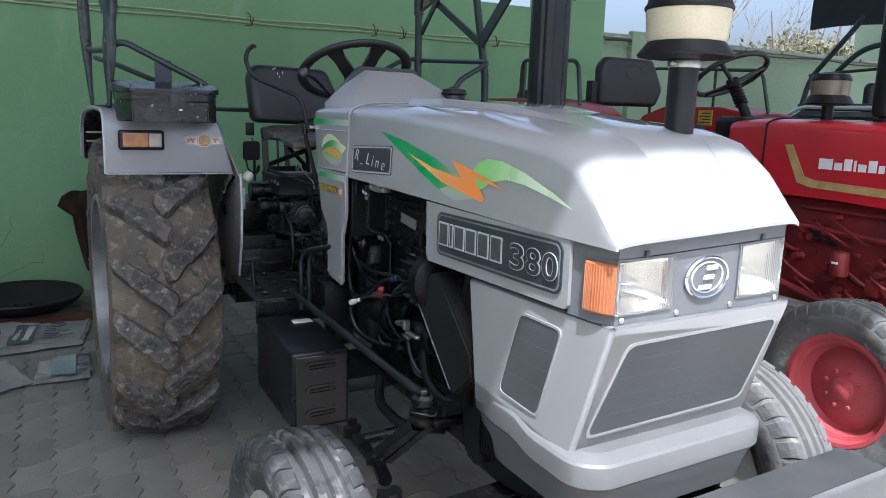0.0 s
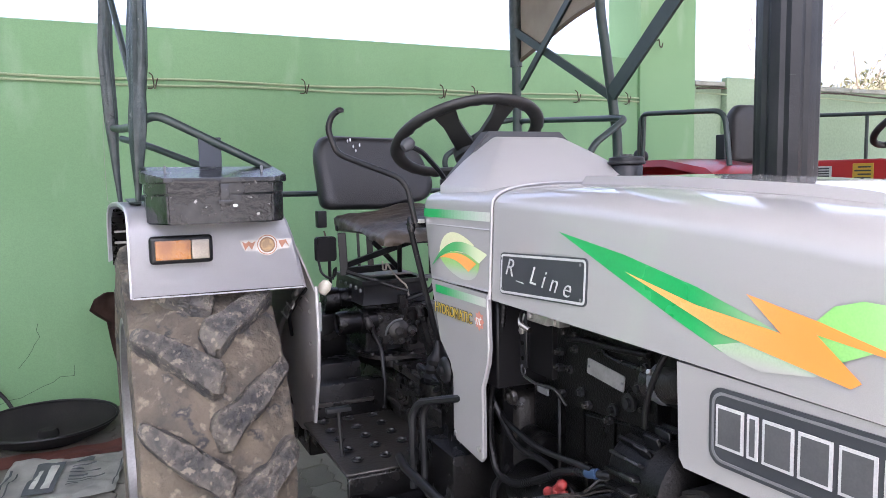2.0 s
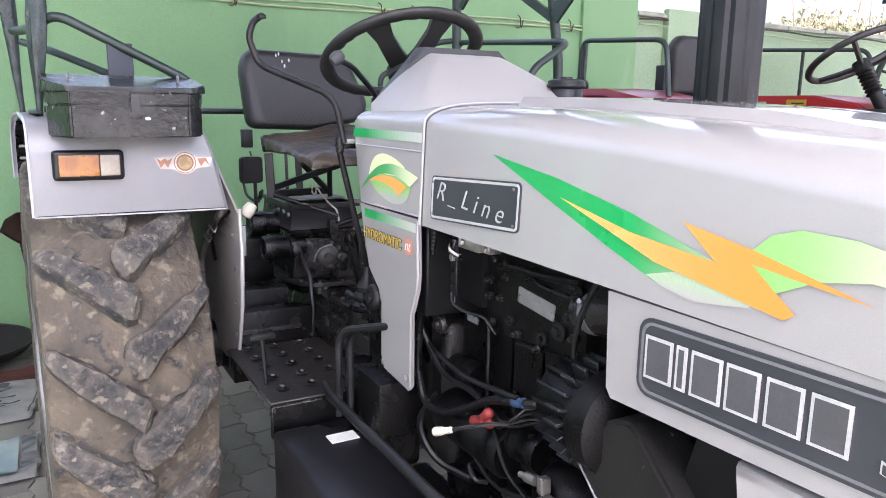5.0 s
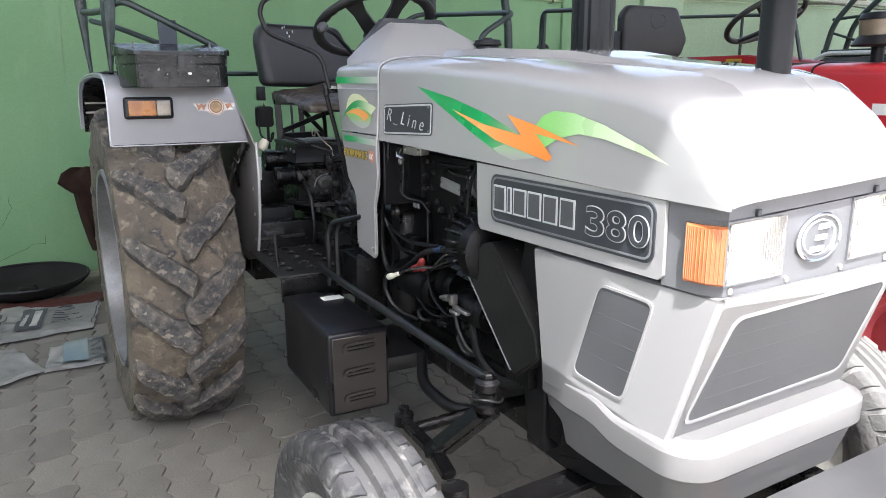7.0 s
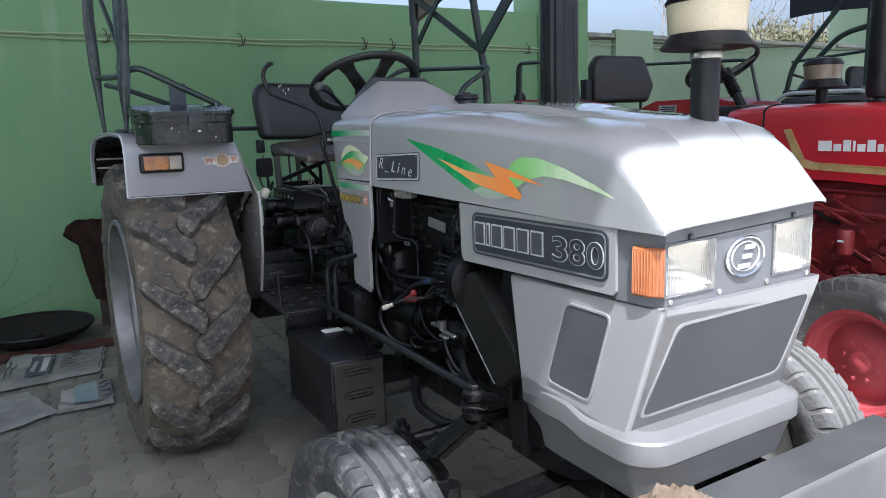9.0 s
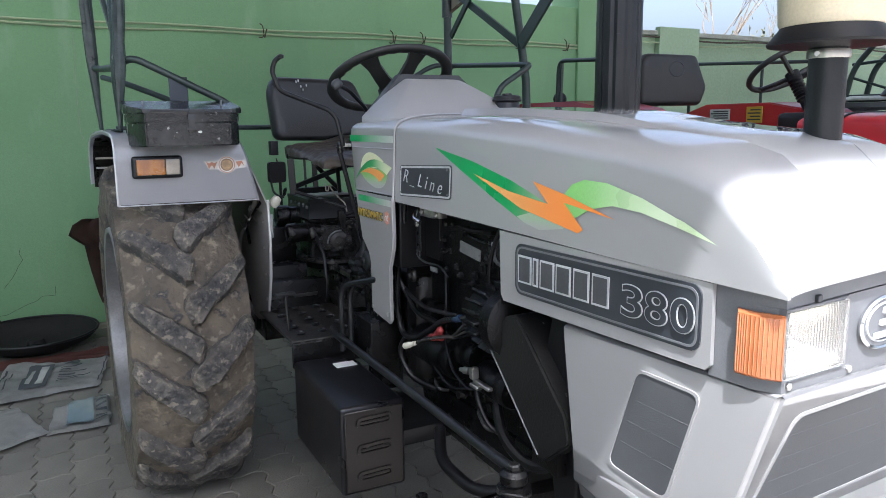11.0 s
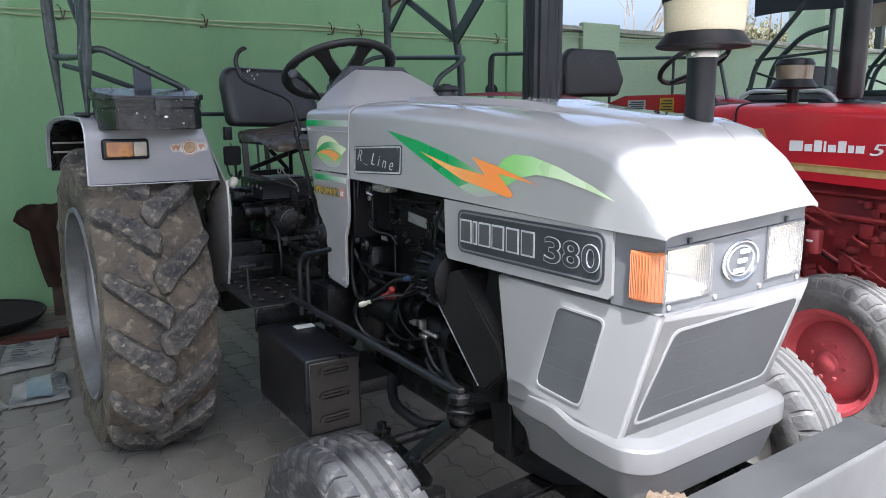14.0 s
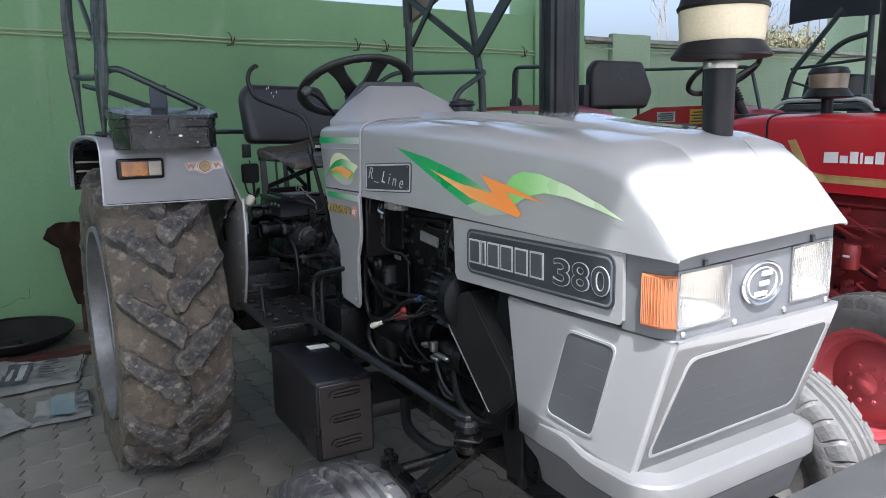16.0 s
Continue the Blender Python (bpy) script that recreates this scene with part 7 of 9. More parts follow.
for k in range(4):
    b = B()
    tube(b, bend([(0.953, 2.05 - 0.008 * k, 0.778), (0.935 + 0.004 * k, 2.02, 0.80 - 0.012 * k), (0.94, 1.985 - 0.01 * k, 0.782 + 0.01 * k), (0.962, 1.945, 0.80 + 0.012 * k), (0.985, 1.90, 0.82)], 0.03, 4), 0.0032, 6)
    eng("wire", b, BLACK_DUSTY if k % 2 else BLACK_PLASTIC)
CM = Matrix.Translation((0.852, 2.098, 0.746)) @ Vector((0.016, -0.046, 0.020)).to_track_quat("Z", "Y").to_matrix().to_4x4()
b = B()
lathe(b, [(0.0045, 0.006), (0.0045, 0.0), (0.0085, 0.0), (0.0095, 0.003), (0.0085, 0.022), (0.0065, 0.025), (0.0065, 0.046), (0, 0.047)], CM, 14)
plug = eng("cable_connector", b, WHITE_PLASTIC, "off-white cable connector")
b = B()
lathe(b, [(0, 0.005), (0.0046, 0.005), (0.0046, 0.012), (0, 0.012)], CM, 12)
part("socket_hole", b, ENGINE_BLACK, plug)
b = B()
tube(b, bend([(0.868, 2.052, 0.766), (0.88, 2.02, 0.782), (0.905, 2.00, 0.79), (0.95, 1.98, 0.79)], 0.02), 0.0045, 6)
eng("wire", b, BLACK_DUSTY)
b = B()
lathe(b, [(0, 0), (0.010, 0), (0.010, 0.03), (0.006, 0.033), (0.006, 0.05), (0, 0.05)], axes((0.935, 1.875, 0.728), (0, 0.2, 1), (1, 0, 0)), 10)
box(b, (0.925, 1.845, 0.715), (0.945, 1.862, 0.745), 0.003)
eng("sensor_fitting", b, STEEL, "bright steel pipe fitting")
b = B()
box(b, (0.93, 1.83, 0.690), (0.945, 1.87, 0.70), 0.002, 1)
box(b, (0.93, 1.775, 0.705), (0.945, 1.85, 0.715), 0.002, 1)
eng("clamp_bracket", b, STEEL)
# hoses and wires
HOSES = [
    ([(0.93, 2.32, 0.90), (0.955, 2.25, 0.79), (0.96, 2.13, 0.80), (0.955, 2.05, 0.78)], 0.007),
    ([(0.96, 2.16, 0.76), (0.945, 2.12, 0.68), (0.95, 2.02, 0.63), (0.97, 1.92, 0.66)], 0.004),
    ([(0.955, 2.05, 0.77), (0.935, 1.98, 0.70), (0.95, 1.90, 0.66), (0.97, 1.85, 0.70)], 0.004),
    ([(0.95, 1.87, 0.73), (0.935, 1.84, 0.66), (0.95, 1.80, 0.60), (0.98, 1.76, 0.58)], 0.006),
    ([(0.97, 1.80, 0.66), (0.94, 1.72, 0.60), (0.96, 1.63, 0.56), (1.0, 1.55, 0.60)], 0.014),
    ([(0.96, 2.28, 0.74), (0.93, 2.33, 0.66), (0.95, 2.28, 0.58), (1.0, 2.2, 0.56)], 0.009),
]
for pts, r in HOSES:
    b = B()
    tube(b, bend(pts, 0.06, 5), r, 8)
    eng("hose" if r > 0.0055 else "wire", b, BLACK_PLASTIC)
# bent rods, pads and brackets that crowd the block's side
for i in range(26):
    y, z = rnd.uniform(1.62, 2.26), rnd.uniform(0.58, 0.80)
    b = B()
    k = rnd.random()
    if k < 0.4:
        lathe(b, [(0, 0), (0.014, 0), (0.017, 0.008), (0.012, 0.014), (0.012, 0.028), (0, 0.03)], axes((1.028, y, z), (0, 1, 0), (0, 0, -1)) @ Matrix.Diagonal((1, 1, 1, 1)), 12)
        eng("plug", b, BLACK_DUSTY)
    elif k < 0.75:
        s = rnd.uniform(0.02, 0.045)
        box(b, (1.005, y - s, z - s * 0.6), (1.032, y + s, z + s * 0.6), 0.005)
        eng("mounting_pad", b, ENGINE_BLACK)
    else:
        s = rnd.uniform(0.03, 0.08)
        tube(b, bend([(1.02, y, z), (0.995, y, z), (0.99, y - s, z - s * 0.6), (1.02, y - s * 1.2, z - s * 0.8)], 0.02), 0.006, 6)
        eng("fuel_line", b, BLACK_DUSTY)

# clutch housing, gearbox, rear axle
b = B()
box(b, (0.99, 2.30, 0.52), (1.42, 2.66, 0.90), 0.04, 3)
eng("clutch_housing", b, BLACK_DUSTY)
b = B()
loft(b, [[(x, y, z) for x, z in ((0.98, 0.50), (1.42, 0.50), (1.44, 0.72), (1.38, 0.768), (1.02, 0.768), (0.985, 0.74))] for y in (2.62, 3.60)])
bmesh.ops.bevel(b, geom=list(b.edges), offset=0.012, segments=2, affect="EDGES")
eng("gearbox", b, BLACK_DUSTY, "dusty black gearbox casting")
b = B()
cyl(b, (0.55, 3.375, 0.572), (1.66, 3.40, 0.572), 0.085, 24)
eng("rear_axle_tube", b, BLACK_DUSTY)
# flanged cover plate on the gearbox
PLATE = [(0.890, 3.56), (0.898, 3.27), (0.922, 3.17), (0.975, 3.112), (1.175, 3.105), (1.36, 3.14), (1.38, 3.56)]
b = B()
prism(b, rounded(PLATE, 0.03, 5), 0.013, Matrix.Translation((0, 0, 0.794)), 0.004)
tp = eng("gearbox_cover", b, BLACK_DUSTY, "oily black cover plate")
b = B()
prism(b, rounded(grow(PLATE, -0.010), 0.03, 5), 0.026, Matrix.Translation((0, 0, 0.767)), 0.003)
part("gasket_flange", b, BLACK_GREASE, tp)
for x, y in ((0.910, 3.24), (0.906, 3.32), (0.905, 3.41), (0.936, 3.168), (0.985, 3.128), (1.06, 3.122), (1.135, 3.120)):
    bolt(tp, (x, y, 0.807), (0, 0, 1), 0.009, 0.007, BLACK_PAINT)
# selector case in front of it, in two lengths
b = B()
box(b, (0.990, 2.945, 0.690), (1.165, 3.108, 0.789), 0.006)
box(b, (0.990, 2.715, 0.690), (1.165, 2.941, 0.784), 0.006)
sc = eng("selector_case", b, BLACK_GREASE, "glossy black selector case")
b = B()
box(b, (0.980, 2.712, 0.772), (0.998, 3.10, 0.793), 0.003, 1)
part("case_flange", b, BLACK_DUSTY, sc)
b = B()
box(b, (0.992, 2.930, 0.780), (1.162, 2.955, 0.794), 0.003, 1)
part("case_flange", b, BLACK_DUSTY, sc)
for x, y in ((0.990, 2.735), (0.990, 2.83), (0.990, 2.942), (0.990, 3.02), (0.990, 3.085), (1.08, 2.942), (1.15, 2.942)):
    bolt(sc, (x, y, 0.793), (0, 0, 1), 0.009, 0.009, BLACK_PAINT)
for y, z, r in ((3.065, 0.745, 0.017), (3.00, 0.725, 0.011), (2.90, 0.748, 0.013), (2.83, 0.725, 0.010), (2.955, 0.755, 0.009), (2.775, 0.742, 0.014)):
    b = B()
    lathe(b, [(0, 0.010), (r * 0.5, 0.010), (r * 0.55, 0.004), (r, 0.004), (r, 0)], axes((0.990, y, z), (0, 1, 0), (0, 0, -1)), 14)
    part("case_plug", b, BLACK_PAINT, sc)
for k, (a, c) in enumerate((((0.985, 3.07, 0.70), (0.965, 2.98, 0.66)), ((0.985, 2.96, 0.70), (0.960, 2.90, 0.655)))):
    b = B()
    flat_bar(b, a, c, 0.022, 0.012, (1, 0, 0.2))
    part("case_lug", b, BLACK_DUSTY, sc)
b = B()
box(b, (0.955, 2.70, 0.672), (0.990, 3.10, 0.690), 0.004)
eng("side_rail", b, BLACK_DUSTY)
b = B()
tube(b, bend([(0.925, 3.135, 0.915), (0.934, 3.140, 0.880), (0.955, 3.135, 0.835), (0.950, 3.09, 0.72), (0.930, 3.06, 0.655)], 0.03), 0.0075, 10)
eng("brake_rod", b, BLACK_PAINT)
b = B()
lathe(b, [(0, 0), (0.012, 0), (0.015, 0.01), (0.015, 0.022), (0.010, 0.030), (0.010, 0.042), (0, 0.044)], axes((0.918, 3.138, 0.905), (1, 0, 0.3), (0, 1, 0)), 14)
eng("rod_clevis", b, BLACK_DUSTY)
# lift housing: lower casting, upper box, open tray with a dusty sheet
b = B()
loft(b, [[(x, y, z) for x, y in ((0.935 - k, 3.215 - k), (1.150 + k, 3.215 - k), (1.150 + k, 3.52), (0.935 - k, 3.52))] for z, k in ((0.806, 0.012), (0.86, 0.004), (0.958, 0.0))])
bmesh.ops.bevel(b, geom=list(b.edges), offset=0.008, segments=2, affect="EDGES")
lift = eng("lift_housing", b, BLACK_GREASE, "black hydraulic lift housing")
b = B()
loft(b, [[(x, y, z) for x, y in ((0.912 + k, 3.192 + k), (1.152 - k, 3.192 + k), (1.152 - k, 3.53), (0.912 + k, 3.53))] for z, k in ((0.972, 0.0), (0.978, 0.004), (1.034, 0.012), (1.040, 0.010))])
part("upper_box", b, BLACK_PAINT, lift, "dusty black upper box")
b = B()
box(b, (0.918, 3.198, 0.956), (1.148, 3.52, 0.973), 0.004, 1)
part("case_flange", b, BLACK_GREASE, lift)
b = B()
frame_bar(b, [(0.916, 3.196), (1.156, 3.196), (1.156, 3.52), (0.916, 3.52)], [(0.938, 3.214), (1.134, 3.214), (1.134, 3.50), (0.938, 3.50)], 0.014, Matrix.Translation((0, 0, 1.040)))
part("tray", b, BLACK_PAINT, lift)
b = B()
box(b, (0.935, 3.300, 1.054), (1.140, 3.470, 1.060), 0.002, 1)
part("dusty_ledge", b, INNER_FENDER, lift, "dusty tray sheet")
b = B()
cyl(b, (1.118, 3.205, 1.056), (1.172, 3.195, 1.056), 0.008, 12)
part("tray_pin", b, BADGE_GREY, lift, "dull grey pin")
for y, z in ((3.225, 1.020), (3.275, 1.024), (3.335, 1.022), (3.395, 1.024), (3.46, 1.022)):
    bolt(lift, (0.920, y, z), (-1, 0, 0), 0.0075, 0.008, BADGE_GREY)
b = B()
tube(b, [(0.884, 3.27, 1.082), (1.062, 3.150, 1.018)], 0.0065, 10)
stay = part("stay_rod", b, BLACK_PAINT, lift)
b = B()
cyl(b, (0.966, 3.215, 1.0525), (0.982, 3.204, 1.0468), 0.0085, 12)
part("stay_collar", b, BADGE_GREY, stay)
b = B()
tube(b, bend([(1.022, 3.29, 1.108), (1.016, 3.27, 1.080), (1.026, 3.265, 1.078), (1.030, 3.27, 1.105), (1.036, 3.24, 1.080), (1.050, 3.19, 1.050), (1.062, 3.165, 1.035), (1.066, 3.155, 1.000)], 0.010), 0.0032, 8)
part("pale_cord", b, CANVAS, lift, "pale cord")
# round oil filter, gear pump with bolted flange
b = B()
lathe(b, [(0, 0.006), (0.026, 0.006), (0.029, 0), (0.035, 0), (0.039, 0.005), (0.039, 0.045), (0.0365, 0.049), (0.0365, 0.078), (0.042, 0.082), (0.042, 0.098), (0.032, 0.103), (0.032, 0.135), (0, 0.135)], Matrix.Translation((0.815, 3.172, 0.925)) @ Matrix.Rotation(radians(90), 4, "Y"), 32)
eng("hydraulic_filter", b, BLACK_GREASE, "greasy black round oil filter")
b = B()
lathe(b, [(0, 0), (0.040, 0), (0.044, 0.006), (0.044, 0.05), (0.038, 0.056), (0.038, 0.10), (0, 0.10)], Matrix.Translation((0.822, 3.36, 0.975)) @ Matrix.Rotation(radians(90), 4, "Y"), 28)
eng("hydraulic_filter", b, BLACK_GREASE, "greasy black valve cylinder")
PMX = axes((1.005, 3.148, 0.893), (1, -0.22, 0), (0, 0, 1))
b = B()
prism(b, rounded([(-0.062, -0.040), (0.012, -0.056), (0.062, -0.044), (0.078, -0.012), (0.064, 0.030), (0.040, 0.052), (-0.058, 0.056), (-0.070, 0.020)], 0.012, 3), 0.055, PMX @ Matrix.Translation((0, 0, -0.055)), 0.005)
pump = eng("hydraulic_pump", b, BLACK_GREASE, "greasy black gear pump")
for u, w, r, h in ((0.018, -0.004, 0.036, 0.020), (0.060, -0.008, 0.019, 0.030), (0.024, -0.040, 0.013, 0.022), (-0.048, 0.036, 0.014, 0.012)):
    b = B()
    lathe(b, [(0, h), (r * 0.35, h), (r * 0.4, h * 0.7), (r * 0.75, h * 0.6), (r, h * 0.3), (r, 0)], PMX @ Matrix.Translation((u, w, 0)), 24)
    part("pump_boss", b, BLACK_DUSTY, pump)
for u, w in ((-0.048, -0.028), (-0.020, 0.040), (0.028, 0.040), (0.052, 0.022), (0.050, -0.036), (-0.010, -0.044), (-0.054, 0.004)):
    bolt(pump, PMX @ Vector((u, w, 0)), PMX.to_3x3() @ Vector((0, 0, 1)), 0.008, 0.010, BLACK_PAINT)
b = B()
tube(b, bend([PMX @ Vector(q) for q in ((-0.028, -0.020, 0.004), (-0.022, 0.012, 0.016), (0.002, 0.032, 0.018), (0.030, 0.034, 0.010))], 0.014), 0.0035, 8)
part("pipe_loop", b, BADGE_GREY, pump)
# ribbed selector cover behind the lever
b = B()
prism(b, rounded([(0, 0), (0.112, 0), (0.106, 0.162), (-0.002, 0.166)], 0.022, 5), 0.13, axes((1.058, 3.165, 0.802), (1, 0, 0), (0, 0, 1)) @ Matrix.Translation((0, 0, -0.13)), 0.008)
rc = eng("ribbed_cover", b, BLACK_DUSTY)
for x in (1.080, 1.120):
    b = B()
    prism(b, rrect(0.030, 0.118, 0.010, 4), 0.004, axes((x, 3.164, 0.888), (1, 0, 0), (0, 0, 1)))
    part("recess", b, BLACK_GREASE, rc)
for xa, xb in ((1.100, 1.122), (1.140, 1.172)):
    b = B()
    tube(b, bend([(xa, 3.17, 0.956), (xa, 3.150, 0.948), (xa + 0.004, 3.146, 0.90), (xb, 3.122, 0.822), (xb + 0.004, 3.118, 0.812)], 0.02), 0.0080, 10)
    part("rib", b, BLACK_PAINT, rc)
b = B()
box(b, (1.026, 3.135, 0.962), (1.056, 3.168, 0.992), 0.004)
cyl(b, (1.041, 3.151, 0.990), (1.041, 3.151, 1.006), 0.017, 6)
box(b, (1.031, 3.138, 0.925), (1.053, 3.165, 0.963), 0.003)
eng("valve_block", b, BLACK_GREASE)
b = B()
tube(b, bend([(1.048, 3.150, 0.985), (1.075, 3.150, 0.993), (1.146, 3.150, 1.014), (1.168, 3.150, 1.052)], 0.014), 0.0095, 10)
eng("lift_arm_lever", b, BLACK_PAINT)
b = B()
tube(b, bend([(1.170, 3.135, 1.048), (1.158, 3.13, 1.01), (1.150, 3.13, 0.975)], 0.02), 0.008, 10)
eng("lift_arm_stop", b, BLACK_GREASE)
# lever boot, boss and clutch pedal arm
b = B()
lathe(b, [(0, 0.84), (0.062, 0.84), (0.066, 0.855), (0.056, 0.866), (0.060, 0.878), (0.047, 0.890), (0.050, 0.903), (0.024, 0.925), (0.016, 0.955), (0, 0.956)], Matrix.Translation((0.955, 2.665, 0.0)) @ Matrix.Diagonal((0.66, 0.66, 1, 1)), 28)
eng("gear_boot", b, BLACK_PLASTIC, "black rubber gear boot")
b = B()
lathe(b, [(0, 0.80), (0.052, 0.80), (0.054, 0.842), (0, 0.842)], Matrix.Translation((0.955, 2.665, 0.0)), 24)
eng("boot_base", b, BLACK_GREASE)
b = B()
prism(b, rounded([(2.40, 0.50), (2.52, 0.50), (2.545, 0.86), (2.52, 0.945), (2.46, 0.955), (2.41, 0.90)], 0.03, 4), 0.075, Matrix(((0, 0, 1, 0.905), (1, 0, 0, 0), (0, 1, 0, 0), (0, 0, 0, 1))), 0.006)
ph = eng("pedal_housing", b, BLACK_GREASE)
b = B()
lathe(b, [(0, 0.020), (0.012, 0.020), (0.013, 0.012), (0.026, 0.010), (0.033, 0.004), (0.034, 0)], axes((0.903, 2.505, 0.915), (0, 1, 0), (0, 0, -1)), 20)
part("side_boss", b, BLACK_PAINT, ph)
b = B()
flat_bar(b, (0.945, 2.765, 1.000), (0.940, 2.655, 0.880), 0.026, 0.014, (1, 0, 0))
flat_bar(b, (0.940, 2.660, 0.884), (0.925, 2.56, 0.845), 0.026, 0.014, (1, 0, 0))
pa = eng("pedal_arm", b, BLACK_GREASE, "black flat pedal arm")
bolt(pa, (0.936, 2.755, 0.990), (-1, 0, 0), 0.008, 0.008, BLACK_PAINT)
for k in range(4):
    b = B()
    tube(b, bend([(0.96, 2.76 - 0.03 * k, 0.80), (0.925, 2.75 - 0.03 * k, 0.875 - 0.02 * k), (0.93, 2.62 - 0.02 * k, 0.86), (0.95, 2.58, 0.80)], 0.03), 0.008, 8)
    eng("linkage_rod", b, BLACK_PAINT)
# brake pedals on the far side
for x in (1.145, 1.235):
    b = B()
    tube(b, bend([(x, 3.10, 0.86), (x - 0.005, 3.10, 0.965), (x - 0.02, 3.10, 0.985)], 0.02), 0.008, 8)
    box(b, (x - 0.05, 3.085, 0.975), (x + 0.05, 3.115, 0.985), 0.003, 1)
    eng("brake_pedal", b, BADGE_GREY, "grey steel pedal")

# foot plate with punched studs, riser step
b = B()
box(b, (0.665, 2.60, 0.640), (0.955, 3.055, 0.650), 0.003, 1)
fp = eng("foot_plate", b, FOOT_DUST, "dusty black foot plate with punched studs")
for i in range(3):
    for j in range(5):
        b = B()
        lathe(b, [(0.016, 0), (0.019, 0.005), (0.013, 0.007), (0.010, 0.001), (0, 0.001)], Matrix.Translation((0.72 + 0.08 * i, 2.68 + 0.085 * j, 0.650)), 14)
        stud = part("tread_stud", b, BLACK_PAINT, fp)
        # Black disc stands in for the shade inside the punched hole.
        b = B()
        lathe(b, [(0, 0.0026), (0.0112, 0.0026), (0.0112, 0.0005)], Matrix.Translation((0.72 + 0.08 * i, 2.68 + 0.085 * j, 0.650)), 12)
        part("stud_hole", b, BLACK_GREASE, stud)
b = B()
box(b, (0.705, 3.056, 0.56), (0.935, 3.12, 0.755), 0.006)
rs = eng("riser_step", b, BLACK_GREASE, "black platform riser")
b = B()
box(b, (0.705, 3.15, 0.50), (0.888, 3.60, 0.800), 0.008)
part("riser_back", b, BLACK_GREASE, rs)
b = B()
box(b, (0.705, 3.30, 0.790), (0.888, 3.60, 0.935), 0.01)
part("riser_cover", b, BLACK_GREASE, rs)
b = B()
box(b, (0.712, 3.045, 0.690), (0.90, 3.056, 0.702), 0.002, 1)
part("riser_rib", b, BLACK_DUSTY, rs)
b = B()
tube(b, [(0.693, 2.73, 0.65), (0.686, 2.73, 0.778)], 0.006, 8)
box(b, (0.652, 2.718, 0.775), (0.720, 2.742, 0.788), 0.004)
eng("foot_pedal", b, BLACK_PAINT, "small T-shaped pedal")
b = B()
box(b, (0.665, 2.585, 0.56), (0.955, 2.60, 0.645), 0.003, 1)
eng("plate_bracket", b, BLACK_GREASE)
for dx in (0.0, 0.03):
    b = B()
    tube(b, bend([(0.815 + dx, 2.52, 0.62), (0.815 + dx, 2.52, 0.81), (0.825 + dx, 2.50, 0.845), (0.90 + dx, 2.36, 0.885)], 0.03), 0.0095, 8)
    eng("step_rail", b, BLACK_PAINT)
b = B()
box(b, (0.86, 2.38, 0.60), (0.98, 2.60, 0.74), 0.008)
eng("brake_linkage_box", b, BLACK_GREASE)

# battery box with three louvres
b = B()
box(b, (0.660, 2.105, 0.335), (0.852, 2.565, 0.594), 0.014, 3)
bb = eng("battery_box", b, SPLASH_BLACK, "glossy black steel battery box")
b = B()
box(b, (0.672, 2.1015, 0.347), (0.842, 2.1048, 0.580), 0.002, 1)
part("front_plate", b, BROWN_BLACK, bb, "brownish worn front")
for i in range(3):
    b = B()
    zc = 0.547 - 0.079 * i
    m = axes((0.757, 2.1012, zc), (1, 0, 0.03), (0, 0, 1))
    frame_bar(b, rrect(0.108, 0.032, 0.0155, 5), rrect(0.090, 0.016, 0.0078, 5), 0.007, m)
    part("louvre_rim", b, BROWN_BLACK, bb)
    b = B()
    prism(b, rrect(0.092, 0.018, 0.0088, 5), 0.0015, m)
    part("louvre_slot", b, BLACK_GREASE, bb)
    b = B()
    prism(b, rrect(0.086, 0.008, 0.0038, 4), 0.005, m @ Matrix.Translation((0, -0.0015, 0)), 0.002)
    part("louvre", b, BROWN_BLACK, bb)
b = B()
box(b, (0.762, 2.43, 0.595), (0.832, 2.475, 0.598), 0.001, 1)
part("paper_label", b, DECAL_WHITE, bb, "white paper slip")
b = B()
box(b, (0.84, 2.2, 0.40), (1.05, 2.50, 0.45), 0.005)
eng("box_bracket", b, BLACK_PAINT)

# steering: drag link, ball joint, arms, tie rod
b = B()
tube(b, [(0.80, 2.575, 0.685), (0.785, 2.50, 0.686), (0.783, 1.50, 0.690), (0.785, 1.43, 0.690)], 0.0112, 12)
eng("drag_link", b, BLACK_PAINT, "long black drag link")
JM = Matrix.Translation((0.787, 1.432, 0.612)) @ Matrix.Diagonal((0.92, 0.92, 0.72, 1))
b = B()
lathe(b, [(0, 0), (0.020, 0.0), (0.032, 0.012), (0.034, 0.030), (0.026, 0.036), (0.030, 0.045), (0.036, 0.052), (0.036, 0.060), (0.022, 0.066), (0.030, 0.076), (0.031, 0.098), (0.022, 0.110), (0, 0.112)], JM, 24)
bj = eng("ball_joint", b, BLACK_GREASE)
bolt(bj, (0.787, 1.432, 0.692), (0, 0, 1), 0.013, 0.010, BLACK_DUSTY)
b = B()
tube(b, [(0.787 + 0.033 * math.cos(k), 1.432 + 0.033 * math.sin(k), 0.648 + 0.006 * math.sin(k * 2)) for k in [i * 0.42 for i in range(16)]], 0.0025, 5)
part("retaining_ring", b, BLACK_DUSTY, bj)
for dx in (-0.018, 0.022):
    b = B()
    flat_bar(b, (0.787 + dx, 1.436, 0.612), (0.713 + dx * 1.1, 1.530, 0.492), 0.024, 0.028, (0, 1, 0.4))
    eng("steering_arm", b, BLACK_GREASE)
b = B()
flat_bar(b, (0.698, 1.690, 0.510), (0.708, 1.500, 0.492), 0.030, 0.024, (0, 0, 1))
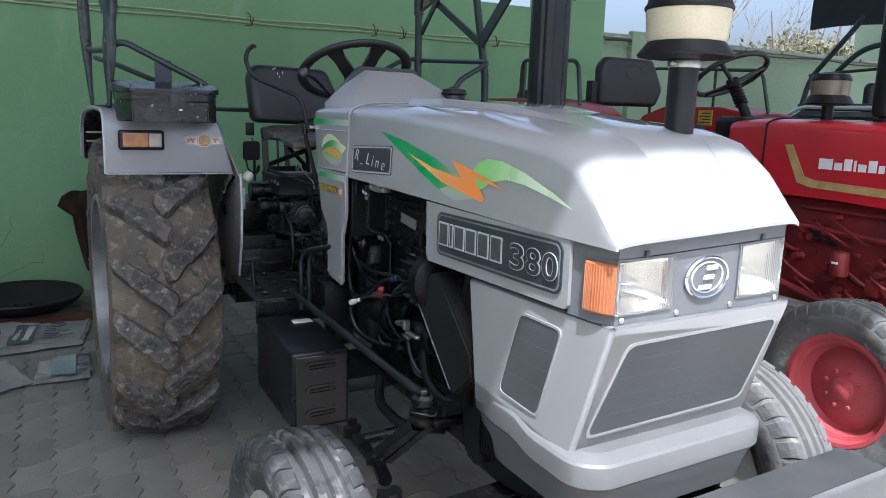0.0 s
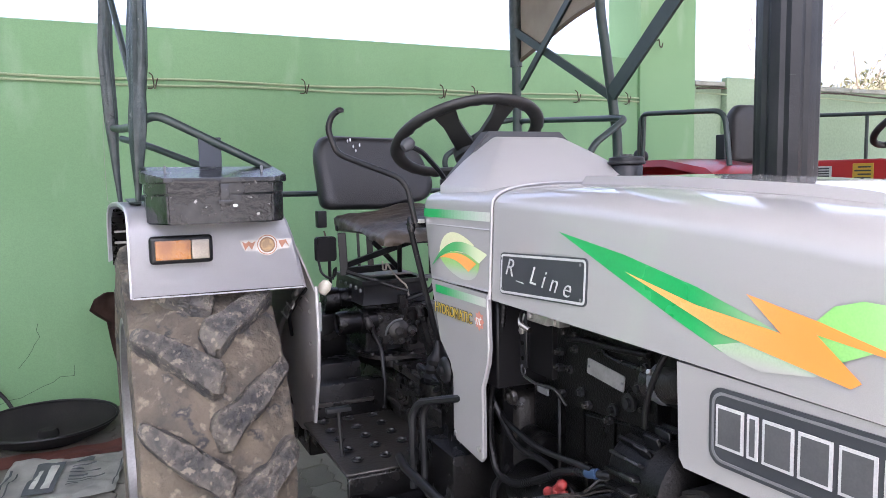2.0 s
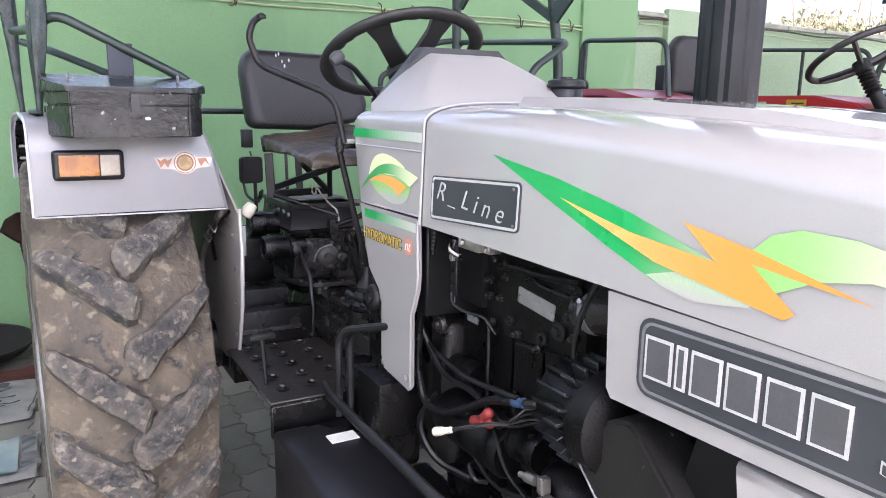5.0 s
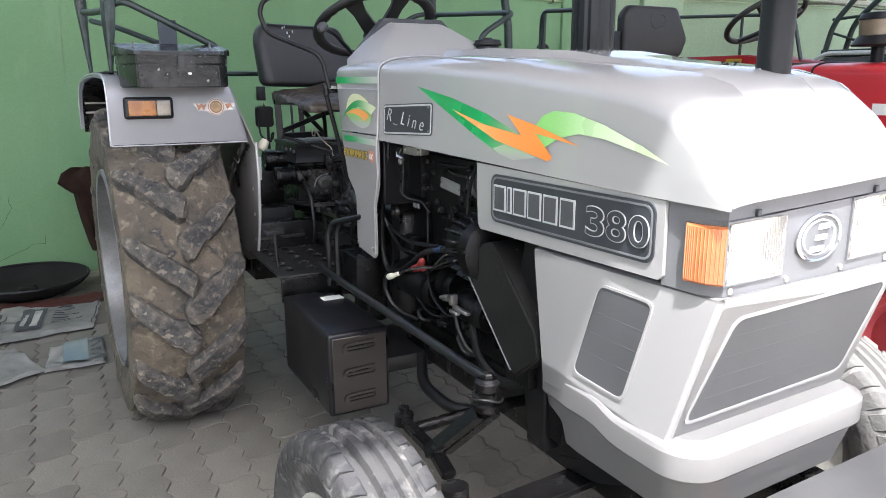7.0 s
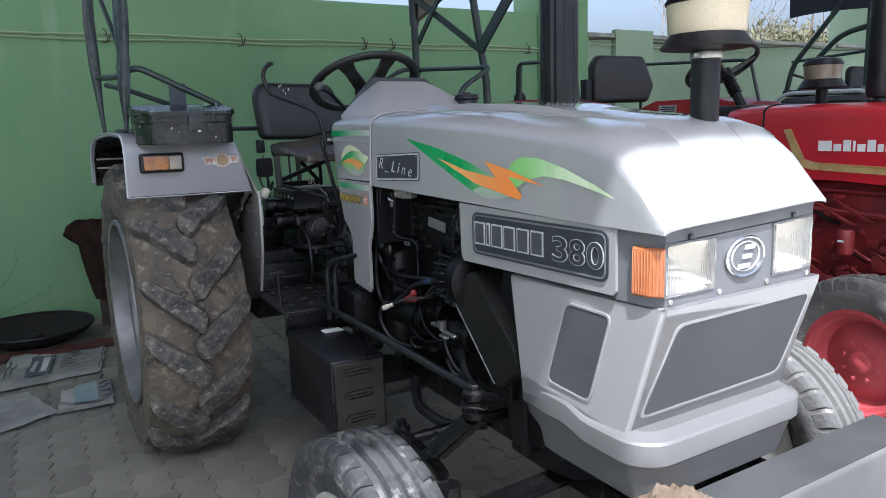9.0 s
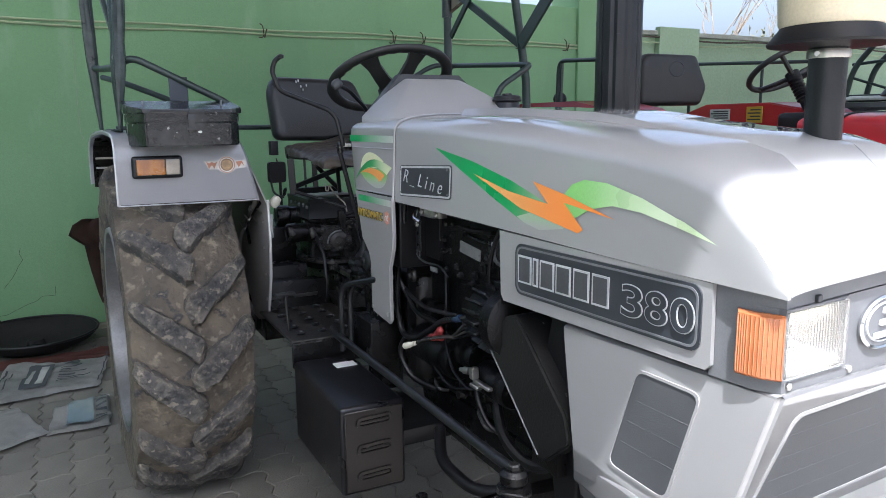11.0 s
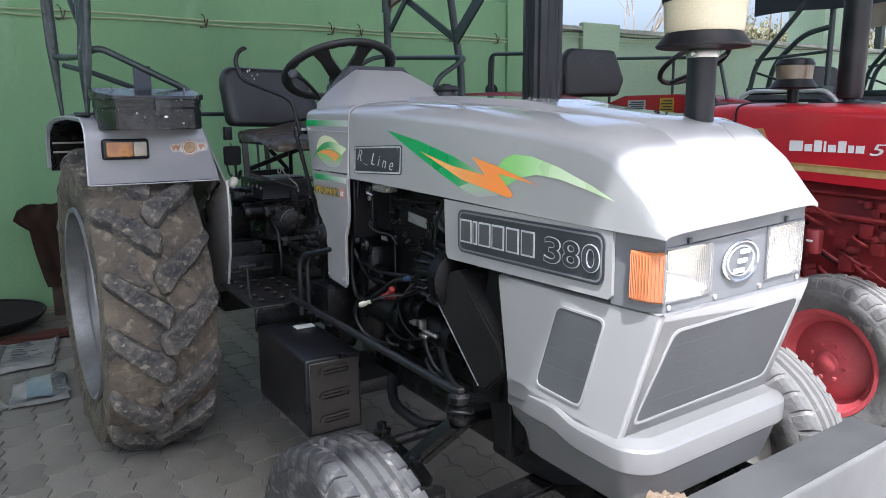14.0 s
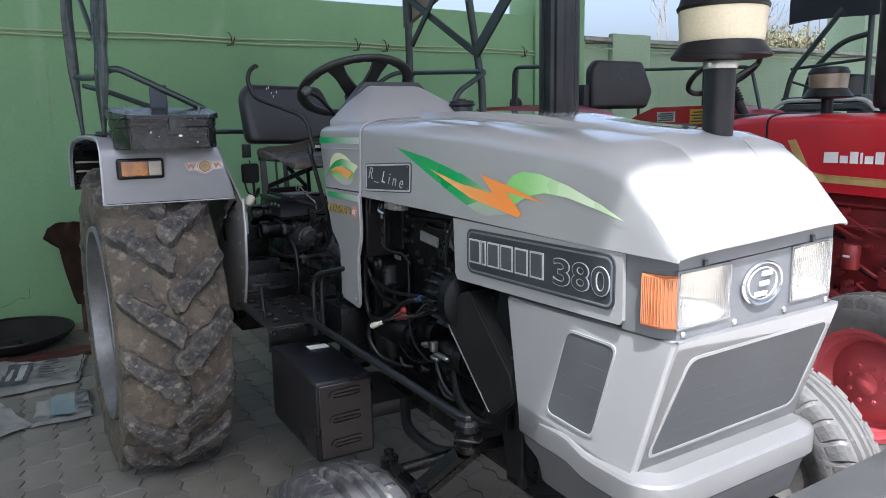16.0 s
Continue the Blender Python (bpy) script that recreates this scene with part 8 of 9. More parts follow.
flat_bar(b, (0.708, 1.515, 0.492), (0.700, 1.440, 0.478), 0.032, 0.024, (0, 0, 1))
bmesh.ops.bevel(b, geom=list(b.edges), offset=0.005, segments=2, affect="EDGES")
ka = eng("knuckle_arm", b, BLACK_GREASE, "greasy black cast steering knuckle arm")
b = B()
lathe(b, [(0, 0), (0.024, 0), (0.024, 0.026), (0.013, 0.031), (0.013, 0.044), (0, 0.046)], Matrix.Translation((0.698, 1.668, 0.502)), 16)
part("link_pin", b, BLACK_GREASE, ka)
bolt(ka, (0.706, 1.510, 0.505), (0, 0, 1), 0.015, 0.014, BLACK_PAINT)
b = B()
tube(b, [(0.700, 1.640, 0.498), (0.92, 1.63, 0.510), (1.77, 1.64, 0.50)], 0.015, 12)
eng("tie_rod", b, BLACK_GREASE)
b = B()
loft(b, [[(x, y, z) for y, z in ((1.34, 0.33 + dz), (1.43, 0.33 + dz), (1.43, 0.42 + dz), (1.34, 0.42 + dz))] for x, dz in ((0.68, -0.02), (0.95, 0.0), (1.218, 0.02), (1.486, 0.0), (1.756, -0.02))])
bmesh.ops.bevel(b, geom=list(b.edges), offset=0.008, segments=2, affect="EDGES")
eng("front_axle", b, BLACK_GREASE)
for s in (1, -1):
    X = (lambda x: x) if s > 0 else (lambda x: 2 * CX - x)
    b = B()
    cyl(b, (X(0.690), 1.385, 0.26), (X(0.690), 1.40, 0.48), 0.030, 16)
    cyl(b, (X(0.54), 1.385, 0.33), (X(0.70), 1.385, 0.33), 0.028, 14)
    eng("steering_knuckle", b, BLACK_GREASE)
b = B()
box(b, (1.02, 1.09, 0.40), (1.42, 1.62, 0.55), 0.012)
eng("front_support", b, BLACK_GREASE)
b = B()
loft(b, [[(x, y, z) for y, z in ((1.08, 0.50), (1.50, 0.50), (1.50, 0.66), (1.09, 0.66))] for x in (1.035, 1.401)])
eng("chin_frame", b, BLACK_GREASE)
b = B()
prism(b, rounded([(1.115, 0.60), (1.12, 0.545), (1.19, 0.50), (1.32, 0.44), (1.46, 0.425), (1.55, 0.47), (1.57, 0.62)], 0.03, 5), 0.08, Matrix(((0, 0, 1, 1.000), (1, 0, 0, 0), (0, 1, 0, 0), (0, 0, 0, 1))), 0.01)
eng("axle_bracket", b, BLACK_PLASTIC)
b = B()
tube(b, bend([(0.96, 2.10, 0.48), (0.92, 2.02, 0.425), (0.93, 1.85, 0.41), (1.02, 1.75, 0.43)], 0.05), 0.017, 12)
eng("lower_hose", b, BLACK_PLASTIC, "thick black hose low on the engine")
b = B()
box(b, (1.02, 1.60, 0.42), (1.41, 2.35, 0.56), 0.02)
eng("oil_sump", b, BLACK_GREASE)

# front bumper box with a rag on it
# Dusty grey, paled to stand in for glare on the front face.
GLARE_BUMPER = mat("dusty_glare_bumper_paint", (0.080, 0.080, 0.079), (0.120, 0.118, 0.114), rough=0.7, scale=4, fine=160, bump=0.1)
SK = Matrix(((1, 0, 0, 0), (ASKEW, 1, 0, -ASKEW * 0.76), (0, 0, 1, 0), (0, 0, 0, 1)))
b = B()
BX0, BX1, BY0, BY1, BZ0, BZ1 = 0.757, 1.835, 0.868, 1.004, 0.28, 0.518
box(b, (BX0, BY0, BZ0), (BX1, BY1, BZ1), 0.012, 3, SK)
bumper = eng("front_bumper", b, GLARE_BUMPER, "dusty grey steel front bumper channel, paled for glare")
# Thin dark sheet, added to keep that glare tone off the top.
b = B()
box(b, (BX0 + 0.012, BY0 + 0.010, BZ1 - 0.001), (BX1 - 0.012, BY1 - 0.006, BZ1 + 0.003), 0.001, 1, SK)
part("top_plate", b, mat("bumper_top_darkened", (0.026, 0.027, 0.028), (0.050, 0.050, 0.050), rough=0.7, scale=5, fine=200, bump=0.08), bumper, "bumper top, coloured darker than the glaring front")
for x in (1.03, 1.40):
    b = B()
    box(b, (x - 0.03, 1.00, 0.40), (x + 0.03, 1.20, 0.48), 0.005)
    eng("bumper_bracket", b, BLACK_GREASE)
b = B()
rag_n = 150
vs = []


def fold_height(u, w):
    """Soft curling folds across a heaped cloth."""
    a = noise.noise((u * 1.9, w * 1.9, 1.3))
    c = noise.noise((u * 3.1 + 5, w * 3.1, 6.2))
    rope = lambda x: (1 - abs(math.sin(x))) ** 1.6
    fold = rope(8 * u + 11 * w + 4.5 * a + 1.5 * c) + 0.75 * rope(15 * w - 4 * u + 4 * c) + 0.35 * rope(23 * u + 17 * w + 6 * c)
    return 0.012 * a + 0.021 * fold - 0.012


for j in range(rag_n + 1):
    row = []
    for i in range(rag_n + 1):
        u, w = i / rag_n, j / rag_n
        du, dw = 2 * u - 1, 2 * w - 1
        r = max(abs(du), abs(dw))
        ang = math.atan2(dw, du)
        reach = 1 + 0.22 * noise.noise((math.cos(ang) * 1.6, math.sin(ang) * 1.6, 3.3)) + 0.07 * noise.noise((math.cos(ang) * 6, math.sin(ang) * 6, 1.3))
        k = r / max(1e-6, math.hypot(du, dw)) * reach
        x = 0.962 + 0.142 * du * k + 0.008 * noise.noise((u * 4, w * 4, 3))
        y = 0.930 + 0.118 * dw * k + 0.008 * noise.noise((u * 4, w * 4, 7)) + 0.02 * du
        heap = 0.034 * (1 - r ** 2.2) + fold_height(u, w) * min(1.0, (1 - r) * 5)
        z = BZ1 + 0.0075 + max(0.0, heap)
        over = BY0 + ASKEW * (x - 0.76) - y
        if over > 0:
            y += over * 0.6 - 0.014 - 0.010 * noise.noise((u * 14, w * 8, 2.2))
            z -= over * 0.9
        row.append(b.verts.new((x, y, z)))
    vs.append(row)
for j in range(rag_n):
    for i in range(rag_n):
        b.faces.new((vs[j][i], vs[j][i + 1], vs[j + 1][i + 1], vs[j + 1][i]))
bmesh.ops.solidify(b, geom=list(b.faces), thickness=0.003)
solid("rag", b, CLOTH, "crumpled beige cotton rag lying on the dusty bumper", "rag", smooth=80)
# ---- the red tractor alongside ----
MX = 3.36
red = thing("red_tractor", (MX, 2.4, 0), "red farm tractor with gold side stripe, parked beside the silver one", "tractor")
R = red


def rp(name, bm, material, label="", smooth=40.0):
    return part(name, bm, material, R, label, smooth)


def red_ring(y, w, zb, zs, zt):
    out = arch(w, zb, zs, zt, p=0.5, k=0.02)
    return [(MX + x, y, z) for x, z in out]


b = B()
loft(b, [red_ring(y, w, zb, zs, zt) for y, w, zb, zs, zt in ((2.395, .285, 1.03, 1.335, 1.385), (2.0, .283, 1.03, 1.325, 1.380), (1.5, .28, 1.01, 1.30, 1.365), (1.0, .27, 0.99, 1.26, 1.335), (0.90, .26, 0.98, 1.20, 1.28), (0.86, .25, 0.98, 1.12, 1.20))])
rh = rp("bonnet", b, RED_PAINT, "glossy red bonnet", 30)
b = B()
loft(b, [red_ring(y, w, zb, zs, zt) for y, w, zb, zs, zt in ((2.62, .280, 1.10, 1.325, 1.375), (2.50, .286, 1.08, 1.335, 1.385), (2.405, .287, 1.06, 1.337, 1.387))])
rp("rear_cowl", b, RED_PAINT, "red cowl behind the bonnet", 30)
b = B()
tube(b, [(MX + x * 1.004, 2.40, z + 0.001) for x, z in arch(.284, 1.04, 1.335, 1.385, p=0.5, k=0.02)], 0.006, 6)
rp("bonnet_seam", b, BLACK_PLASTIC)
XS = MX - 0.2855


def red_decal(name, poly, material, depth=0.004):
    bm = B()
    prism(bm, poly, depth, Matrix(((0, 0, 1, XS - 0.002), (1, 0, 0, 0), (0, 1, 0, 0), (0, 0, 0, 1))))
    for v in bm.verts:
        v.co.x += (2.395 - v.co.y) * 0.0045 + (v.co.z - 1.03) * 0.02
    return part(name, bm, material, rh)


red_decal("gold_stripe", [(2.285, 1.262), (2.245, 1.265), (2.165, 1.123), (2.11, 1.110), (1.0, 1.073), (1.0, 1.038), (2.13, 1.076), (2.20, 1.093)], GOLD)
red_decal("pale_stripe", [(2.10, 1.106), (1.0, 1.068), (1.0, 1.061), (2.10, 1.098)], DECAL_YELLOW, 0.003)
# plain bars where the maker's name stands, then the model number
ys = 2.100
for i, (w, h) in enumerate(((0.052, 0.052), (0.030, 0.036), (0.030, 0.056), (0.012, 0.052), (0.030, 0.036), (0.030, 0.056), (0.022, 0.036), (0.030, 0.036))):
    w, h = w * 1.36, h * 0.90
    red_decal("name_bar", [(ys - w + 0.006, 1.163), (ys, 1.163), (ys, 1.163 + h), (ys - w + 0.006, 1.163 + h)], DECAL_WHITE)
    ys -= w + 0.004
lettering("575", 0.070, axes((XS + 0.0009, 1.730, 1.157), (0.0045, -1, -0.01), (0.02, 0, 1)), DECAL_WHITE, rh, "number", shear=0.25, depth=0.002, width=0.185)
lettering("DI", 0.070, axes((XS + 0.0016, 1.520, 1.155), (0.0045, -1, -0.01), (0.02, 0, 1)), DECAL_WHITE, rh, "number", shear=0.25, depth=0.002, width=0.09)
# intake bowl and exhaust
IC = Matrix.Translation((3.29, 2.24, 0))
b = B()
lathe(b, [(0, 1.35), (0.027, 1.35), (0.027, 1.455), (0, 1.455)], IC, 18)
rp("intake_stem", b, BLACK_PLASTIC)
b = B()
lathe(b, [(0.02, 1.447), (0.106, 1.452), (0.110, 1.458), (0.086, 1.495), (0.02, 1.497)], IC, 32)
pc = rp("pre_cleaner", b, BLACK_PLASTIC, "black pre-cleaner with brown oil bowl")
b = B()
lathe(b, [(0.02, 1.4975), (0.082, 1.4975), (0.087, 1.562), (0.02, 1.562)], IC, 32)
part("bowl", b, BOWL_DARK, pc, "brown translucent bowl")
b = B()
lathe(b, [(0.02, 1.5625), (0.090, 1.5625), (0.091, 1.569), (0.078, 1.592), (0.03, 1.600), (0, 1.601)], IC, 32)
part("lid", b, BLACK_PLASTIC, pc)
b = B()
lathe(b, [(0, 1.34), (0.026, 1.34), (0.026, 1.395), (0.050, 1.402), (0.057, 1.42), (0.057, 2.3), (0.05, 2.35), (0, 2.35)], Matrix.Translation((3.292, 1.96, 0)), 28)
rp("exhaust_pipe", b, BLACK_PAINT, "matt black exhaust silencer")
for yy, s in ((2.24, 0.05), (1.96, 0.06)):
    b = B()
    lathe(b, [(0.0, 0.004), (s, 0.004), (s, -0.02)], Matrix.Translation((3.31, yy, 1.382)) @ Matrix.Rotation(0.02, 4, "X"), 24)
    rp("hole_collar", b, BLACK_GREASE)
# engine, frame
b = B()
box(b, (MX - 0.19, 1.20, 0.52), (MX + 0.19, 2.45, 1.02), 0.02)
reng = rp("engine_block", b, RED_DULL, "dusty red engine block")
rr = random.Random(21)
for i in range(90):
    y, z = rr.uniform(1.25, 2.35), rr.uniform(0.55, 0.99)
    b = B()
    k = rr.random()
    if k < 0.35:
        lathe(b, [(0, 0), (0.02, 0), (0.024, 0.01), (0.016, 0.02), (0.016, 0.05), (0, 0.052)], axes((MX - 0.19, y, z), (0, 1, 0), (0, 0, -1)), 12)
        part("plug", b, RED_DULL, reng)
    elif k < 0.7:
        s = rr.uniform(0.012, 0.036)
        box(b, (MX - 0.19 - rr.uniform(0.01, 0.05), y - s, z - s * rr.uniform(0.5, 1.6)), (MX - 0.185, y + s, z + s * 0.8), 0.006)
        part("casting_pad", b, RED_DULL, reng)
    else:
        s = rr.uniform(0.05, 0.16)
        tube(b, bend([(MX - 0.18, y, z), (MX - 0.23, y, z), (MX - 0.24, y - s, z - s * 0.5), (MX - 0.18, y - s * 1.2, z - s * 0.7)], 0.03), 0.009, 6)
        part("pipe", b, rr.choice((RED_DULL, BLACK_PLASTIC, RED_DULL)), reng)
b = B()
lathe(b, [(0, 0), (0.035, 0), (0.038, 0.01), (0.038, 0.10), (0.030, 0.11), (0.0, 0.115)], Matrix.Translation((MX - 0.27, 1.95, 0.70)), 20)
ff = rp("fuel_filter", b, RED_DULL, "red canister filter")
b = B()
box(b, (MX - 0.309, 1.935, 0.755), (MX - 0.300, 1.965, 0.765), 0.001, 1)
part("label_bar", b, DECAL_WHITE, ff)
b = B()
box(b, (MX - 0.235, 1.60, 0.86), (MX - 0.195, 1.66, 0.93), 0.006)
part("yellow_tag", b, GOLD, reng)
for a, c, r in (((MX - 0.23, 2.35, 0.90), (MX - 0.23, 1.4, 0.86), 0.013), ((MX - 0.22, 2.2, 0.98), (MX - 0.21, 1.3, 0.97), 0.009), ((MX - 0.25, 2.3, 0.62), (MX - 0.25, 1.75, 0.50), 0.018)):
    b = B()
    tube(b, [a, c], r, 8)
    part("long_rod", b, RED_DULL, reng)
b = B()
box(b, (MX - 0.16, 0.95, 0.45), (MX + 0.16, 1.9, 0.62), 0.015)
rp("front_support", b, RED_DULL)
b = B()
box(b, (2.76, 1.57, 0.31), (MX + 0.58, 1.66, 0.40), 0.01)
rp("front_axle", b, RED_DULL)
b = B()
loft(b, [[(MX + x, y, z) for x, z in ((-0.20, 0.50), (0.20, 0.50), (0.22, 0.95), (-0.22, 0.95))] for y in (2.45, 3.9)])
rp("gearbox", b, RED_DULL)
front_wheel((2.715, 1.61, 0.350), R, RED_RIM, TYRE_DUSTY, R=0.350, half=0.088, rim_r=0.215)
front_wheel((2 * MX - 2.715, 1.61, 0.355), R, RED_RIM, TYRE_DUSTY, R=0.355, half=0.085, rim_r=0.195, out=1, notch=False)
rear_wheel((2.62, 3.60, 0.645), R, RED_RIM, TYRE, LUG, seed=5)
rear_wheel((2 * MX - 2.62, 3.60, 0.645), R, RED_RIM, TYRE, LUG, out=1, seed=6)
# mudguards: arched red sheets with a tall inner wall
for s in (1, -1):
    X = (lambda x: x) if s > 0 else (lambda x: 2 * MX - x)
    prof = [(3.13, 1.02), (3.12, 1.30), (3.14, 1.385), (3.20, 1.42), (3.45, 1.462), (3.95, 1.462), (4.15, 1.40), (4.30, 1.20)]
    b = B()
    loft(b, [[(X(2.42), y, z - 0.03), (X(2.43), y, z), (X(2.62), y, z + 0.004), (X(2.81), y, z), (X(2.825), y, z - 0.04)] for y, z in prof], closed=False, caps=False)
    bmesh.ops.solidify(b, geom=list(b.faces), thickness=0.005)
    mg = rp("mudguard", b, RED_PAINT, "red mudguard")
    b = B()
    prism(b, [(3.14, 0.80), (3.14, 1.37), (3.20, 1.41), (3.45, 1.455), (3.95, 1.455), (4.15, 1.39), (4.30, 1.19), (4.30, 0.80)], 0.006, Matrix(((0, 0, s, X(2.82)), (1, 0, 0, 0), (0, 1, 0, 0), (0, 0, 0, 1))))
    part("inner_wall", b, RED_PAINT, mg)
    if s < 0:
        xw = X(2.82) - 0.006
        for (y0, y1, z0, z1, mt) in ((3.90, 3.735, 1.357, 1.428, BADGE_SILVER), (3.604, 3.484, 1.34, 1.439, DECAL_YELLOW)):
            b = B()
            box(b, (xw - 0.006, y1, z0), (xw - 0.0005, y0, z1), 0.001, 1)
            lab = part("label_plate", b, mt, mg)
            for k in range(4):
                b = B()
                zz = z0 + (z1 - z0) * (0.2 + 0.2 * k)
                box(b, (xw - 0.0075, y1 + 0.012, zz - 0.004), (xw - 0.0062, y0 - 0.012 - 0.02 * (k % 2), zz + 0.004))
                part("text_bar", b, PLATE_BLACK, mg)
    b = B()
    if s > 0:
        tube(b, bend([(2.60, 3.83, 1.46), (2.60, 3.82, 1.70), (2.60, 3.27, 1.668), (2.60, 3.235, 1.43)], 0.06, 5), 0.012, 10)
        rp("grab_rail", b, GREEN_PIPE, "dark green grab rail")
        b = B()
        tube(b, [(2.60, 3.79, 1.70), (2.60, 3.80, 1.46)], 0.010, 8)
        rp("grab_rail", b, GREEN_PIPE)
    else:
        tube(b, bend([(4.10, 4.30, 1.20), (4.10, 4.30, 1.755), (4.10, 3.30, 1.70), (4.10, 3.22, 1.43)], 0.06, 5), 0.012, 10)
        rp("grab_rail", b, GREEN_PIPE)
        b = B()
        tube(b, [(4.10, 3.68, 1.46), (4.10, 3.68, 1.72)], 0.010, 8)
        rp("grab_rail", b, GREEN_PIPE)
# seat
b = B()
pad(b, rounded([(3.13, 1.445), (3.62, 1.45), (3.67, 1.56), (3.57, 1.755), (3.18, 1.755), (3.13, 1.70)], 0.028, 5), 3.715, 0.085)
rs = rp("backrest", b, LEATHER, "black moulded vinyl seat back", 60)
b = B()
lathe(b, [(0.055, 0.002), (0.060, 0.006), (0.065, 0.002)], axes((3.40, 3.718, 1.665), (1, 0, 0), (0, 0, 1)) @ Matrix.Diagonal((1, 0.75, 1, 1)), 28)
part("stitched_oval", b, DASH_GREY, rs)
b = B()
box(b, (3.12, 3.30, 1.22), (3.66, 3.76, 1.345), 0.04, 3)
rp("cushion", b, LEATHER)
b = B()
box(b, (3.08, 3.74, 1.28), (3.13, 3.80, 1.60), 0.006)
rp("armrest_bracket", b, BLACK_PLASTIC)
b = B()
cyl(b, (3.36, 3.55, 0.94), (3.36, 3.55, 1.235), 0.06, 12)
rp("seat_post", b, BLACK_PLASTIC)


def small_wheel(c, parent, Rw=0.20, tiltd=-32, boot=True):
    tm = Matrix.Translation(c) @ Matrix.Rotation(radians(tiltd), 4, "X")
    b = B()
    rings = []
    for i in range(48):
        a = 2 * math.pi * i / 48
        rings.append([tm @ Vector(((Rw + 0.015 * math.cos(q)) * math.cos(a), (Rw + 0.015 * math.cos(q)) * math.sin(a), 0.015 * math.sin(q))) for q in [2 * math.pi * j / 8 for j in range(8)]])
    rings.append(rings[0])
    loft(b, rings, caps=False)
    w = part("steering_wheel", b, WHEEL_PLASTIC, parent, "black steering wheel", smooth=60)
    for k in range(3):
        a = radians(90 + 120 * k)
        b = B()
        tube(b, [tm @ Vector((0.02 * math.cos(a), 0.02 * math.sin(a), -0.05)), tm @ Vector((Rw * 0.5 * math.cos(a), Rw * 0.5 * math.sin(a), -0.03)), tm @ Vector((Rw * math.cos(a), Rw * math.sin(a), 0))], 0.012, 8)
        part("spoke", b, WHEEL_PLASTIC, w)
    b = B()
    prof = [(0, -0.03), (0.035, -0.035), (0.035, -0.07)]
    for i in range(7):
        prof += [(0.036, -0.08 - 0.018 * i), (0.026, -0.089 - 0.018 * i)]
    prof += [(0.03, -0.42), (0, -0.42)]
    lathe(b, prof, tm, 18)
    part("column", b, BLACK_PLASTIC, w)
    return w


small_wheel((MX, 2.90, 1.618), R)
b = B()
lathe(b, [(0, 0.0), (0.040, 0.0), (0.042, 0.008), (0.040, 0.020), (0.032, 0.036), (0.018, 0.046), (0, 0.049)], Matrix.Translation((2.667, 3.91, 1.488)) @ Matrix.Rotation(radians(90), 4, "X"), 24)
ml = rp("mudguard_lamp", b, BLACK_PLASTIC, "small round black lamp on the mudguard")
b = B()
box(b, (2.655, 3.90, 1.462), (2.679, 3.92, 1.475), 0.002, 1)
part("lamp_foot", b, BLACK_PLASTIC, ml)
b = B()
box(b, (MX - 0.2, 2.60, 1.25), (MX + 0.2, 2.80, 1.39), 0.03, 3)
rp("dash", b, BLACK_PLASTIC)

# ---- a further tractor behind ----
GREY_PAINT = mat("grey_tractor_paint", (0.16, 0.16, 0.17), (0.12, 0.12, 0.13), rough=0.45, scale=5, fine=200, bump=0.05)
FX, FY = 6.85, 3.93
F = thing("far_tractor", (FX, FY, 0), "grey tractor with dark canopy parked beyond the red one", "tractor")


def fp_(name, bm, material, label="", smooth=40.0):
    return part(name, bm, material, F, label, smooth)


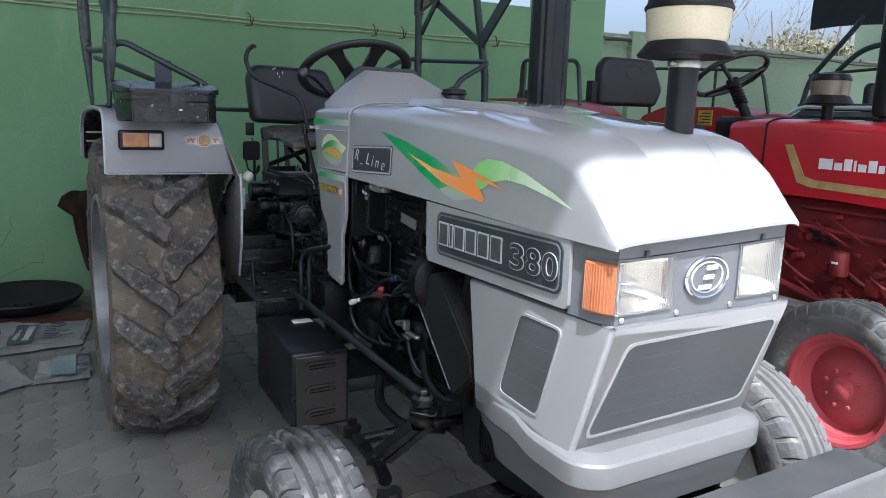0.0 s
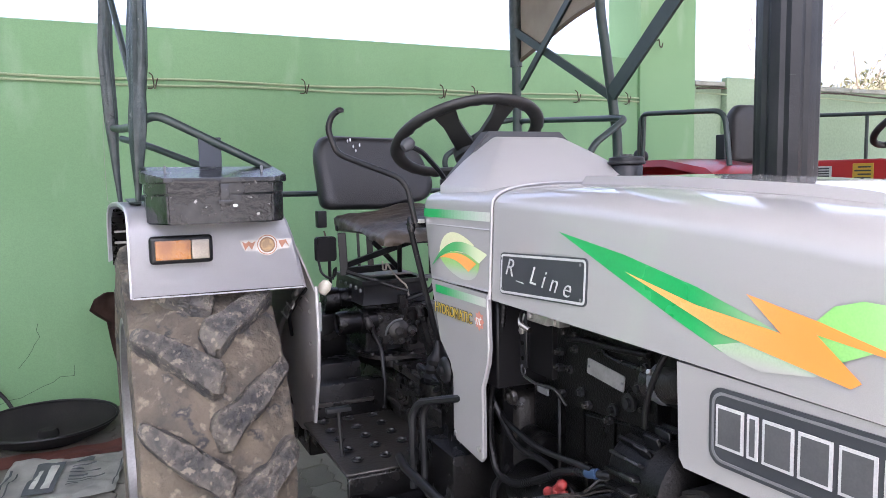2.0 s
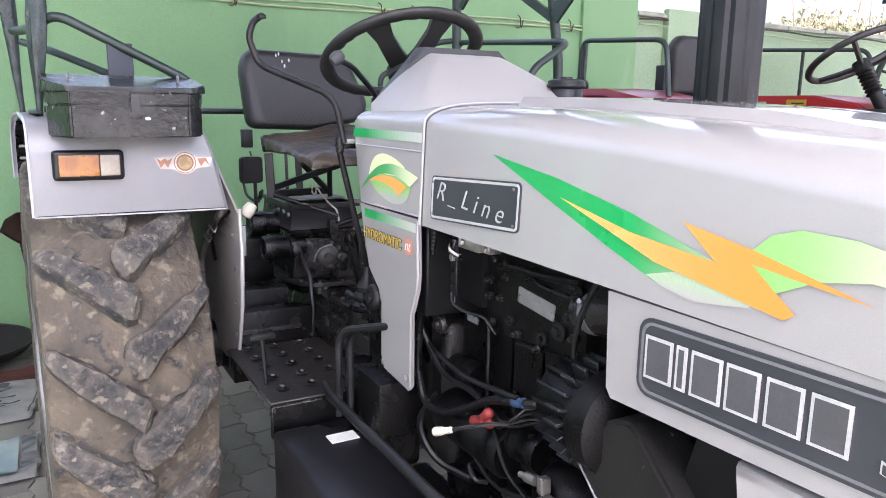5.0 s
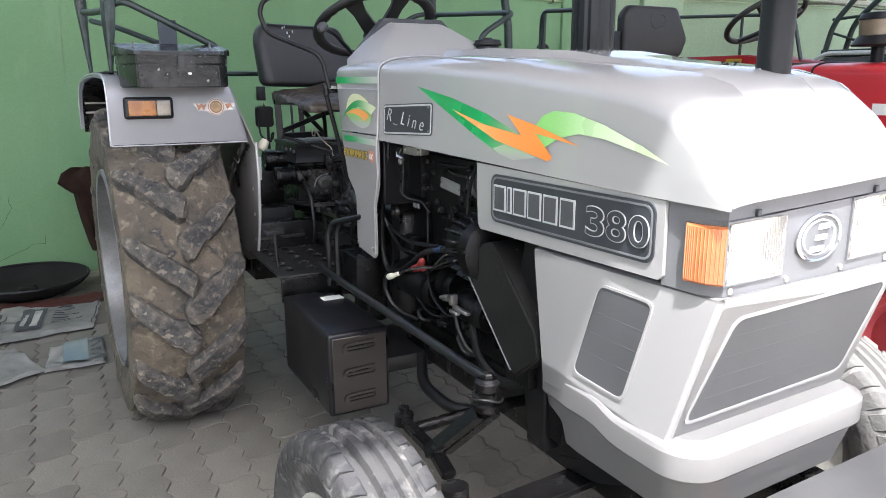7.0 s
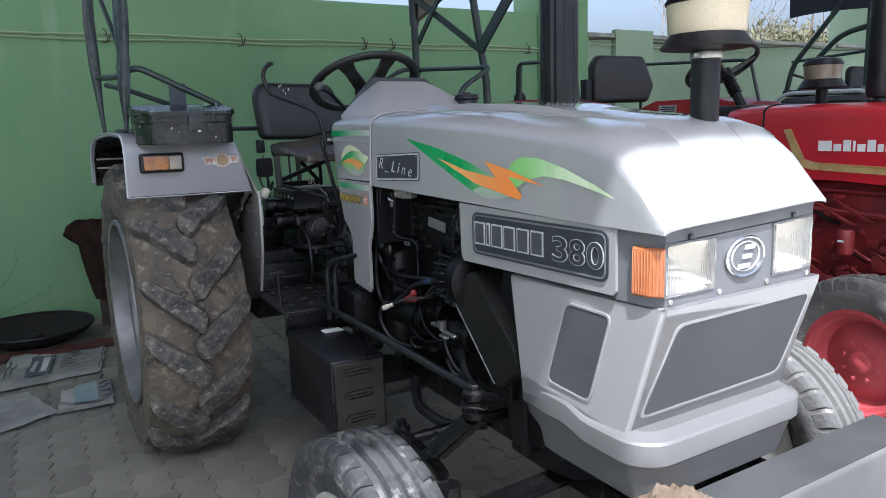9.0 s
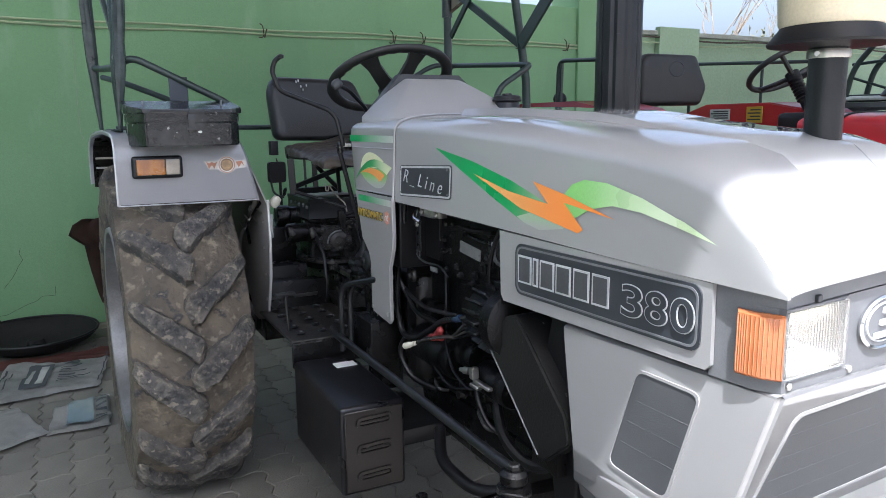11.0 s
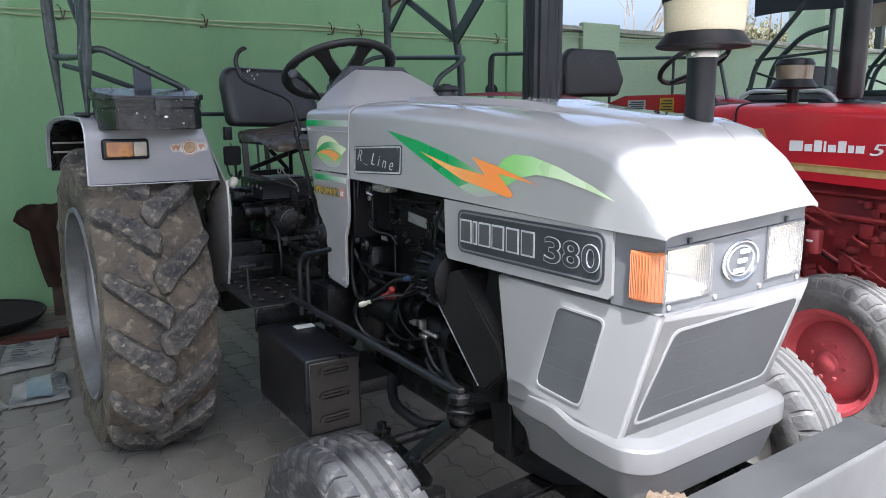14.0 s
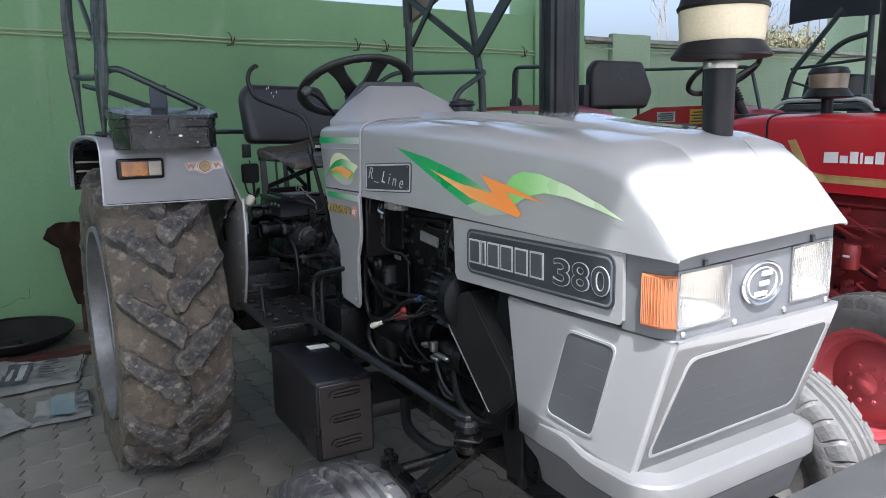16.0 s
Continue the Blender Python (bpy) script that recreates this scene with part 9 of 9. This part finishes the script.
b = B()
loft(b, [[(FX + x, y, z) for x, z in arch(0.27, 1.0, 1.30, 1.37, p=0.5, k=0.02)] for y in (FY - 2.2, FY - 1.0)])
fp_("bonnet", b, GREY_PAINT, "", 30)
b = B()
loft(b, [[(FX + x, y, z) for x, z in ((-0.2, 0.5), (0.2, 0.5), (0.22, 0.98), (-0.22, 0.98))] for y in (FY - 2.1, FY + 0.5)])
fp_("chassis", b, BLACK_GREASE)
for s in (1, -1):
    X = lambda x: FX - s * x
    rear_wheel((X(0.78), FY, 0.645), F, RED_RIM, TYRE, LUG, out=-s, lugs=16, seed=11)
    front_wheel((X(0.6), FY - 1.9, 0.355), F, RED_RIM, TYRE_DUSTY, R=0.355, half=0.08, rim_r=0.195, out=-s, notch=False)
    b = B()
    prof = [(FY - 0.52, 1.05), (FY - 0.51, 1.32), (FY - 0.44, 1.43), (FY - 0.30, 1.485), (FY + 0.35, 1.49), (FY + 0.52, 1.40), (FY + 0.62, 1.1)]
    loft(b, [[(X(1.03), y, z - 0.04), (X(1.02), y, z), (X(0.80), y, z + 0.004), (X(0.58), y, z), (X(0.57), y, z - 0.06)] for y, z in prof], closed=False, caps=False)
    bmesh.ops.solidify(b, geom=list(b.faces), thickness=0.005)
    g = fp_("mudguard", b, GREY_PAINT, "grey mudguard")
    b = B()
    tube(b, bend([(X(1.04), FY - 0.49, 1.40), (X(1.04), FY - 0.38, 1.515), (X(1.04), FY + 0.35, 1.525), (X(1.04), FY + 0.50, 1.42)], 0.08), 0.018, 8)
    part("pale_rail", b, BADGE_SILVER, g)
    b = B()
    box(b, (min(X(0.98), X(0.80)), FY - 0.30, 1.495), (max(X(0.98), X(0.80)), FY + 0.42, 1.555), 0.006)
    fp_("foot_bar", b, GREEN_PIPE)
    b = B()
    tube(b, bend([(X(0.95), FY + 0.40, 1.55), (X(0.95), FY + 0.35, 1.77), (X(0.92), FY, 2.18), (X(0.92), FY - 0.06, 2.26)], 0.10, 5), 0.023, 10)
    fp_("roll_tube", b, GREEN_PIPE)
    b = B()
    tube(b, bend([(X(0.86), FY + 0.28, 1.55), (X(0.86), FY + 0.23, 1.77), (X(0.86), FY - 0.03, 2.0), (X(0.86), FY - 0.27, 2.04)], 0.12, 5), 0.023, 10)
    fp_("roll_tube", b, GREEN_PIPE)
    b = B()
    tube(b, [(X(0.86), FY - 0.27, 1.50), (X(0.86), FY - 0.27, 2.42)], 0.024, 10)
    fp_("upright", b, GREEN_PIPE)
    b = B()
    tube(b, [(X(0.95), FY + 0.36, 1.80), (X(0.86), FY - 0.27, 1.84)], 0.013, 8)
    fp_("rail", b, GREEN_PIPE)
    b = B()
    tube(b, [(X(0.95), FY + 0.38, 1.70), (X(0.86), FY + 0.05, 1.58)], 0.011, 8)
    fp_("rail", b, GREEN_PIPE)
b = B()
rows = []
for i in range(8):
    y = FY - 0.75 + 1.17 * i / 7
    rows.append([(FX - 0.92 + 1.84 * k / 8, y, 2.46 + 0.06 * math.sin(math.pi * k / 8) + 0.015 * noise.noise((i * 0.9, k * 0.7, 3))) for k in range(9)])
loft(b, rows, closed=False, caps=False)
bmesh.ops.solidify(b, geom=list(b.faces), thickness=0.006)
c = fp_("canopy_sheet", b, CANVAS_NAVY, "dark canopy sheet")
for s, mt in ((1, CANVAS_NAVY), (-1, CANVAS)):
    b = B()
    loft(b, [[(FX - s * 0.925, y, 2.465), (FX - s * 0.935, y, 2.33 + 0.01 * math.sin(y * 9)), (FX - s * 0.93, y, 2.18 + 0.015 * math.sin(y * 5))] for y in [FY - 0.75 + 1.17 * i / 9 for i in range(10)]], closed=False, caps=False)
    bmesh.ops.solidify(b, geom=list(b.faces), thickness=0.004)
    part("side_flap", b, mt, c)
small_wheel((FX, FY - 0.54, 1.72), F)
b = B()
pad(b, [(FX + x, 1.62 + z) for x, z in rrect(0.46, 0.30, 0.06, 5)], FY + 0.25, 0.08)
fp_("backrest", b, LEATHER)
b = B()
box(b, (FX - 0.24, FY - 0.18, 1.32), (FX + 0.24, FY + 0.28, 1.44), 0.03, 3)
fp_("cushion", b, LEATHER)
b = B()
cyl(b, (FX, FY + 0.1, 0.97), (FX, FY + 0.1, 1.33), 0.06, 10)
fp_("seat_post", b, BLACK_PLASTIC)

# ---- clutter by the wall ----
def sheet(corners, n=18, amp=0.012, seed=0, z0=0.008, thick=0.006):
    """A crumpled sheet between four ground corners."""
    bm = B()
    a, c, d, e = [Vector((x, y, 0)) for x, y in corners]
    vs = []
    for j in range(n + 1):
        row = []
        for i in range(n + 1):
            u, w = i / n, j / n
            p = a * (1 - u) * (1 - w) + c * u * (1 - w) + d * u * w + e * (1 - u) * w
            q = p * 6 + Vector((seed, 0, 0))
            p.z = z0 + amp * (0.6 + noise.noise(q) + 0.5 * noise.noise(q * 2.7))
            p.z = max(p.z, z0 * 0.5)
            if min(u, w, 1 - u, 1 - w) < 0.01:
                p += Vector((0.012 * noise.noise(q * 2), 0.012 * noise.noise(q * 2.3), 0))
                p.z = z0 * 0.6 + 0.3 * amp
            row.append(bm.verts.new(p))
        vs.append(row)
    for j in range(n):
        for i in range(n):
            bm.faces.new((vs[j][i], vs[j][i + 1], vs[j + 1][i + 1], vs[j + 1][i]))
    bmesh.ops.solidify(bm, geom=list(bm.faces), thickness=-thick)
    return bm


def sack(corners, label, seed, prints):
    o = thing("sack", (sum(c[0] for c in corners) / 4, sum(c[1] for c in corners) / 4, 0), label, "sack", group="empty sacks by the wall")
    part("cloth", sheet(corners, n=30, seed=seed, amp=0.026), SACK, o, smooth=60)
    a, c, d, e = [Vector((x, y, 0)) for x, y in corners]
    for k, (u0, u1, w0, w1, mt) in enumerate(prints):
        P = lambda u, w: a * (1 - u) * (1 - w) + c * u * (1 - w) + d * u * w + e * (1 - u) * w
        n = 8
        bm = B()
        g = []
        for j in range(n + 1):
            row = []
            for i in range(n + 1):
                p = P(u0 + (u1 - u0) * i / n, w0 + (w1 - w0) * j / n)
                q = p * 6 + Vector((seed, 0, 0))
                p.z = max(0.008 + 0.026 * (0.6 + noise.noise(q) + 0.5 * noise.noise(q * 2.7)), 0.004) + 0.010 + 0.0004 * k
                row.append(bm.verts.new(p))
            g.append(row)
        for j in range(n):
            for i in range(n):
                bm.faces.new((g[j][i], g[j][i + 1], g[j + 1][i + 1], g[j + 1][i]))
        part("print", bm, mt, o)
    return o


bars = [(0.58, 0.60 + 0.25 * ((i * 7) % 5) / 5 + 0.08, 0.25 + 0.06 * i, 0.275 + 0.06 * i, SACK_PRINT) for i in range(7)]
sack([(-0.42, 4.33), (0.10, 4.40), (0.17, 4.90), (-0.36, 4.98)], "white woven plastic sack with dark print, lying flat", 1.0,
     [(0.26, 0.50, 0.18, 0.80, SACK_PRINT), (0.60, 0.74, 0.70, 0.82, SACK_PRINT)] + bars + [(0.30, 0.34, 0.26, 0.66, SACK), (0.39, 0.46, 0.24, 0.72, SACK), (0.05, 0.07, 0.2, 0.75, SACK_PRINT), (0.11, 0.125, 0.2, 0.7, SACK_PRINT), (0.985, 0.998, 0.0, 1.0, SACK_PRINT)])

sack([(-0.13, 3.80), (0.13, 3.81), (0.14, 4.23), (-0.11, 4.12)], "crumpled white sack with teal printed panel", 5.0, [(0.28, 0.72, 0.10, 0.90, SACK_TEAL)] + [(0.76, 0.95, 0.15 + 0.12 * i, 0.20 + 0.12 * i, SACK_PRINT) for i in range(6)])
sack([(-0.48, 3.62), (-0.12, 3.84), (-0.27, 4.24), (-0.62, 4.20)], "dirty white sack spread on the pavers", 9.0, [(0.1, 0.35, 0.2, 0.6, SACK_PRINT)])
b = sheet([(-0.75, 4.90), (0.55, 4.95), (0.60, 5.10), (-0.72, 5.06)], 20, 0.02, 14.0)
solid("floor_mat", b, RUST_RED, "red-brown cloth mat lying along the wall", "mat", smooth=60)
# a black dished pan, and cloth hung over an implement
PANM = Matrix.Translation((-0.22, 5.30, 0.012)) @ Matrix.Rotation(radians(6), 4, "X") @ Matrix.Diagonal((0.82, 0.62, 0.72, 1))
pan = thing("dished_pan", (-0.22, 5.30, 0), "black dished metal pan lying by the green wall", "pan")
b = B()
lathe(b, [(0, 0.030), (0.10, 0.030), (0.26, 0.048), (0.37, 0.10), (0.425, 0.155), (0.437, 0.157), (0.434, 0.145), (0.385, 0.085), (0.27, 0.022), (0.10, 0.0), (0, 0.0)], PANM, 56)
for v in b.verts:
    v.co.z = max(0.0, v.co.z + 0.006 * noise.noise(v.co * 6))
part("dish", b, TUB, pan, smooth=60)
b = B()
lathe(b, [(0, 0.085), (0.05, 0.083), (0.062, 0.07), (0.066, 0.028)], PANM, 24)
part("hub", b, TUB, pan)
b = B()
tube(b, [PANM @ Vector((0.431 * math.cos(a), 0.431 * math.sin(a), 0.157)) for a in [2 * math.pi * i / 48 for i in range(49)]], 0.008, 6, False)
part("rolled_rim", b, BLACK_PLASTIC, pan)


def hung_cloth(name, outline, y, material, label, fold):
    """A sheet hung in folds: outline gives (z, left, right) from the top down."""
    bm = B()
    n = 16
    rows = []
    for z, x0, x1 in outline:
        rows.append([(x0 + (x1 - x0) * i / n, y + fold * math.sin(i * 1.5 + 5 * z) + 0.5 * fold * noise.noise((i * 0.9, z * 6, 2)), z + 0.010 * noise.noise((i * 0.6, z * 3, 5))) for i in range(n + 1)])
    loft(bm, rows, closed=False, caps=False)
    bmesh.ops.solidify(bm, geom=list(bm.faces), thickness=0.008)
    return solid(name, bm, material, label, "cloth", smooth=70)


hung_cloth("draped_cloth", [(0.770, 0.095, 0.50), (0.735, 0.04, 0.50), (0.67, 0.012, 0.50), (0.635, 0.05, 0.50), (0.595, 0.10, 0.50), (0.50, 0.112, 0.50), (0.42, 0.125, 0.50), (0.26, 0.158, 0.50), (0.205, 0.175, 0.50)], 5.50, BROWN_CLOTH, "dark brown cloth hung over an implement by the wall", 0.020)
b = B()
box(b, (0.20, 5.53, 0.0), (0.27, 5.58, 0.735), 0.006)
box(b, (0.38, 5.53, 0.0), (0.45, 5.58, 0.735), 0.006)
box(b, (0.07, 5.535, 0.715), (0.49, 5.575, 0.745), 0.006)
solid("implement_stand", b, WIRE, "rusty steel implement stand under the brown cloth", "stand")
b = B()
box(b, (0.40, 5.40, 0.0), (0.46, 5.46, 0.86), 0.008)
solid("leaning_post", b, BROWN_CLOTH, "dark brown wooden post by the wall", "post")
b = B()
tube(b, bend([(-0.95, 5.80, 0.75), (-0.62, 5.79, 0.34), (-0.45, 5.76, 0.12), (-0.40, 5.70, 0.01)], 0.15, 5), 0.012, 8)
solid("black_cable", b, BLACK_PLASTIC, "black cable hanging down the green wall", "cable")

# ---- paving ----
def zig(t, amp):
    """Zigzag offset of a paver's edge at t in 0..1."""
    knots = ((0, 0), (0.2, 1), (0.3, 1), (0.7, -1), (0.8, -1), (1, 0))
    for (a, va), (c, vc) in zip(knots, knots[1:]):
        if t <= c:
            return amp * (va + (vc - va) * (t - a) / (c - a))
    return 0.0


PL, PW = 0.225, 0.135
ts = (0, 0.2, 0.3, 0.7, 0.8)
t2 = [t / 2 for t in ts] + [0.5 + t / 2 for t in ts]      # long edges repeat at half a paver, as the columns do
zl = lambda t: zig((2 * t) % 1.0, 0.010)
outline = [(PL * t, zl(t)) for t in t2] + [(PL + zig(t, 0.009), PW * t) for t in ts] + \
          [(PL * t, PW + zl(t)) for t in [1.0] + t2[:0:-1]] + [(zig(t, 0.009), PW * t) for t in (1, 0.8, 0.7, 0.3, 0.2)]
outline = [((u - PL / 2) * 0.984, (v - PW / 2) * 0.974) for u, v in outline]


def paver_into(bm, m):
    n = len(outline)
    lo = [bm.verts.new(m @ Vector((u, v, -0.03))) for u, v in outline]
    mid = [bm.verts.new(m @ Vector((u, v, -0.003))) for u, v in outline]
    hi = [bm.verts.new(m @ Vector((u * 0.975, v * 0.965, 0.0))) for u, v in outline]
    for a, c in ((lo, mid), (mid, hi)):
        for i in range(n):
            bm.faces.new((a[i], a[(i + 1) % n], c[(i + 1) % n], c[i]))
    bm.faces.new(hi)


b = B()
paver_into(b, Matrix.Identity(4))
paver_mesh = finish("paver", b, PAVER, 0)
b = B()
loft(b, [[(-4.0, 0.75, -0.007), (9.0, 0.75, -0.007)], [(-4.0, WALL_Y, -0.007), (9.0, WALL_Y, -0.007)]], closed=False, caps=False)
pavement = solid("pavement", b, JOINT, "grey interlocking concrete pavers with sandy joints", "pavement", kind="structure", smooth=0)
rn = random.Random(2)
rest = B()
made = 0
rows_n, cols_n = int((WALL_Y - 0.80) / PL), int(8.0 / PW)
for r in range(rows_n):
    for c in range(cols_n):
        x = -3.0 + PW * (c + 0.5)
        y = 0.80 + PL * (r + 0.5) + (PL / 2 if c % 2 else 0)
        if y > WALL_Y - 0.12:
            continue
        m = Matrix.Translation((x, y, rn.uniform(-0.003, 0.001))) @ Euler((rn.gauss(0, 0.006), rn.gauss(0, 0.006), math.pi / 2 + rn.gauss(0, 0.008))).to_matrix().to_4x4()
        if -0.5 < x < 1.15 and 1.9 < y < 5.0 and made < 300:
            ob = new("paver", paver_mesh)
            ob.parent = pavement
            ob.matrix_basis = m
            made += 1
        elif -3.0 < x < 5.0:
            paver_into(rest, m)
tagged(part("pavers_beyond", rest, PAVER, pavement, smooth=0), kind="stuff")
